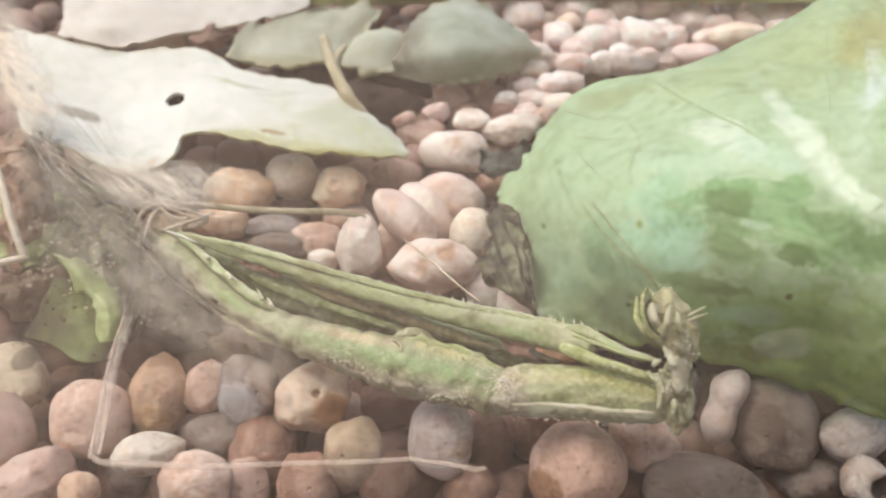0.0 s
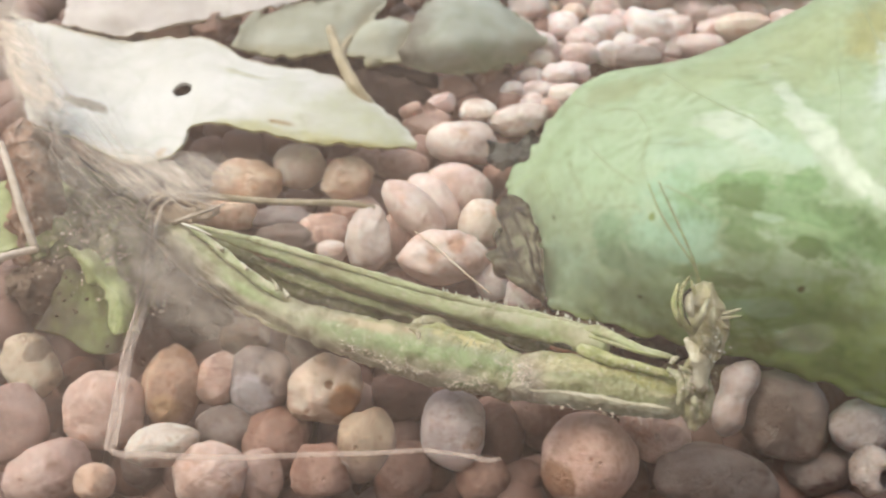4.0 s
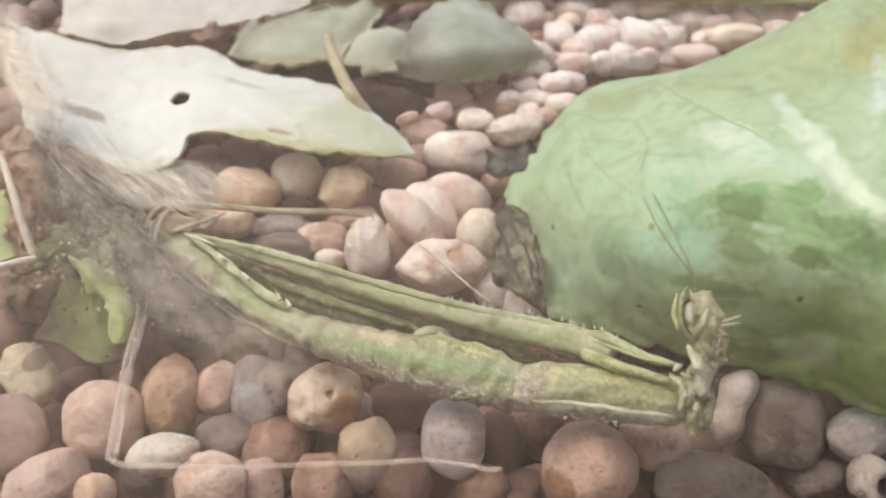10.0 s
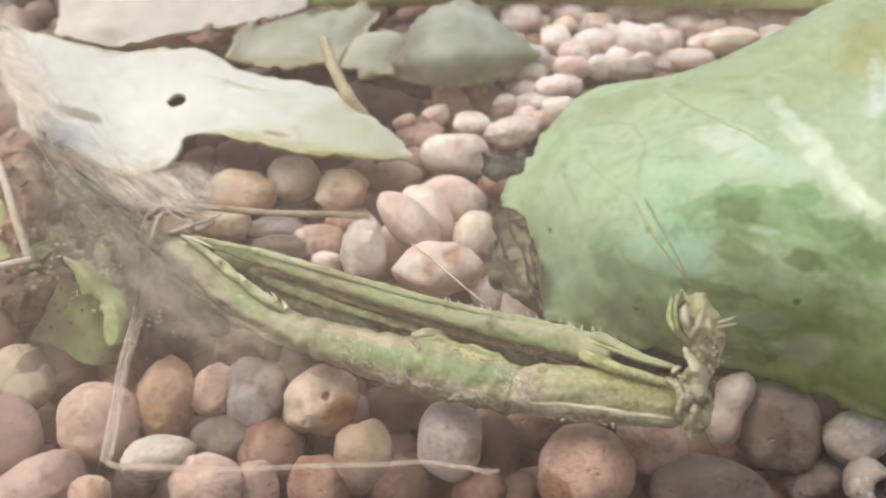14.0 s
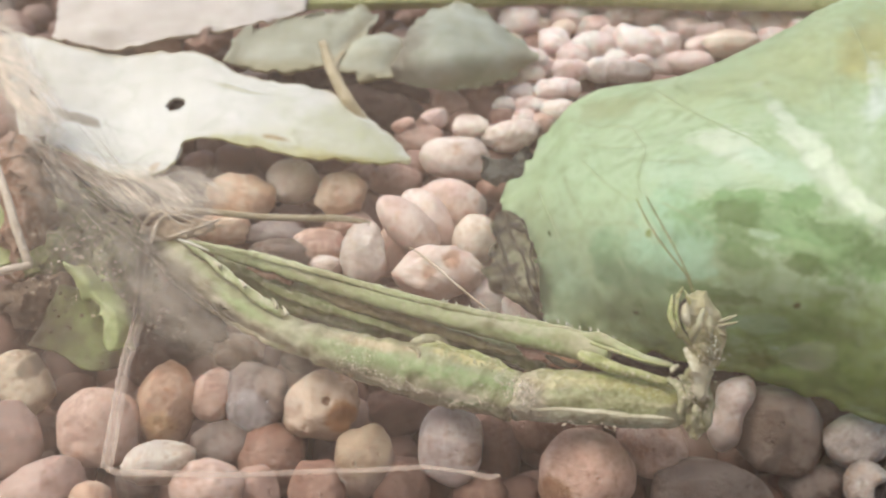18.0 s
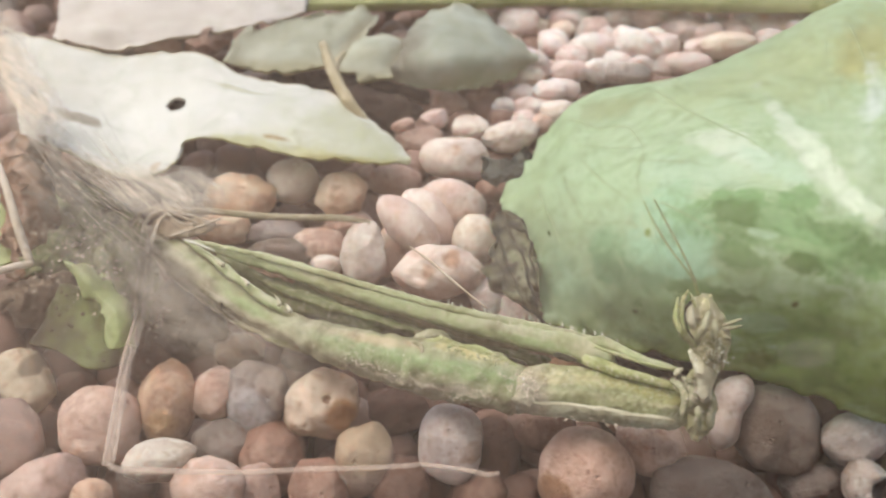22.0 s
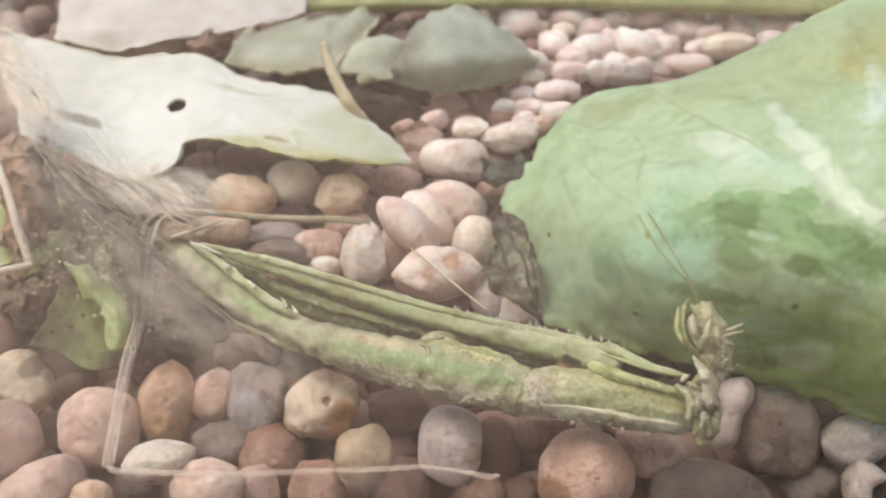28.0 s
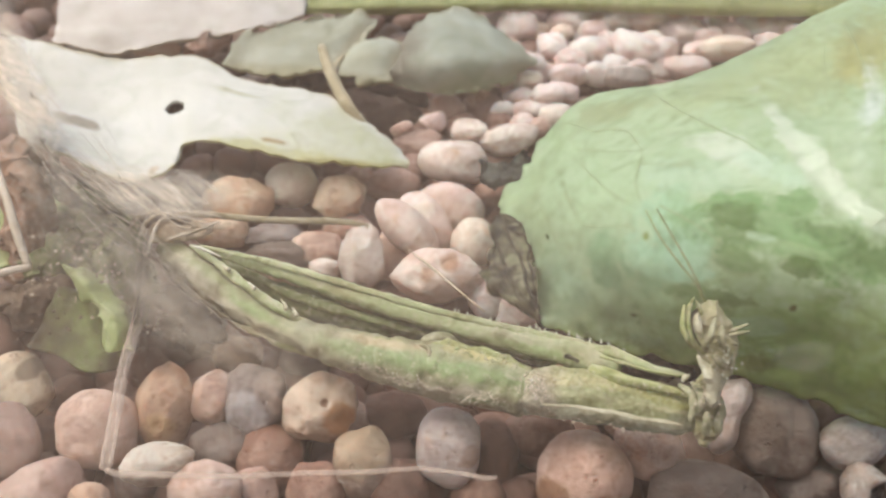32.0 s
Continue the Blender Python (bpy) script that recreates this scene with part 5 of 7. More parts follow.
for label, net, seed in (
    ("dull grey-green dried leaf lying on gravel", [
    [(-39.3, 49.3, 2.5), (-30.8, 45.5, 2.5), (-22.8, 45.9, 2.5), (-16.5, 47.7, 4.0)],
    [(-37.0, 52.3, 6.0), (-29.2, 51.8, 6.0), (-19.2, 53.9, 6.0), (-13.0, 57.1, 5.0)],
    [(-27.9, 55.0, 8.0), (-22.4, 57.2, 8.0), (-15.4, 59.9, 7.0), (-12.0, 60.1, 6.0)],
], 21.0),
    ("small folded grey-green dried leaf piece", [
    [(-17.8, 45.5, 3.0), (-13.4, 42.4, 3.0), (-7.1, 43.2, 3.0)],
    [(-17.0, 48.7, 5.0), (-12.5, 47.0, 6.0), (-7.2, 48.6, 4.0)],
    [(-14.0, 53.5, 6.0), (-9.8, 53.6, 6.0), (-7.2, 53.3, 5.0)],
], 31.0),
    ("broad grey-green dried leaf lying on gravel", [
    [(-8.5, 43.1, 1.5), (0.5, 40.9, 1.5), (8.5, 43.2, 1.5), (16.8, 50.6, 2.0)],
    [(-7.5, 45.5, 6.0), (0.5, 42.0, 8.0), (8.4, 44.8, 7.0), (17.2, 50.9, 3.0)],
    [(-4.2, 56.0, 7.0), (1.5, 58.1, 9.0), (6.7, 58.1, 8.0), (12.9, 55.3, 4.0)],
], 41.0)):
    old = thing("dried_leaf", label, "leaf", "dried leaves")
    sheet("blade", net, OLD_LEAF if seed < 35 else GREY_LEAF, old, nu=80, nv=56, wrinkle=0.8, ragged=1.2, freq=0.1, seed=seed)

grass = thing("grass_blade", "long green grass blade lying across the far gravel", "grass blade")
sheet("blade", [
    [(-33.9, 68.1, 3.0), (-9.5, 68.3, 3.0), (24.3, 72.4, 2.0), (51.6, 68.2, 3.0), (85.9, 67.6, 3.0)],
    [(-34.2, 70.9, 4.0), (-9.5, 68.6, 5.0), (24.1, 71.8, 4.0), (51.4, 69.0, 5.0), (86.7, 70.8, 4.0)],
    [(-35.7, 80.5, 3.0), (-9.9, 77.6, 4.0), (25.1, 81.0, 3.0), (53.5, 78.1, 4.0), (90.3, 79.9, 3.0)],
], GRASS_LEAF, grass, nu=60, nv=14, wrinkle=0.4, ragged=0.3, seed=90)

strip = thing("dry_husk", "pale pinkish half-clear dry husk beside the bleached leaf", "husk")
sheet("blade", [
    [(-80.4, 50.1, 16.0), (-72.8, 32.5, 16.0), (-66.5, 20.7, 16.0), (-61.2, 11.7, 15.0), (-57.9, 6.1, 13.0)],
    [(-75.5, 48.1, 17.0), (-68.4, 30.7, 17.0), (-62.6, 19.0, 17.0), (-57.3, 11.0, 16.0), (-53.6, 6.1, 13.0)],
    [(-73.3, 50.2, 16.0), (-67.5, 36.2, 16.0), (-60.6, 23.9, 16.0), (-54.8, 16.2, 15.0), (-50.8, 9.8, 13.0)],
], STRIP, strip, nu=40, nv=24, thick=0.1, wrinkle=0.6, ragged=0.6, seed=61)

small_leaf = thing("small_leaf", "small olive leaf with an upturned bright green edge", "leaf")
sheet("blade", [
    [(-51.8, -19.4, 2.0), (-48.2, -20.7, 2.0), (-43.8, -23.4, 2.0), (-38.8, -23.9, 3.0)],
    [(-50.2, -16.9, 4.0), (-46.4, -16.8, 5.0), (-42.2, -19.2, 5.0), (-38.5, -22.0, 5.0)],
    [(-48.7, -13.3, 6.0), (-45.9, -14.3, 7.0), (-42.7, -17.3, 8.0), (-39.0, -20.2, 7.0)],
], OLIVE_LEAF, small_leaf, "olive green blade", nu=50, nv=40, wrinkle=0.8, seed=51)
sheet("curled_edge", [
    [(-47.1, -12.6, 9.5), (-44.7, -16.3, 8.0), (-41.2, -20.0, 8.0), (-40.1, -23.9, 6.0)],
    [(-45.3, -13.9, 10.0), (-42.3, -17.3, 9.0), (-39.1, -20.7, 9.0), (-38.0, -24.8, 7.0)],
    [(-44.5, -12.2, 8.0), (-40.5, -15.3, 7.0), (-37.9, -18.7, 6.0), (-37.4, -23.0, 5.0)],
], YOUNG_LEAF, small_leaf, "bright green curled edge", nu=60, nv=34, wrinkle=0.7, ragged=1.1, freq=0.25, seed=57)

scrap = thing("leaf_scrap", "small yellow-green leaf scrap behind the straw", "leaf")
sheet("blade", [
    [(-63.0, -8.0, 4.0), (-60.7, -8.0, 4.0), (-58.5, -7.5, 4.0), (-57.5, -5.5, 4.0)],
    [(-64.8, -2.3, 5.0), (-62.0, -2.8, 6.0), (-60.0, -2.2, 6.0), (-59.7, -0.1, 5.0)],
    [(-66.9, 3.9, 6.0), (-64.1, 3.3, 7.0), (-62.4, 3.9, 7.0), (-62.5, 5.9, 6.0)],
], YOUNG_LEAF, scrap, nu=30, nv=30, wrinkle=0.6, ragged=0.7, seed=99)

stalk = thing("leaf_stalk", "thin tan dried leaf stalk lying across the leaves", "stalk")
tube("stem", [(-20.5, 43.9, 9.0, 0.78), (-18.5, 37.2, 8.0, 0.95), (-15.6, 30.0, 7.0, 1.01), (-13.2, 27.3, 5.0, 0.82), (-11.3, 26.7, 3.0, 0.46)], DULL_STRAW, stalk, lumpy=0.2)
tube("side_stem", [(-16.9, 42.8, 8.0, 0.49), (-17.9, 39.0, 8.0, 0.57), (-18.0, 36.2, 7.5, 0.57)], DULL_STRAW, stalk)

twig = thing("broken_twig", "rough reddish-brown broken twig end among the debris", "twig")
tube("bark", [(-57.8, -4.8, 1.0, 3.52), (-56.7, -3.4, 5.0, 3.09), (-55.9, -1.0, 9.0, 3.22), (-57.0, 2.6, 12.0, 2.78), (-58.9, 6.4, 14.0, 2.18)], BARK, twig, sides=26, lumpy=1.6)
straw = thing("bent_straw", "pale bent dry straw leaning on the twig", "straw")
tube("stem", [(-59.2, 1.0, 16.0, 0.45), (-55.9, -4.9, 15.0, 0.51), (-53.7, -9.3, 13.0, 0.57), (-51.8, -12.9, 10.0, 0.50)], BONE, straw, "pale straw stem")
tube("side_stem", [(-51.4, -13.2, 10.0, 0.42), (-53.7, -14.0, 10.0, 0.49), (-56.0, -15.2, 10.0, 0.56)], BONE, straw)

# ---- the insect ----

def grit(name, pts, spread, n, size, material, parent, seed, label=""):
    """Loose grains of dust along a line."""
    rng = random.Random(seed)
    line = spline(pts, 60)
    verts, faces = [], []
    for k in range(n):
        c = line[rng.randrange(60)][:3] + np.array([rng.gauss(0, spread) for _ in range(3)]) * (1, 1, 0.5)
        r = size * rng.uniform(0.4, 1.0) ** 1.5
        base = len(verts)
        verts += [tuple(c + p * r * np.array((1, 0.8, 0.7))) for p in SEED]
        faces += [tuple(base + i for i in f) for f in SEED_FACES]
    return solid(name, verts, faces, material, parent, label)


insect = thing("insect", "slender dusty green leaf-mimicking insect creeping over the gravel", "insect")
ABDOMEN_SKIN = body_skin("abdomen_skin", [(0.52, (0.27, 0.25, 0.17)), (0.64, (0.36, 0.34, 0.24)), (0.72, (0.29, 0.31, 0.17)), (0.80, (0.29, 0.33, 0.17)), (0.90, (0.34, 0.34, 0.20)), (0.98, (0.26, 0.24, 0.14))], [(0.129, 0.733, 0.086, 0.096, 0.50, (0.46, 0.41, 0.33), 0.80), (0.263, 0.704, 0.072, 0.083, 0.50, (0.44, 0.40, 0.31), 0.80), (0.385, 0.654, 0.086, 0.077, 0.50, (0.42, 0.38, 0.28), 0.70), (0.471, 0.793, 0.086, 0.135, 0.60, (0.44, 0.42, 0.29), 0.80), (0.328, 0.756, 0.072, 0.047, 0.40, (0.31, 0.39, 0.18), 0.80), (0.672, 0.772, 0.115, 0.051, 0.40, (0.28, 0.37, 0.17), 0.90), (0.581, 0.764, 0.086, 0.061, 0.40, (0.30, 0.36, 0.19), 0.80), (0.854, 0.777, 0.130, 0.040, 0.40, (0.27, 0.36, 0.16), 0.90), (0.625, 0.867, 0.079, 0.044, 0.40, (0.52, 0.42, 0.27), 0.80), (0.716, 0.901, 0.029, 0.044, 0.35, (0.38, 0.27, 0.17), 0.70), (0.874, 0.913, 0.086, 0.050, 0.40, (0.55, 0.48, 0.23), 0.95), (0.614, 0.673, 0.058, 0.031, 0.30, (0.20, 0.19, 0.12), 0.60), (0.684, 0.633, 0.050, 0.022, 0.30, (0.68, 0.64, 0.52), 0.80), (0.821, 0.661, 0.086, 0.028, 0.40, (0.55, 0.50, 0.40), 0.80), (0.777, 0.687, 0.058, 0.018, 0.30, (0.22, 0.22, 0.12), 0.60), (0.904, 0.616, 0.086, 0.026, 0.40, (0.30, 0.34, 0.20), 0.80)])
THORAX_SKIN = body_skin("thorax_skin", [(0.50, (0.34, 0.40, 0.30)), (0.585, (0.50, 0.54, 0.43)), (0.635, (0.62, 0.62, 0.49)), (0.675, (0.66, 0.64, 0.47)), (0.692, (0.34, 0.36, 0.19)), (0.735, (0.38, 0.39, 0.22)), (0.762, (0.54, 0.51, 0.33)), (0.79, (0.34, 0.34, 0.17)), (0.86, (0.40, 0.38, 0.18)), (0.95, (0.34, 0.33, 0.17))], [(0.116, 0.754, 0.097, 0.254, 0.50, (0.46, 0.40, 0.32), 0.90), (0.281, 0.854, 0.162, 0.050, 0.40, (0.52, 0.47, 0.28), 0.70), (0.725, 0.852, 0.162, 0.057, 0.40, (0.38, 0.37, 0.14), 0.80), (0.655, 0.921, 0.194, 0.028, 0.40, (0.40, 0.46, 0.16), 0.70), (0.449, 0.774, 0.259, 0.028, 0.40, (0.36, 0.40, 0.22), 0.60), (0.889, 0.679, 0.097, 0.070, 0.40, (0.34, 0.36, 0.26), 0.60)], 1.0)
LIMB_SKIN = body_skin("limb_skin", [(0.52, (0.24, 0.26, 0.13)), (0.62, (0.30, 0.34, 0.17)), (0.70, (0.38, 0.42, 0.22)), (0.78, (0.42, 0.47, 0.26)), (0.84, (0.36, 0.39, 0.20)), (0.92, (0.50, 0.52, 0.33)), (0.98, (0.42, 0.42, 0.26))], [(0.684, 0.786, 0.078, 0.108, 0.50, (0.46, 0.46, 0.32), 0.80), (0.898, 0.770, 0.065, 0.122, 0.50, (0.46, 0.43, 0.29), 0.80), (0.737, 0.686, 0.078, 0.052, 0.40, (0.31, 0.39, 0.18), 0.80), (0.484, 0.750, 0.104, 0.066, 0.40, (0.44, 0.50, 0.27), 0.70), (0.302, 0.761, 0.078, 0.090, 0.50, (0.46, 0.45, 0.28), 0.70), (0.578, 0.579, 0.078, 0.064, 0.40, (0.24, 0.26, 0.12), 0.60)], 0.7)
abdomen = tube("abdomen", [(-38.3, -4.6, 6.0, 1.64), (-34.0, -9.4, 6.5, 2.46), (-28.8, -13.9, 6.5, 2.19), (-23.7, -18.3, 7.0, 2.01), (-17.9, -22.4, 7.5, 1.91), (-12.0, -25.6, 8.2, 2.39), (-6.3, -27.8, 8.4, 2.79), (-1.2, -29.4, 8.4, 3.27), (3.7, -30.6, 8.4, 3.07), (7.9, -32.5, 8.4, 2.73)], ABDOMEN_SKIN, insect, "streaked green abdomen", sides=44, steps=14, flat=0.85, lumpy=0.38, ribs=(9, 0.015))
tube("wing_seam", [(-33.6, -8.1, 9.3, 0.22), (-30.5, -10.6, 9.3, 0.43), (-27.0, -14.0, 9.5, 0.56), (-22.8, -18.3, 9.7, 0.62), (-19.7, -20.8, 9.6, 0.54), (-17.0, -22.1, 8.6, 0.27)], LIMB_SKIN, abdomen, "bright green raised seam", flat=0.6, lumpy=0.25)
tube("thorn", [(-27.6, -13.8, 10.3, 0.35), (-28.1, -13.4, 10.4, 0.23), (-28.7, -12.7, 10.4, 0.07)], PALE_SKIN, abdomen, sides=8)
tube("thorn", [(-23.9, -17.6, 10.6, 0.34), (-24.3, -17.1, 10.8, 0.22), (-24.8, -16.4, 10.7, 0.07)], PALE_SKIN, abdomen, sides=8)
tube("thorn", [(-19.5, -21.5, 11.0, 0.33), (-19.8, -20.8, 11.2, 0.21), (-20.3, -20.0, 11.2, 0.07)], PALE_SKIN, abdomen, sides=8)
tube("thorn", [(-18.1, -22.8, 11.2, 0.33), (-18.4, -22.2, 11.3, 0.21), (-18.8, -21.5, 11.3, 0.07)], PALE_SKIN, abdomen, sides=8)
tube("ridge", [(-9.2, -26.1, 10.5, 0.32), (-6.0, -27.0, 10.5, 0.51), (-3.1, -27.7, 10.5, 0.57), (-0.5, -27.6, 10.6, 0.83), (2.3, -28.6, 10.6, 0.89), (5.4, -30.0, 10.5, 0.88), (7.9, -31.2, 10.3, 0.56)], YELLOW_SKIN, abdomen, "bumpy yellowish upper ridge", sides=18, flat=0.7, lumpy=0.5)
tube("lobe", [(-3.6, -25.7, 9.3, 0.33), (-2.5, -25.7, 10.1, 0.65), (-1.4, -25.6, 10.1, 0.78), (0.1, -25.9, 9.7, 0.52), (1.1, -26.2, 9.3, 0.26)], DUSTY, abdomen, "rounded olive lobe", sides=18, flat=0.6, lumpy=0.3)
tube("lobe", [(-4.4, -27.4, 10.9, 0.19), (-3.2, -28.2, 11.5, 0.25), (-2.7, -28.7, 11.5, 0.25), (-2.8, -29.2, 11.3, 0.13)], RIM_SKIN, abdomen, sides=12, flat=0.7, lumpy=0.3)
tube("dusty_rim", [(-38.5, -6.1, 5.5, 0.38), (-33.9, -11.5, 5.5, 0.73), (-29.1, -15.6, 5.5, 0.79), (-23.7, -20.1, 6.0, 0.69), (-17.6, -24.0, 6.6, 0.60), (-12.0, -27.3, 7.2, 0.65), (-6.0, -29.9, 7.5, 0.70), (-0.8, -31.8, 7.4, 0.69), (4.2, -32.6, 7.1, 0.63), (7.6, -33.7, 6.9, 0.50)], RIM_SKIN, abdomen, "pale dusty lower rim", sides=18, flat=0.8, lumpy=0.55)
inner_wing = tube("inner_wing", [(-29.9, -7.1, 6.0, 0.91), (-24.7, -10.0, 5.5, 1.78), (-19.3, -13.9, 6.0, 2.65), (-11.7, -18.1, 6.8, 2.22), (-4.5, -20.9, 6.9, 1.82), (2.5, -23.0, 6.9, 1.35), (7.9, -25.2, 6.9, 1.34), (11.8, -26.6, 6.9, 0.92)], DARK_SKIN, insect, "deep green inner wing", sides=24, flat=0.6, lumpy=0.35)
tube("wing_fold", [(-18.0, -14.3, 7.7, 0.36), (-12.6, -17.9, 8.9, 0.83), (-7.0, -20.5, 9.1, 0.74), (-0.9, -23.0, 9.1, 0.66), (4.4, -25.1, 8.9, 0.52), (8.2, -26.5, 8.5, 0.33)], TAN_SKIN, inner_wing, "brownish dry wing fold", sides=14, flat=0.5, lumpy=0.4)
tube("wing_fold", [(-25.1, -11.2, 6.5, 0.37), (-20.1, -15.2, 7.3, 0.64), (-15.5, -17.8, 7.8, 0.62), (-9.7, -20.8, 8.3, 0.54), (-4.2, -22.8, 8.1, 0.40), (-0.2, -23.7, 7.9, 0.27)], MID_SKIN, inner_wing, "green wing fold", sides=14, flat=0.5, lumpy=0.4)
tube("brown_flap", [(-25.0, -11.6, 8.4, 0.22), (-22.7, -12.9, 8.6, 0.50), (-20.4, -14.2, 8.9, 0.57), (-18.8, -14.7, 8.6, 0.35)], BARK, inner_wing, "dark brown torn flap", sides=12, flat=0.5, lumpy=0.35)
tube("brown_flap", [(8.5, -26.2, 9.3, 0.26), (9.8, -27.0, 9.5, 0.58), (11.2, -27.5, 9.5, 0.58), (12.5, -27.9, 9.1, 0.32)], RUST, inner_wing, "reddish torn flap", sides=12, flat=0.5, lumpy=0.4)
# Dark strips put in for the shaded gaps between leg, wing and abdomen.
tube("gap_shade", [(11.6, -28.0, 10.1, 0.25), (12.7, -28.9, 10.3, 0.44), (13.9, -29.6, 10.3, 0.38), (15.0, -29.6, 10.1, 0.19)], DRY_FOLD, inner_wing, "dark strip that stands for the shaded gap under the leg", sides=12, flat=0.5, lumpy=0.2)
tube("gap_shade", [(-0.2, -26.6, 10.5, 0.13), (3.0, -28.2, 10.9, 0.19), (6.1, -29.5, 10.9, 0.25), (8.8, -30.5, 10.5, 0.19)], DRY_FOLD, inner_wing, sides=10, flat=0.5, lumpy=0.2)
joint = tube("joint", [(10.2, -30.1, 8.9, 0.44), (9.7, -31.4, 9.3, 0.94), (8.9, -33.3, 9.5, 1.29), (8.5, -34.5, 8.9, 1.16), (8.4, -34.7, 7.9, 0.55)], JOINT_SKIN, insect, "dusty greyish waist joint", sides=26, steps=12, lumpy=0.55, flat=0.75)
abdomen_parts = [abdomen, inner_wing, joint]
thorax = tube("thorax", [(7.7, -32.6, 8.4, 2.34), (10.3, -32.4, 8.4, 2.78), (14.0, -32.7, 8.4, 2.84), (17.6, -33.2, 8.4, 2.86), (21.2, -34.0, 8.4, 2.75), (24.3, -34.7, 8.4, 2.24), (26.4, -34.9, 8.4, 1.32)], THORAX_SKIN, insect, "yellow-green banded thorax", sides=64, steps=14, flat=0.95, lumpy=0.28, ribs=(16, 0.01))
tube("pale_stripe", [(9.4, -35.7, 10.3, 0.12), (12.9, -36.2, 10.8, 0.21), (16.4, -36.8, 10.8, 0.21), (19.9, -37.5, 10.7, 0.21), (24.1, -37.6, 10.1, 0.12)], PALE_SKIN, thorax, "pale raised stripe", flat=0.25, lumpy=0.2)
thorax_parts = [thorax]
foreleg = tube("foreleg", [(-32.8, -7.9, 9.0, 0.35), (-27.6, -10.0, 9.2, 0.78), (-21.5, -12.9, 9.8, 1.03), (-15.6, -16.0, 10.3, 1.22), (-9.3, -19.3, 10.9, 1.29), (-3.3, -21.7, 10.9, 1.32), (2.7, -23.9, 10.9, 1.35), (8.3, -25.7, 10.9, 1.59), (13.3, -27.3, 10.9, 1.66), (16.2, -28.4, 10.9, 1.67), (18.4, -29.5, 10.9, 1.10)], LIMB_SKIN, insect, "green foreleg with a row of tiny spines", sides=36, flat=0.7, lumpy=0.25, ribs=(5, 0.02))
tube("leg_rim", [(-32.0, -8.5, 9.6, 0.22), (-25.9, -11.4, 10.6, 0.28), (-18.3, -15.0, 11.4, 0.35), (-9.6, -19.2, 12.2, 0.40), (-2.9, -21.8, 12.2, 0.39), (3.7, -24.0, 12.2, 0.39), (8.7, -25.4, 12.2, 0.45), (13.7, -26.8, 12.2, 0.38), (17.4, -27.9, 12.0, 0.25)], LIMB_SKIN, foreleg, "pale upper rim of the leg", flat=0.35, lumpy=0.2)
# A highlight on the leg, built as a thin white sliver.
tube("glint", [(-33.4, -9.0, 10.4, 0.14), (-31.4, -10.3, 10.8, 0.23), (-29.0, -11.6, 10.8, 0.09)], PEARL, foreleg, "white sliver that paints a glint near the leg's thin end", sides=8)
leg_parts = [foreleg]
shin = tube("shin", [(15.9, -27.6, 11.9, 0.44), (17.7, -28.3, 12.2, 0.75), (19.3, -29.7, 12.4, 0.68), (21.3, -31.0, 12.3, 0.49), (23.3, -31.8, 12.1, 0.43), (25.1, -32.2, 11.9, 0.31)], LIMB_SKIN, insect, "slender pale shin", flat=0.8, lumpy=0.12)
tube("shin_ridge", [(16.4, -29.7, 13.1, 0.15), (18.7, -31.0, 13.2, 0.21), (21.0, -32.1, 13.1, 0.18), (24.3, -32.7, 12.5, 0.12)], EDGE_SKIN, shin, sides=8)
lower_shin = tube("shin", [(15.4, -29.9, 11.4, 0.62), (17.3, -31.5, 11.9, 0.74), (19.2, -32.7, 12.1, 0.61), (21.6, -33.4, 11.9, 0.54), (23.9, -34.1, 11.5, 0.48), (25.1, -34.7, 11.3, 0.24)], YELLOW_SKIN, insect, "slender pale shin", flat=0.8, lumpy=0.12)
tube("foot", [(24.5, -33.5, 12.5, 0.18), (24.9, -33.3, 12.9, 0.30), (25.4, -33.0, 12.9, 0.15)], PALE_SKIN, shin, "whitish foot", sides=8, lumpy=0.15)
shin_parts = [shin, lower_shin]
spine_mesh = None
for k, (x, y, z) in enumerate(spline([(0.4, -22.1, 11.9), (5.0, -23.7, 11.9), (9.4, -24.7, 11.9), (13.8, -26.0, 11.9), (17.2, -27.1, 11.9), (18.8, -28.2, 11.9)], 26)):
    if spine_mesh is None:
        spike = tube("spine", [(0, 0, 0, 0.16), (0.0, 0.12, 0.2, 0.12), (-0.04, 0.28, 0.4, 0.05)], PEARL, foreleg, sides=6, steps=2)
        spine_mesh = spike.data
    else:
        spike = new("spine", spine_mesh)
        spike.parent = foreleg
    x, y, z = x + 0.5 * math.sin(k * 5.1), y + 0.12 * math.sin(k * 3.3), z + 0.1 * math.sin(k * 7.7)
    spike.location = (x * MM, y * MM, z * MM)
chest = tube("prothorax", [(26.9, -37.4, 6.9, 0.73), (27.0, -36.7, 7.9, 1.33), (26.8, -35.8, 9.4, 1.63), (26.6, -35.1, 10.9, 1.56), (26.6, -35.1, 12.9, 1.19), (26.6, -35.0, 14.9, 1.11), (26.6, -34.7, 15.9, 0.93)], HEAD_SKIN, insect, "dusty olive front of the thorax", sides=30, steps=12, lumpy=0.8)
tube("neck", [(25.0, -33.5, 16.9, 0.23), (25.4, -34.7, 16.5, 0.52), (25.9, -35.8, 16.3, 0.86), (26.3, -36.5, 15.5, 0.92), (26.5, -36.8, 13.9, 0.75), (26.6, -36.9, 12.4, 0.35)], PALE_SKIN, chest, "pale dusty neck", sides=22, steps=10, lumpy=0.55)
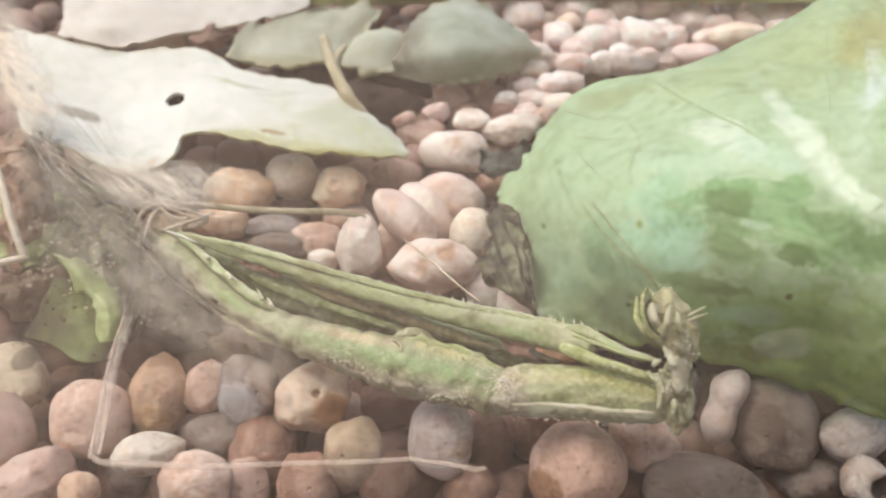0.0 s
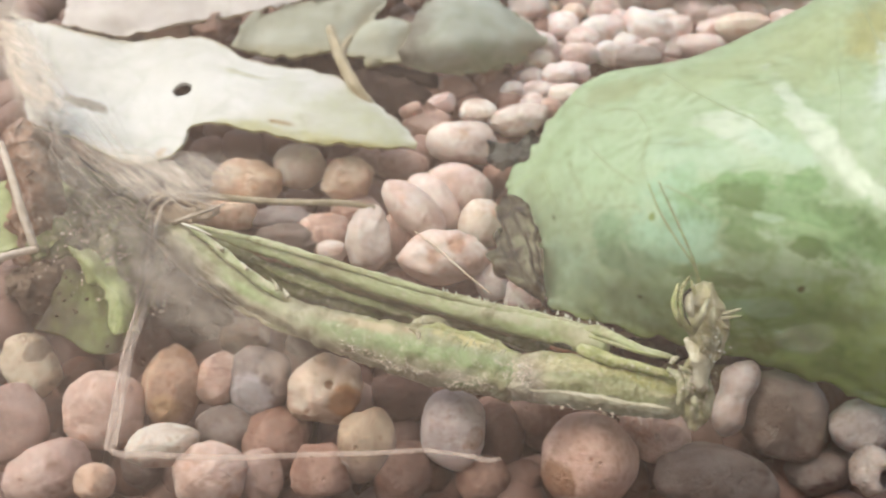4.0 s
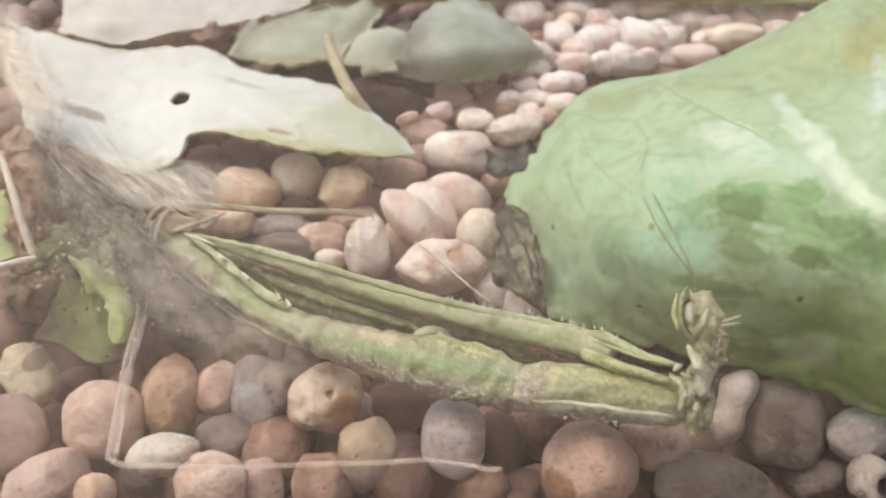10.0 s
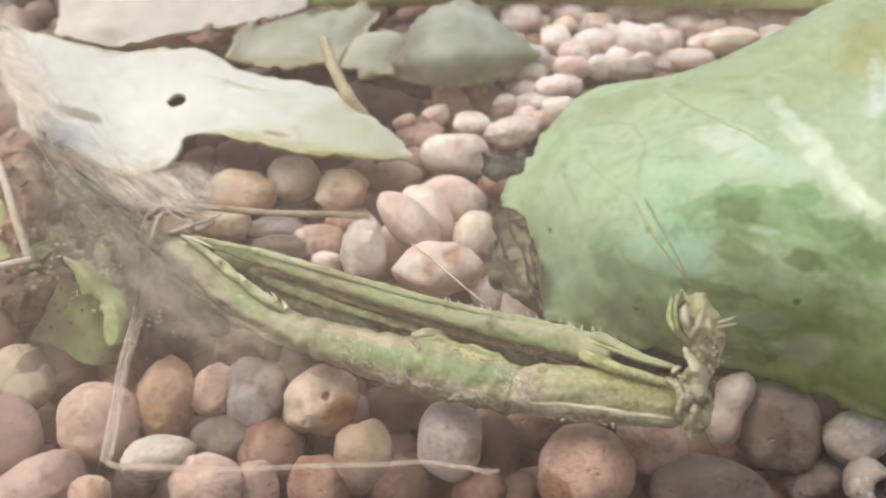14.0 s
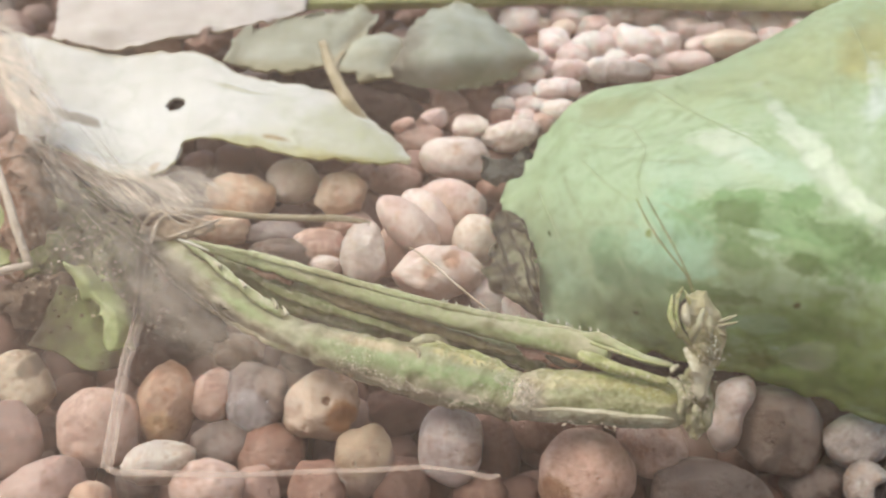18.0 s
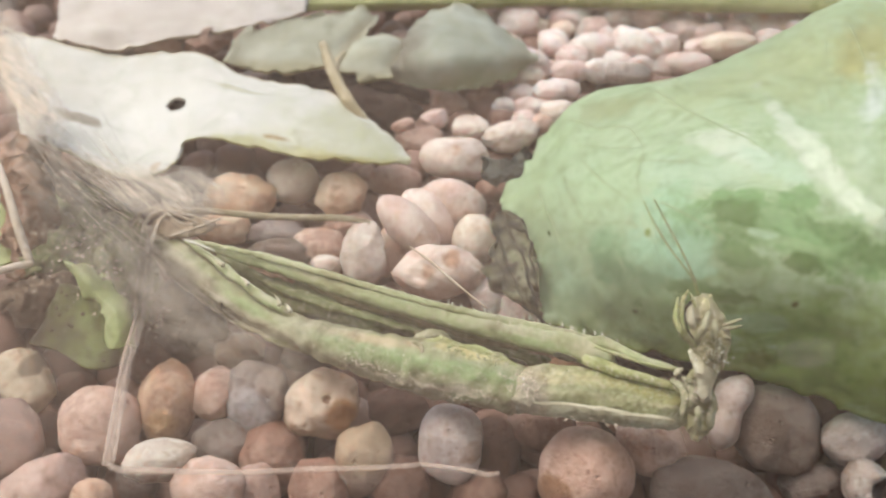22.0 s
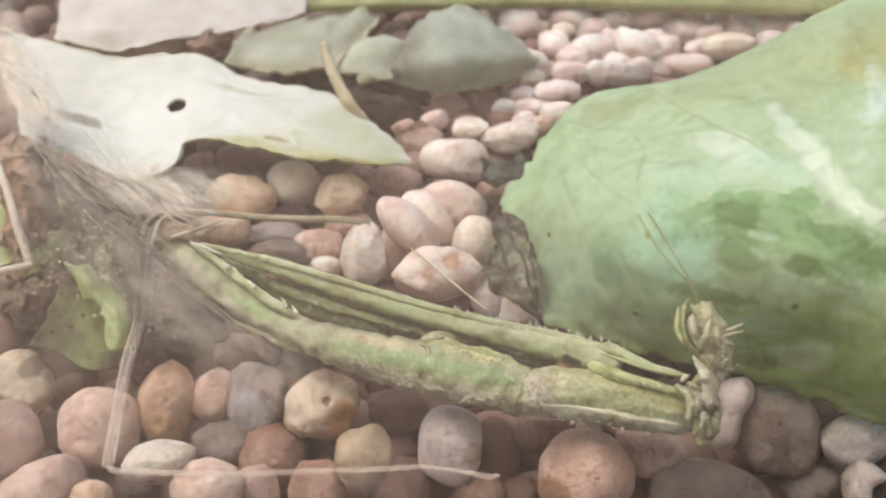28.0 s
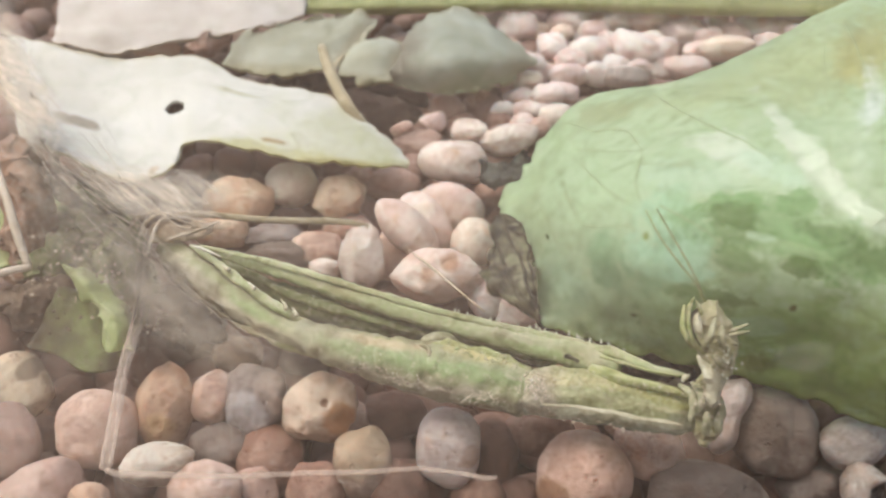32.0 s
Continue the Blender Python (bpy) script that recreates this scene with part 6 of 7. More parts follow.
tube("folded_leg", [(24.2, -33.8, 11.9, 0.24), (24.7, -35.7, 12.5, 0.47), (24.8, -37.2, 12.3, 0.53), (24.4, -38.0, 11.5, 0.29)], DUSTY, chest, "small folded front leg piece", sides=14, lumpy=0.45)
tube("folded_leg", [(25.2, -34.3, 12.9, 0.24), (25.3, -35.9, 13.5, 0.41), (25.5, -36.9, 12.9, 0.41), (25.1, -37.6, 11.9, 0.23)], DUSTY, chest, "small folded front leg piece", sides=14, lumpy=0.45)
tube("folded_leg", [(27.7, -35.7, 12.5, 0.30), (28.0, -36.6, 11.3, 0.47), (27.8, -37.5, 9.9, 0.42), (27.7, -37.7, 8.3, 0.24)], DUSTY, chest, "small folded front leg piece", sides=14, lumpy=0.45)
tube("folded_leg", [(25.6, -38.4, 13.5, 0.23), (25.8, -39.0, 12.5, 0.40), (25.8, -39.2, 10.9, 0.35)], DUSTY, chest, "small folded front leg piece", sides=14, lumpy=0.45)
tube("folded_leg", [(24.6, -35.8, 13.9, 0.18), (24.9, -36.0, 14.5, 0.23), (25.4, -36.0, 14.3, 0.17)], DUSTY, chest, "small folded front leg piece", sides=14, lumpy=0.45)
chest_parts = [chest]
head = tube("head", [(26.9, -35.4, 15.4, 0.93), (27.1, -34.9, 16.5, 1.62), (26.9, -34.2, 17.9, 1.84), (26.5, -33.3, 19.5, 1.78), (26.0, -32.6, 20.9, 1.54), (25.8, -31.8, 21.7, 1.09), (25.8, -31.3, 22.1, 0.46)], HEAD_SKIN, insect, "raised olive head", sides=34, steps=14, lumpy=0.55, ribs=(3, 0.05))
tube("face", [(24.3, -32.9, 22.3, 0.17), (23.8, -34.1, 22.5, 0.45), (23.8, -34.9, 22.1, 0.50), (24.1, -35.4, 21.5, 0.28)], PALE_SKIN, head, "pale face", sides=14, lumpy=0.15)
# Dark strip that draws the shaded gap between face and feelers.
tube("mouth", [(24.1, -32.8, 22.5, 0.23), (23.4, -33.7, 22.5, 0.22), (23.2, -34.7, 22.1, 0.22), (23.3, -35.5, 21.5, 0.22), (24.0, -35.8, 20.5, 0.28)], DRY_FOLD, head, "dark strip for the shaded gap between face and feelers", sides=10, lumpy=0.1)
tube("palp", [(23.9, -31.9, 23.4, 0.14), (23.2, -33.1, 23.3, 0.25), (22.7, -34.6, 23.1, 0.28), (22.7, -35.7, 22.5, 0.27), (23.2, -36.3, 21.5, 0.33), (24.4, -36.2, 19.9, 0.34)], YELLOW_SKIN, head, "pale mouth feeler", sides=10, lumpy=0.08)
tube("palp", [(22.6, -33.2, 23.7, 0.14), (22.2, -34.5, 23.5, 0.25), (22.0, -35.6, 23.1, 0.27), (22.3, -36.5, 22.5, 0.27), (23.0, -36.7, 21.5, 0.27)], YELLOW_SKIN, head, "pale mouth feeler", sides=10, lumpy=0.08)
tube("palp", [(24.2, -31.8, 22.9, 0.11), (24.2, -33.1, 23.1, 0.20), (24.4, -33.5, 22.7, 0.17)], YELLOW_SKIN, head, "pale mouth feeler", sides=10, lumpy=0.08)
tube("crest", [(25.5, -34.3, 22.9, 0.17), (24.8, -35.8, 22.9, 0.33), (24.6, -36.4, 21.9, 0.38), (24.6, -36.4, 20.5, 0.22)], DUSTY, head, "knobbly crest", sides=12, lumpy=0.3)
tube("crest", [(26.0, -35.1, 22.5, 0.17), (26.0, -36.0, 21.9, 0.33), (26.0, -36.4, 20.7, 0.28)], DUSTY, head, "knobbly crest", sides=12, lumpy=0.3)
tube("crest", [(26.7, -35.8, 20.5, 0.22), (26.9, -36.4, 19.3, 0.45), (27.0, -36.5, 17.9, 0.28)], DUSTY, head, "knobbly crest", sides=12, lumpy=0.3)
tube("crest", [(25.1, -37.0, 20.3, 0.22), (26.0, -37.0, 19.5, 0.45), (26.9, -36.7, 18.5, 0.22)], DUSTY, head, "knobbly crest", sides=12, lumpy=0.3)
tube("claw", [(27.1, -33.9, 20.3, 0.23), (28.1, -33.8, 20.7, 0.23), (29.4, -33.5, 21.1, 0.10)], DUSTY, head, sides=8)
tube("claw", [(27.2, -34.2, 20.1, 0.23), (28.3, -34.2, 20.5, 0.20), (29.4, -34.1, 20.7, 0.09)], DUSTY, head, sides=8)
tube("claw", [(27.3, -34.9, 19.9, 0.17), (28.0, -35.1, 19.9, 0.17), (28.3, -35.3, 19.7, 0.08)], DUSTY, head, sides=8)
tube("antenna", [(25.1, -31.5, 22.5, 0.15), (24.0, -31.5, 24.9, 0.11), (21.6, -31.1, 27.9, 0.10), (19.9, -29.7, 29.9, 0.09), (18.6, -28.2, 31.9, 0.08)], ANTENNA, head, sides=6)
tube("antenna", [(25.2, -31.5, 22.5, 0.15), (24.0, -31.9, 25.4, 0.11), (22.6, -31.5, 27.9, 0.10), (20.6, -30.0, 30.9, 0.09), (19.3, -29.2, 32.9, 0.08)], ANTENNA, head, sides=6)
head_parts = [head]
tagged(grit("grit", [(-11.5, -29.4, 10.7), (-5.7, -32.2, 10.9), (0.4, -34.2, 10.5), (4.7, -34.7, 10.1)], 0.50, 260, 0.14, BONE, abdomen, 3, "pale dust grains on the rim"), kind="stuff")
tagged(grit("grit", [(-10.2, -30.5, 10.8), (-5.1, -32.8, 10.9), (0.4, -34.0, 10.5)], 0.35, 60, 0.16, CLOD, abdomen, 13, "dark crumbs on the rim"), kind="stuff")
tagged(grit("grit", [(-18.5, -24.4, 10.7), (-9.0, -28.1, 11.9), (-1.4, -31.4, 11.9), (5.8, -34.5, 11.9), (8.1, -36.3, 12.3)], 0.90, 150, 0.12, BONE, abdomen, 4, "pale dust grains on the abdomen"), kind="stuff")
tagged(grit("grit", [(7.3, -34.1, 12.5), (8.7, -35.3, 12.9), (8.3, -36.9, 12.5)], 0.90, 150, 0.17, BONE, joint, 21, "pale dust grains on the joint"), kind="stuff")
tagged(grit("grit", [(10.8, -35.9, 8.4), (15.5, -36.6, 8.4), (20.2, -37.6, 8.4), (24.5, -37.3, 8.4)], 0.30, 60, 0.15, BONE, thorax, 5, "pale dust grains under the thorax"), kind="stuff")
tagged(grit("grit", [(10.8, -32.7, 11.5), (15.5, -33.8, 11.9), (20.1, -35.2, 11.9), (23.6, -36.0, 11.5)], 0.70, 220, 0.13, STRIPE, thorax, 17, "pale granules on the back"), kind="stuff")
tagged(grit("grit", [(-0.2, -29.8, 12.7), (2.9, -30.9, 12.7), (6.5, -32.3, 12.5)], 0.45, 130, 0.16, STRIPE, abdomen, 18, "pale granules on the ridge"), kind="stuff")
tagged(grit("grit", [(-12.2, -19.7, 12.5), (-1.5, -23.6, 12.7), (7.4, -26.2, 12.7), (15.9, -29.1, 12.7)], 0.50, 140, 0.12, BONE, foreleg, 6, "pale dust grains on the leg"), kind="stuff")
tagged(grit("grit", [(26.2, -37.6, 17.9), (26.3, -37.4, 18.9), (26.5, -37.1, 19.9), (26.5, -36.4, 20.7), (25.7, -37.4, 18.9)], 0.55, 60, 0.15, PEARL, head, 9, "pale dust grains on the head"), kind="stuff")
tagged(grit("grit", [(25.8, -35.4, 14.9), (26.3, -36.9, 14.9), (25.1, -36.8, 13.9), (25.8, -38.2, 12.9)], 0.80, 120, 0.16, BONE, chest, 10, "pale dust grains on the neck"), kind="stuff")

for pts in ([(-41.3, -5.5, 9.5, 0.22), (-40.2, -4.0, 10.5, 0.37), (-38.0, -3.7, 11.0, 0.37), (-35.4, -4.0, 10.5, 0.30), (-32.4, -4.9, 9.5, 0.15)],
            [(-39.4, -6.6, 9.5, 0.30), (-38.7, -5.0, 10.5, 0.45), (-36.8, -3.9, 11.0, 0.30), (-33.9, -4.0, 10.5, 0.22), (-31.0, -4.8, 10.0, 0.15)],
            [(-40.8, -3.4, 10.0, 0.23), (-38.0, -2.4, 10.5, 0.30), (-34.4, -2.2, 10.0, 0.23), (-29.6, -2.0, 9.0, 0.15)],
            [(-37.8, -10.0, 9.0, 0.29), (-37.5, -7.2, 10.0, 0.37), (-37.0, -5.0, 10.5, 0.30), (-36.1, -4.1, 10.6, 0.22)],
            [(-35.5, -7.4, 9.5, 0.29), (-33.4, -6.9, 10.0, 0.37), (-31.2, -5.7, 10.0, 0.30), (-29.5, -3.5, 9.5, 0.15)],
            [(-36.5, -4.6, 11.4, 0.15), (-34.4, -6.4, 11.2, 0.18), (-32.1, -7.0, 10.8, 0.12)]):
    tube("tail_fibre", [(*p[:3], 0.75 * p[3]) for p in pts], BONE, insect, "pale straw-like tail fibre", sides=8, lumpy=0.1)
husk = tube("tail_husk", [(-39.1, -5.1, 8.5, 0.75), (-37.3, -5.3, 9.0, 1.27), (-34.6, -5.2, 9.0, 1.05), (-32.5, -5.0, 9.0, 0.97), (-31.1, -3.6, 8.6, 0.45)], STRAW, insect, "peach-coloured shrivelled tail husk", sides=18, flat=0.5, lumpy=0.6)
tube("hind_leg", [(-37.3, -0.4, 8.5, 0.46), (-31.2, -0.5, 8.0, 0.46), (-25.2, -0.2, 7.0, 0.47), (-19.2, 0.7, 6.0, 0.47), (-14.6, 1.8, 5.0, 0.48), (-10.4, 2.5, 3.6, 0.32)], DULL_STRAW, insect, "thin olive-brown hind leg", sides=10, flat=0.6)
tube("hind_shin", [(-4.5, -3.6, 4.5, 0.12), (-1.8, -7.0, 5.0, 0.15), (1.2, -11.8, 6.0, 0.15), (3.7, -14.9, 6.0, 0.13), (5.6, -16.5, 5.5, 0.10)], STRAW, insect, "hair-thin pale hind shin", sides=8)
tube("hind_leg", [(-38.6, -4.9, 9.0, 0.37), (-37.8, -11.3, 9.2, 0.72), (-36.6, -18.2, 9.0, 0.82), (-36.2, -24.2, 8.4, 0.73), (-36.2, -28.2, 8.0, 0.65), (-35.9, -32.6, 7.4, 0.69), (-35.7, -36.7, 6.8, 0.73), (-35.4, -40.1, 6.2, 0.66)], HUSK, insect, "pale half-clear dry hind leg", sides=14, flat=0.5)
tube("leg_edge", [(-38.4, -6.7, 10.0, 0.15), (-36.6, -18.8, 9.6, 0.14), (-36.7, -27.7, 8.4, 0.19), (-36.2, -33.7, 7.8, 0.19), (-35.9, -39.0, 6.8, 0.20), (-35.8, -40.5, 6.4, 0.24)], FAINT, insect, "pale edge of the dry leg", sides=8)
tube("leg_edge", [(-36.1, -26.8, 8.4, 0.13), (-35.8, -32.1, 7.8, 0.14), (-35.0, -37.0, 7.2, 0.15), (-34.9, -40.0, 6.6, 0.18)], FAINT, insect, sides=8)
tube("hind_foot", [(-36.1, -40.0, 6.0, 0.30), (-34.3, -40.9, 6.0, 0.36), (-32.3, -40.8, 5.8, 0.36), (-27.0, -40.9, 5.6, 0.33), (-21.1, -40.8, 5.4, 0.30), (-14.6, -40.3, 5.2, 0.30), (-8.0, -40.1, 5.2, 0.28), (-2.3, -39.7, 5.2, 0.27), (-1.1, -39.8, 5.2, 0.24)], FAINT, insect, "pale thread-like hind foot", sides=10)
tube("hind_foot", [(-1.1, -39.8, 5.2, 0.24), (1.0, -40.1, 5.2, 0.22), (3.1, -40.5, 5.2, 0.26), (4.8, -40.8, 5.0, 0.30), (6.0, -40.4, 4.8, 0.18)], FAINT, insect, sides=8)


# ---- soil clumps, bark and silk over the debris ----
def clump(name, label, pts, material, lumpy, seed, category):
    return tagged(tube(name, pts, material, None, label, sides=30, steps=10, lumpy=lumpy, seed=seed), label, category)


# Soil with the shade of the hollows under the leaves put into its colour.
SHADED_SOIL = skin("shaded_soil", [(0.3, (0.012, 0.007, 0.005)), (0.5, (0.03, 0.016, 0.012)), (0.72, (0.055, 0.032, 0.024))], (0.08, 0.05, 0.04), 0.85, along=(420, 420, 420), tint=0.0)
MOSS = skin("mossy_clod", [(0.3, (0.04, 0.055, 0.018)), (0.5, (0.17, 0.20, 0.085)), (0.72, (0.38, 0.40, 0.23))], (0.42, 0.37, 0.28), 0.9, along=(420, 420, 420))
clump("soil_clump", "dark crumbly clump of soil beside the twig", [(-58.5, -9.3, 0.0, 1.53), (-54.4, -11.4, 1.0, 2.86), (-51.5, -8.7, 1.0, 2.75), (-50.1, -5.9, 1.0, 1.17)], CLOD, 1.6, 3, "soil")
clump("soil_clump", "mossy dark green clump of frass and soil", [(-55.5, 10.3, 2.0, 2.12), (-50.2, 3.8, 2.0, 4.25), (-46.1, -3.0, 1.5, 4.89), (-42.4, -9.3, 0.0, 3.68), (-41.2, -12.6, -2.0, 1.52)], MOSS, 1.8, 8, "soil")
clump("soil_clump", "mossy green clump of frass beside the small leaf", [(-54.7, -8.1, 4.0, 1.60), (-51.6, -3.5, 4.0, 3.00), (-48.4, -0.5, 4.5, 3.60), (-43.9, -4.6, 4.0, 3.60), (-41.9, -10.2, 3.0, 3.20), (-40.5, -14.5, 1.0, 2.00)], MOSS, 1.9, 9, "soil")
clump("soil_clump", "dark crumbly soil clump under the abdomen", [(-40.8, -5.0, -2.0, 1.59), (-36.5, -9.9, -2.0, 3.55), (-33.3, -11.6, -3.0, 3.38), (-30.2, -12.8, -4.0, 1.53)], CLOD, 1.5, 13, "soil")
# Added below the leaf's hole so that the hole looks dark.
clump("soil_clump", "near-black soil clump added to darken the hole of the pale leaf", [(-49.3, 36.4, 0.0, 1.37), (-46.6, 37.8, 0.5, 2.75), (-43.4, 41.0, 0.0, 1.40)], SHADED_SOIL, 0.8, 27, "soil")
clump("soil_clump", "dark reddish soil hollow between leaf and pebbles", [(-18.3, 48.8, -3.0, 1.47), (-13.7, 42.4, -2.0, 3.04), (-8.5, 38.8, -2.0, 3.39), (-3.5, 39.5, -3.0, 1.81)], SHADED_SOIL, 0.9, 31, "soil")
clump("soil_clump", "dark soil under the dried leaves", [(-31.7, 48.9, -1.0, 1.04), (-25.5, 49.4, -1.0, 1.87), (-17.0, 47.5, -1.0, 1.86), (-9.7, 45.6, -1.0, 1.43), (-2.6, 44.4, -2.0, 1.02)], SHADED_SOIL, 0.9, 35, "soil")
# Added to paint in the shadow beneath the green leaf's edge.
clump("soil_clump", "near-black soil clump that paints the shade under the green leaf", [(20.3, -19.2, -3.0, 1.03), (23.9, -18.9, -2.5, 1.61), (28.3, -18.8, -2.5, 1.61), (32.7, -19.3, -3.0, 1.02)], SHADED_SOIL, 1.0, 41, "soil")
clump("bark_flake", "curled dark bark flake on the gravel", [(-55.0, 4.3, 10.0, 0.94), (-52.3, 2.7, 9.5, 1.25), (-50.1, 0.9, 8.5, 0.78)], CLOD, 0.6, 17, "bark")
clump("bark_chip", "reddish-brown bark chip between pale leaves", [(-47.3, 55.5, 2.0, 1.27), (-44.6, 54.6, 3.0, 2.31), (-42.4, 56.7, 3.0, 2.12), (-40.8, 60.8, 2.0, 1.08)], RUST, 1.0, 21, "bark")
clump("bark_chip", "rusty bark chip among pink pebbles", [(5.2, 43.9, -2.0, 0.82), (6.5, 45.4, -1.5, 1.23), (8.0, 48.1, -1.5, 1.24), (9.2, 52.5, -2.0, 0.64)], RUST, 0.8, 23, "bark")
frag = thing("leaf_fragment", "ragged blackish leaf fragment between pebbles", "leaf")
sheet("blade", [
    [(4.8, 12.3, 4.2), (7.2, 10.2, 4.6), (9.9, 10.2, 4.8), (12.6, 13.0, 4.6)],
    [(6.1, 12.7, 5.4), (8.3, 11.6, 5.8), (10.4, 11.9, 6.0), (12.9, 14.2, 5.6)],
    [(7.0, 16.1, 5.4), (9.0, 14.2, 6.0), (11.0, 15.0, 6.2), (13.7, 17.8, 5.6)],
], DRY_BLACK, frag, nu=60, nv=40, thick=0.2, wrinkle=0.9, ragged=2.2, freq=0.45, seed=95)

web = thing("silk_web", "torn greyish dusty silk web over twig and leaf debris", "web")
sheet("film", [
    [(-56.6, 8.3, 16.0), (-48.7, 2.6, 13.0), (-39.6, -4.5, 11.0), (-32.5, -11.2, 10.0), (-23.6, -20.1, 7.0)],
    [(-53.6, -4.0, 17.0), (-46.6, -8.2, 14.0), (-39.6, -12.4, 12.0), (-33.5, -19.3, 10.0), (-28.7, -22.9, 6.0)],
    [(-55.9, -13.0, 17.0), (-48.1, -18.7, 14.0), (-42.2, -22.3, 12.0), (-35.5, -25.7, 9.0), (-31.6, -29.1, 5.0)],
], FILM, web, nu=60, nv=40, thick=0.05, wrinkle=0.8, ragged=2.0, seed=70)
sheet("film", [
    [(-68.4, 34.5, 18.0), (-60.0, 19.3, 17.0), (-52.0, 6.3, 16.0), (-45.4, 0.0, 14.0), (-40.4, -3.4, 12.0)],
    [(-68.1, 27.3, 19.0), (-60.0, 13.1, 18.0), (-53.0, 0.9, 17.0), (-47.0, -6.1, 15.0), (-42.2, -8.0, 12.0)],
    [(-68.1, 20.6, 19.0), (-59.7, 4.7, 18.0), (-53.9, -5.2, 17.0), (-48.1, -11.6, 15.0), (-43.5, -13.4, 12.0)],
], FILM, web, nu=60, nv=40, thick=0.05, wrinkle=0.8, ragged=2.0, seed=75)
sheet("film", [
    [(-40.3, -6.9, 12.0), (-33.9, -13.3, 11.0), (-26.0, -20.2, 9.0), (-17.4, -24.7, 8.0), (-8.8, -27.2, 6.0)],
    [(-40.6, -11.3, 12.0), (-34.2, -18.4, 11.0), (-26.8, -23.8, 8.0), (-18.7, -26.4, 6.0), (-11.9, -29.8, 5.0)],
    [(-41.1, -15.4, 11.0), (-35.7, -22.1, 9.0), (-29.3, -26.5, 6.0), (-22.6, -29.0, 4.0), (-15.8, -31.5, 3.0)],
], FILM, web, nu=60, nv=40, thick=0.05, wrinkle=0.8, ragged=2.0, seed=79)


sheet("film", [
    [(-58.5, 11.3, 13.0), (-48.7, 7.3, 12.0), (-40.2, 7.4, 11.0), (-33.8, 9.4, 9.0), (-26.9, 10.8, 7.0)],
    [(-49.9, 0.0, 14.0), (-43.7, -1.3, 13.0), (-37.9, -1.6, 12.0), (-33.4, 0.3, 10.0), (-28.7, 2.9, 8.0)],
    [(-42.3, -8.4, 14.0), (-39.1, -7.9, 13.0), (-35.9, -6.9, 12.0), (-32.6, -6.1, 11.0), (-29.7, -4.0, 9.0)],
], THICK_FILM, web, "pale silk sheet drawn towards the tail", nu=60, nv=40, thick=0.05, wrinkle=0.6, ragged=1.5, seed=83)
tagged(grit("dust", [(-53.1, -16.4, 9.0), (-48.4, -11.5, 14.0), (-45.1, -3.6, 14.0), (-39.3, -13.4, 12.0), (-40.9, -20.2, 9.0), (-33.2, -20.1, 7.0), (-45.6, -16.5, 11.0), (-52.1, -4.0, 17.0)], 5.0, 220, 0.14, BONE, web, 14, "pale dust grains caught in the silk"), kind="stuff")
tagged(grit("dust", [(-52.0, -14.0, 6.5), (-49.0, -6.0, 9.0), (-44.0, -8.5, 8.5), (-41.5, -14.5, 6.0), (-36.5, -17.0, 4.0)], 2.6, 110, 0.42, BONE, web, 25, "pale crumbs caught in the silk"), kind="stuff")
tagged(grit("dust", [(-52.4, -16.4, 7.0), (-47.5, -15.3, 8.0), (-45.0, -6.8, 8.0), (-40.8, -12.2, 7.0), (-38.0, -17.3, 4.0), (-32.9, -16.4, 2.0)], 4.0, 260, 0.32, CLOD, web, 15, "dark crumbs caught in the silk"), kind="stuff")


def strands(a, b, n, spread_a, spread_b, r, seed, sag=1.0):
    """A bundle of fine threads from a to b."""
    rng = random.Random(seed)
    verts, faces = [], []
    for k in range(n):
        p = Vector(a) + Vector([rng.gauss(0, spread_a) * w for w in (1, 1, 0.3)])
        q = Vector(b) + Vector([rng.gauss(0, spread_b) * w for w in (1, 1, 0.3)])
        cut0, cut1 = rng.uniform(0, 0.3), rng.uniform(0.6, 1.0)
        mid = (p + q) / 2 + Vector((rng.gauss(0, sag), rng.gauss(0, sag), rng.uniform(-sag, sag * 0.5)))
        rr = r * rng.uniform(0.4, 1.0)
        base = len(verts)
        for i in range(9):
            t = cut0 + (cut1 - cut0) * i / 8
            c = p * (1 - t) ** 2 + mid * 2 * t * (1 - t) + q * t * t
            for s in range(4):
                ang = s * math.pi / 2
                verts.append(tuple(c + Vector((0.3, math.cos(ang), math.sin(ang))) * rr))
        for i in range(8):
            for s in range(4):
                o = base + i * 4
                faces.append((o + s, o + (s + 1) % 4, o + 4 + (s + 1) % 4, o + 4 + s))
    tagged(solid("threads", verts, faces, SILK, web, "fine pale silk threads"), kind="stuff")


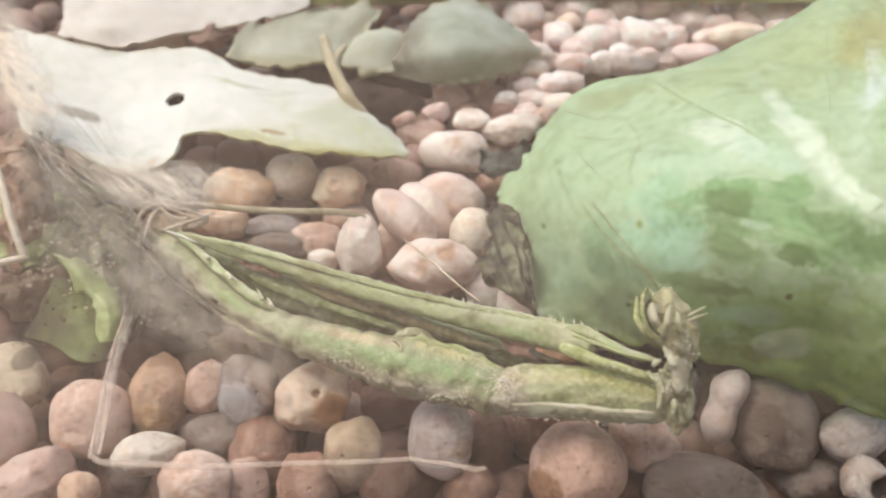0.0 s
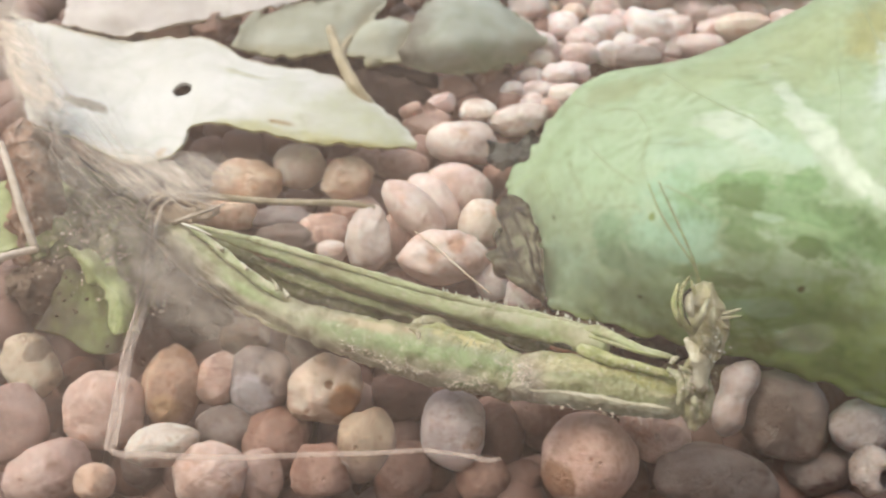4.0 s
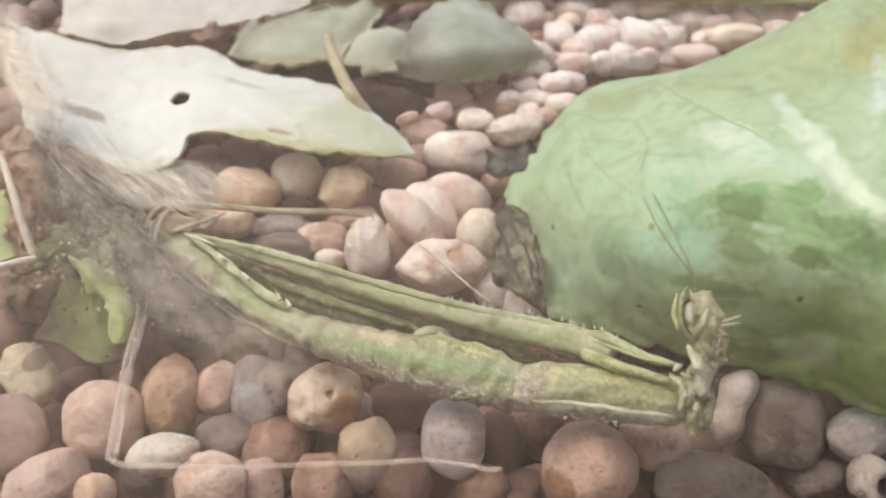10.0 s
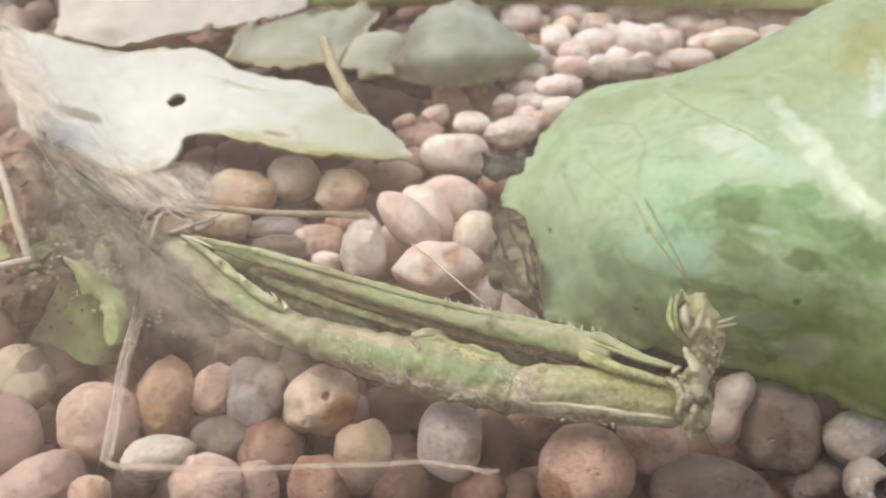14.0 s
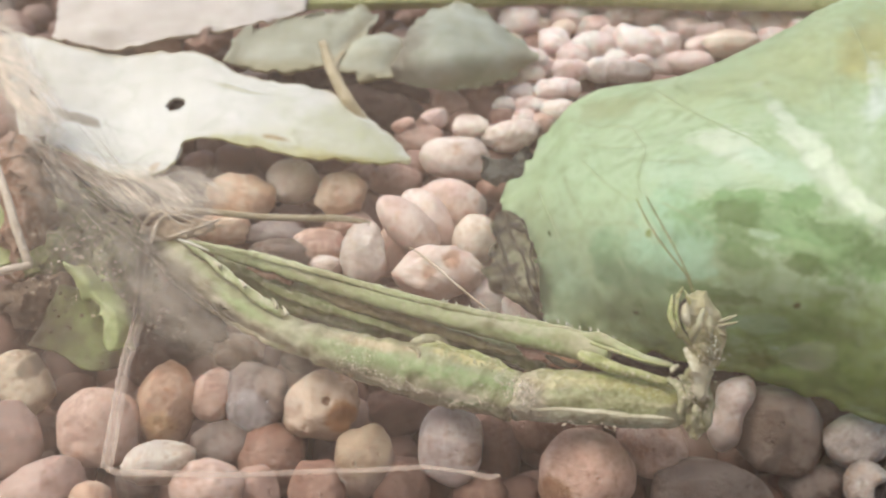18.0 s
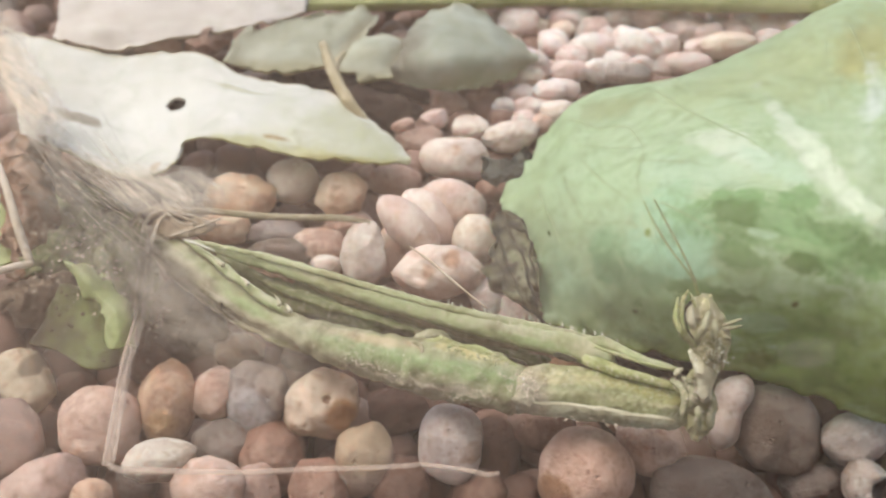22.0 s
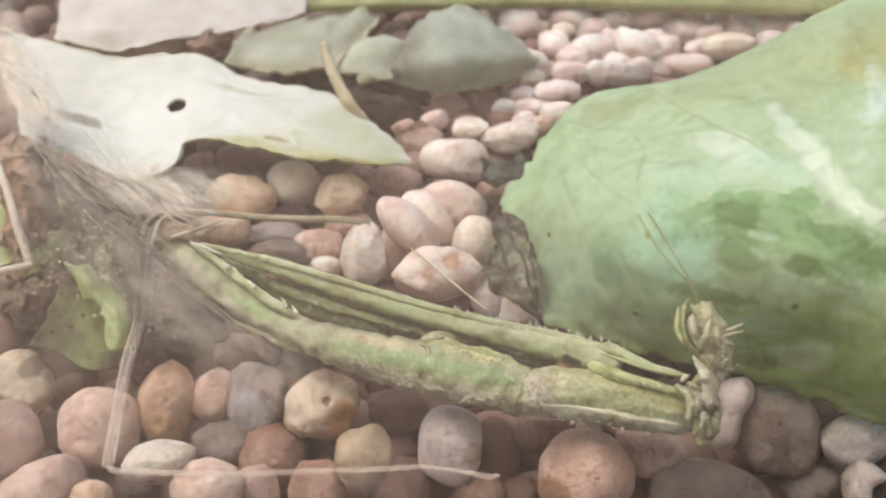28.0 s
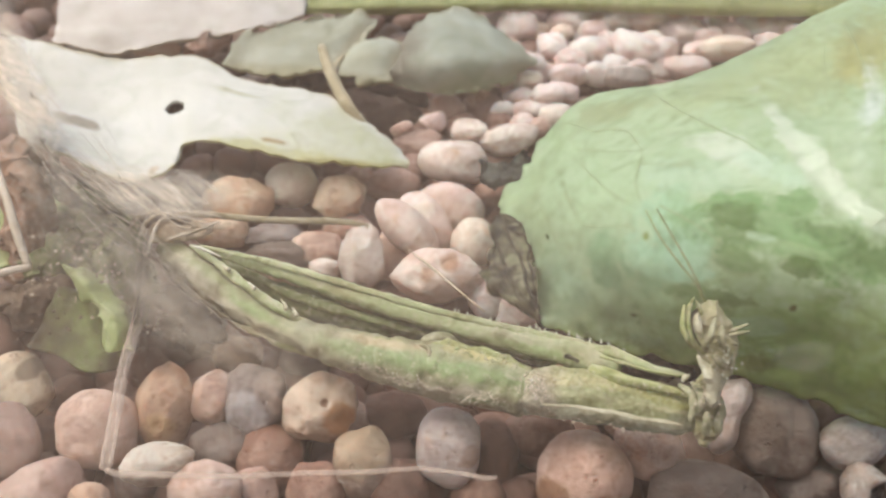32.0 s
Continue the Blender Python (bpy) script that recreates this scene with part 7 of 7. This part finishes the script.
for pts in ([(-54.7, 3.6, 17.0, 0.08), (-48.3, -3.3, 16.0, 0.09), (-43.1, -7.8, 14.5, 0.09), (-38.6, -9.4, 12.0, 0.07)],
            [(-50.5, -1.6, 16.5, 0.09), (-45.6, -5.6, 15.5, 0.12), (-41.2, -8.5, 14.0, 0.11), (-37.2, -10.1, 12.0, 0.07)],
            [(-48.9, -3.4, 16.5, 0.07), (-44.7, -6.7, 15.0, 0.09), (-39.8, -9.5, 13.0, 0.07)],
            [(-47.0, -1.4, 15.0, 0.07), (-42.4, -5.4, 14.0, 0.09), (-38.4, -8.1, 12.5, 0.07)],
            [(-58.9, 10.0, 18.0, 0.08), (-52.6, 0.1, 17.5, 0.09), (-47.4, -6.2, 16.0, 0.08), (-42.3, -11.0, 14.0, 0.07)],
            [(-43.9, -0.1, 14.0, 0.06), (-39.7, -4.2, 13.0, 0.08), (-36.7, -5.2, 12.0, 0.06)],
            [(-38.0, -10.8, 11.5, 0.08), (-31.2, -16.4, 11.0, 0.10), (-25.9, -20.2, 10.0, 0.08)],
            [(-37.4, -11.9, 11.5, 0.07), (-32.5, -17.0, 10.6, 0.08), (-28.0, -20.3, 9.6, 0.07)],
            [(-50.4, -14.8, 15.0, 0.07), (-46.7, -13.3, 15.5, 0.08), (-42.2, -13.2, 14.5, 0.07)],
            [(-38.3, -9.2, 12.0, 0.09), (-37.4, -15.4, 11.0, 0.12), (-36.4, -22.7, 9.6, 0.09)],
            [(-37.6, -8.6, 12.0, 0.08), (-36.3, -16.4, 11.0, 0.10), (-35.4, -23.2, 9.2, 0.07)]):
    tube("thread", [(*p[:3], p[3] * 0.55) for p in pts], SILK, web, "single pale silk thread", sides=6)
strands((-55.4, 8.8, 18.0), (-36.9, -6.2, 10.0), 20, 3.5, 1.2, 0.07, 1)
strands((-50.3, -0.1, 15.0), (-20.3, -23.3, 8.0), 10, 2.0, 1.6, 0.07, 2)
strands((-37.6, -7.4, 11.0), (-35.8, -27.4, 7.0), 14, 0.9, 1.6, 0.07, 3)
strands((-51.0, -7.5, 17.0), (-38.4, -20.3, 11.0), 9, 5.0, 5.0, 0.06, 4, 3.0)
strands((-65.5, 27.3, 19.0), (-50.0, -4.0, 17.0), 18, 2.5, 2.5, 0.08, 5)
strands((-48.8, 3.8, 14.0), (-36.5, -6.8, 11.0), 18, 3.0, 0.8, 0.08, 7)
strands((-52.0, 3.6, 16.0), (-38.3, -9.1, 12.0), 12, 1.5, 1.2, 0.09, 8)
strands((-38.0, -4.5, 10.0), (-29.2, -3.2, 8.0), 26, 0.8, 0.8, 0.09, 6)


def sway(parts, pivot, rows):
    """Key parts that shift by (right, up) mm across the slope and turn by degrees about a pivot, square to the slope."""
    p = Vector(pivot) * MM
    right, up, out = Vector((1, 0, 0)), Vector((0, 0.668, 0.744)), Vector((0, -0.744, 0.668))
    keys = []
    for t, r, u, deg in rows:
        keys.append((t, Matrix.Translation(p + (right * r + up * u) * MM) @ Matrix.Rotation(radians(deg), 4, out) @ Matrix.Translation(-p)))
    for ob in parts:
        walk(ob, keys)


def motions():
    """The insect creeps on with its front, nodding its head, while its tail stays."""
    sway(abdomen_parts, (-36.8, -4.9, 6.0), [(0, -0.44, 0.16, -0.87), (0.5, -0.45, 0.16, -0.82), (1, -0.40, 0.14, -0.52), (1.5, -0.36, 0.13, -0.39), (2, -0.33, 0.12, -0.31), (2.5, -0.27, 0.09, -0.13), (3, -0.25, 0.09, 0.05), (3.5, -0.22, 0.08, 0.09), (5.5, -0.29, 0.10, -0.44), (6, -0.33, 0.12, -0.48), (6.5, -0.34, 0.12, -0.52), (7, -0.28, 0.10, -0.43), (7.5, -0.26, 0.09, -0.29), (8, -0.30, 0.11, -0.27), (8.5, -0.28, 0.10, -0.24), (9, -0.21, 0.07, -0.13), (9.5, -0.13, 0.05, -0.07), (10, -0.06, 0.02, -0.08), (10.5, -0.07, 0.03, -0.15), (11, -0.17, 0.06, -0.20), (11.5, -0.17, 0.06, -0.04), (12, -0.08, 0.03, -0.02), (12.5, -0.09, 0.03, -0.22), (13, -0.02, 0.01, -0.28), (13.5, 0.03, -0.01, -0.16), (14, -0.01, 0.00, -0.06), (14.5, -0.08, 0.03, -0.15), (16.5, -0.09, 0.03, -0.31), (17, 0.05, -0.02, -0.32), (17.5, 0.07, -0.03, -0.32), (18, 0.02, -0.01, -0.26), (18.5, -0.03, 0.01, -0.09), (19, 0.01, -0.00, 0.03), (19.5, 0.07, -0.02, 0.07), (20, 0.11, -0.04, 0.09), (20.5, 0.16, -0.06, 0.32), (21, 0.22, -0.08, 0.42), (21.5, 0.22, -0.07, 0.44), (22, 0.20, -0.07, 0.44), (22.5, 0.19, -0.06, 0.34), (23, 0.24, -0.08, 0.22), (23.5, 0.39, -0.13, 0.15), (24, 0.45, -0.15, 0.23), (24.5, 0.46, -0.16, 0.33), (25, 0.38, -0.13, 0.19), (25.5, 0.37, -0.13, -0.00), (27.5, 0.84, -0.28, 0.53), (28, 0.91, -0.30, 0.77), (28.5, 0.95, -0.31, 0.77), (29, 0.88, -0.30, 0.50), (29.5, 0.79, -0.27, 0.40), (30, 0.72, -0.24, 0.35), (30.5, 0.73, -0.25, 0.32), (31, 0.75, -0.25, 0.31), (31.5, 0.86, -0.29, 0.48), (32, 1.13, -0.37, 1.12)])
    sway(leg_parts, (-32.6, -7.9, 9.0), [(0, -1.07, 0.24, 0.25), (0.5, -1.10, 0.25, 0.19), (1, -0.75, 0.18, -0.12), (1.5, -0.74, 0.18, -0.30), (2, -0.84, 0.20, -0.37), (2.5, -0.84, 0.20, -0.59), (3, -0.72, 0.18, -0.89), (3.5, -0.62, 0.15, -0.80), (5.5, -0.38, 0.09, -0.01), (6, -0.45, 0.10, 0.15), (6.5, -0.52, 0.12, 0.20), (7, -0.52, 0.12, 0.09), (7.5, -0.46, 0.11, 0.14), (8, -0.44, 0.10, 0.31), (8.5, -0.37, 0.08, 0.34), (9, -0.32, 0.07, 0.20), (9.5, -0.28, 0.06, 0.07), (10, -0.17, 0.04, -0.06), (10.5, -0.18, 0.04, -0.01), (11, -0.28, 0.06, 0.09), (11.5, -0.32, 0.07, -0.06), (12, -0.33, 0.08, -0.24), (12.5, -0.34, 0.08, -0.03), (13, -0.29, 0.07, 0.11), (13.5, -0.13, 0.03, 0.05), (14, -0.06, 0.01, 0.06), (14.5, -0.19, 0.04, 0.28), (16.5, -0.42, 0.10, -0.02), (17, -0.28, 0.06, 0.24), (17.5, -0.34, 0.08, 0.41), (18, -0.41, 0.09, 0.50), (18.5, -0.31, 0.07, 0.50), (19, -0.12, 0.03, 0.51), (19.5, 0.02, -0.01, 0.49), (20, 0.02, -0.00, 0.40), (20.5, 0.12, -0.03, 0.23), (21, 0.26, -0.06, 0.16), (21.5, 0.27, -0.06, 0.13), (22, 0.22, -0.05, 0.01), (22.5, 0.08, -0.02, -0.05), (23, 0.01, -0.00, 0.06), (23.5, 0.17, -0.04, 0.27), (24, 0.40, -0.09, 0.27), (24.5, 0.49, -0.11, 0.32), (25, 0.42, -0.10, 0.45), (25.5, 0.35, -0.08, 0.59), (27.5, 0.74, -0.17, -0.19), (28, 1.02, -0.24, -0.31), (28.5, 1.22, -0.29, -0.27), (29, 1.08, -0.25, 0.12), (29.5, 0.92, -0.21, 0.55), (30, 0.88, -0.19, 0.90), (30.5, 0.91, -0.19, 0.99), (31, 0.90, -0.19, 0.93), (31.5, 0.95, -0.21, 0.55), (32, 1.23, -0.29, -0.39)])
    sway(shin_parts, (17.7, -27.3, 10.0), [(0, -1.02, 0.47, -0.46), (0.5, -1.06, 0.42, -0.05), (1, -0.78, 0.07, 0.97), (1.5, -0.81, -0.09, 1.47), (2, -0.92, -0.13, 1.77), (2.5, -0.96, -0.33, 2.21), (3, -0.92, -0.62, 3.11), (3.5, -0.79, -0.57, 2.98), (5.5, -0.38, 0.08, 0.48), (6, -0.42, 0.24, 0.30), (6.5, -0.48, 0.30, 0.24), (7, -0.50, 0.20, 0.61), (7.5, -0.43, 0.23, 0.51), (8, -0.38, 0.38, -0.22), (8.5, -0.30, 0.39, -0.54), (9, -0.28, 0.25, -0.19), (9.5, -0.26, 0.13, 0.23), (10, -0.18, -0.01, 0.45), (10.5, -0.18, 0.03, 0.09), (11, -0.26, 0.14, -0.06), (11.5, -0.33, 0.02, 0.66), (12, -0.39, -0.13, 0.97), (12.5, -0.35, 0.05, 0.40), (13, -0.27, 0.16, -0.02), (13.5, -0.12, 0.07, 0.34), (14, -0.04, 0.07, 0.01), (14.5, -0.13, 0.29, -0.63), (16.5, -0.42, 0.08, 1.43), (17, -0.23, 0.28, 0.71), (17.5, -0.26, 0.45, 0.79), (18, -0.30, 0.54, 1.04), (18.5, -0.21, 0.52, 1.03), (19, -0.01, 0.49, 0.82), (19.5, 0.13, 0.44, 0.32), (20, 0.10, 0.36, 0.39), (20.5, 0.16, 0.18, 0.96), (21, 0.29, 0.09, 0.61), (21.5, 0.30, 0.05, 0.61), (22, 0.22, -0.05, 1.52), (22.5, 0.07, -0.06, 2.12), (23, 0.02, 0.05, 1.97), (23.5, 0.22, 0.21, 1.50), (24, 0.45, 0.15, 1.61), (24.5, 0.56, 0.17, 1.06), (25, 0.51, 0.31, 0.59), (25.5, 0.47, 0.46, 1.32), (27.5, 0.70, -0.35, 1.83), (28, 0.95, -0.52, 1.89), (28.5, 1.16, -0.54, 0.84), (29, 1.11, -0.14, 0.43), (29.5, 1.04, 0.29, 1.25), (30, 1.06, 0.62, 1.35), (30.5, 1.11, 0.70, 1.12), (31, 1.09, 0.64, 1.01), (31.5, 1.06, 0.29, 1.93), (32, 1.14, -0.64, 4.08)])
    sway(thorax_parts, (9.1, -32.1, 9.0), [(0, -0.69, -0.54, 2.94), (0.5, -0.69, -0.49, 2.70), (1, -0.54, -0.27, 1.42), (1.5, -0.46, -0.18, 0.62), (2, -0.42, -0.13, 0.25), (2.5, -0.31, -0.01, -0.73), (3, -0.23, 0.13, -1.64), (3.5, -0.20, 0.15, -1.60), (5.5, -0.41, -0.25, 1.22), (6, -0.46, -0.26, 1.69), (6.5, -0.49, -0.30, 1.85), (7, -0.40, -0.25, 1.45), (7.5, -0.34, -0.14, 1.06), (8, -0.37, -0.11, 0.99), (8.5, -0.34, -0.10, 0.81), (9, -0.24, -0.03, 0.39), (9.5, -0.15, -0.01, 0.25), (10, -0.08, -0.05, 0.19), (10.5, -0.11, -0.09, 0.34), (11, -0.23, -0.10, 0.63), (11.5, -0.18, 0.03, -0.04), (12, -0.09, 0.01, -0.56), (12.5, -0.15, -0.14, 0.43), (13, -0.10, -0.21, 0.96), (13.5, -0.02, -0.14, 0.79), (14, -0.02, -0.05, 0.34), (14.5, -0.12, -0.09, 0.71), (16.5, -0.17, -0.21, 1.31), (17, -0.04, -0.28, 1.88), (17.5, -0.02, -0.28, 2.43), (18, -0.06, -0.22, 2.56), (18.5, -0.06, -0.06, 1.98), (19, 0.02, 0.02, 1.46), (19.5, 0.09, 0.03, 1.06), (20, 0.13, 0.03, 0.92), (20.5, 0.25, 0.20, 0.26), (21, 0.34, 0.26, -0.31), (21.5, 0.34, 0.28, -0.49), (22, 0.32, 0.28, -0.56), (22.5, 0.28, 0.21, -0.14), (23, 0.30, 0.10, 0.47), (23.5, 0.43, -0.01, 1.28), (24, 0.51, 0.03, 1.19), (24.5, 0.55, 0.10, 0.82), (25, 0.43, 0.02, 1.34), (25.5, 0.37, -0.13, 2.52), (27.5, 0.99, 0.14, -0.73), (28, 1.12, 0.32, -1.74), (28.5, 1.16, 0.30, -2.08), (29, 1.01, 0.10, -0.38), (29.5, 0.90, 0.05, 1.32), (30, 0.82, 0.03, 2.40), (30.5, 0.82, 0.01, 2.63), (31, 0.83, -0.01, 2.52), (31.5, 0.99, 0.10, 1.45), (32, 1.43, 0.53, -2.01)])
    sway(chest_parts, (27.3, -36.2, 6.0), [(0, -0.76, 0.34, 1.88), (0.5, -0.69, 0.31, 2.01), (1, -0.49, 0.14, 1.78), (1.5, -0.41, -0.01, 1.29), (2, -0.40, -0.06, 0.44), (2.5, -0.32, -0.22, 0.05), (3, -0.25, -0.36, -0.04), (3.5, -0.20, -0.33, -0.26), (5.5, -0.28, 0.09, -0.43), (6, -0.34, 0.21, -0.48), (6.5, -0.36, 0.23, -0.45), (7, -0.27, 0.16, -0.35), (7.5, -0.24, 0.15, -0.89), (8, -0.26, 0.16, -2.02), (8.5, -0.22, 0.12, -2.29), (9, -0.19, 0.07, -1.72), (9.5, -0.14, 0.06, -1.18), (10, -0.14, 0.02, -1.02), (10.5, -0.15, 0.02, -0.78), (11, -0.15, 0.07, -0.62), (11.5, -0.10, -0.00, -0.75), (12, -0.01, -0.17, -0.33), (12.5, -0.02, -0.04, 0.29), (13, -0.01, 0.05, 1.02), (13.5, 0.01, 0.09, 0.73), (14, -0.00, 0.05, 0.16), (14.5, -0.04, 0.10, 0.07), (16.5, -0.00, 0.14, 0.31), (17, 0.05, 0.27, 0.60), (17.5, 0.09, 0.42, 0.80), (18, 0.12, 0.51, 1.05), (18.5, 0.16, 0.48, 0.40), (19, 0.26, 0.41, -0.80), (19.5, 0.33, 0.30, -1.09), (20, 0.32, 0.27, -0.85), (20.5, 0.32, 0.26, -0.68), (21, 0.34, 0.17, -0.32), (21.5, 0.39, 0.13, -0.16), (22, 0.42, 0.10, -0.75), (22.5, 0.44, 0.14, -0.68), (23, 0.48, 0.21, -0.34), (23.5, 0.62, 0.33, 0.48), (24, 0.65, 0.36, 0.26), (24.5, 0.65, 0.33, 0.23), (25, 0.61, 0.38, 0.32), (25.5, 0.65, 0.57, 0.57), (27.5, 1.05, -0.09, 1.69), (28, 1.07, -0.19, 0.28), (28.5, 1.04, -0.29, 0.10), (29, 1.06, -0.02, 0.40), (29.5, 1.14, 0.40, -0.62), (30, 1.17, 0.68, -1.82), (30.5, 1.17, 0.73, -2.21), (31, 1.17, 0.68, -1.80), (31.5, 1.28, 0.47, -1.29), (32, 1.47, -0.08, -1.13)])
    sway(head_parts, (27.4, -32.8, 13.0), [(0, -1.00, 0.39, 8.94), (0.5, -0.95, 0.42, 8.09), (1, -0.73, 0.30, 5.01), (1.5, -0.58, 0.18, 0.82), (2, -0.45, 0.11, -2.21), (2.5, -0.32, -0.07, -2.76), (3, -0.24, -0.21, -3.41), (3.5, -0.16, -0.17, -4.08), (5.5, -0.23, 0.17, -2.15), (6, -0.28, 0.31, -0.88), (6.5, -0.30, 0.37, -1.51), (7, -0.22, 0.30, -2.72), (7.5, -0.12, 0.33, -3.08), (8, 0.02, 0.39, -1.37), (8.5, 0.10, 0.37, 1.56), (9, 0.05, 0.27, 1.37), (9.5, 0.02, 0.14, -0.46), (10, -0.01, 0.01, -1.53), (10.5, -0.05, -0.01, -1.74), (11, -0.06, 0.10, -1.62), (11.5, 0.00, 0.12, -2.99), (12, 0.04, -0.02, -1.30), (12.5, -0.06, 0.08, 3.39), (13, -0.14, 0.16, 3.32), (13.5, -0.09, 0.13, 0.96), (14, -0.03, 0.07, 0.41), (14.5, -0.04, 0.19, 1.66), (16.5, -0.04, 0.30, -1.80), (17, -0.03, 0.42, 0.83), (17.5, -0.01, 0.57, 1.10), (18, -0.02, 0.69, 0.14), (18.5, 0.11, 0.71, -0.80), (19, 0.37, 0.67, 0.09), (19.5, 0.49, 0.57, 2.13), (20, 0.44, 0.46, 2.49), (20.5, 0.41, 0.34, 0.10), (21, 0.38, 0.19, -0.31), (21.5, 0.41, 0.15, 1.83), (22, 0.52, 0.22, -0.73), (22.5, 0.53, 0.28, -2.28), (23, 0.52, 0.35, -1.35), (23.5, 0.56, 0.44, 0.40), (24, 0.62, 0.42, -0.81), (24.5, 0.62, 0.36, -0.83), (25, 0.57, 0.40, 0.97), (25.5, 0.57, 0.69, 1.99), (27.5, 0.83, -0.06, 13.96), (28, 1.03, -0.21, 3.06), (28.5, 1.03, -0.36, 0.60), (29, 1.01, -0.02, 2.95), (29.5, 1.22, 0.55, 0.62), (30, 1.42, 0.96, 0.55), (30.5, 1.47, 1.03, 3.35), (31, 1.41, 0.90, 2.46), (31.5, 1.45, 0.62, 1.12), (32, 1.62, -0.01, 1.49)])


motions()
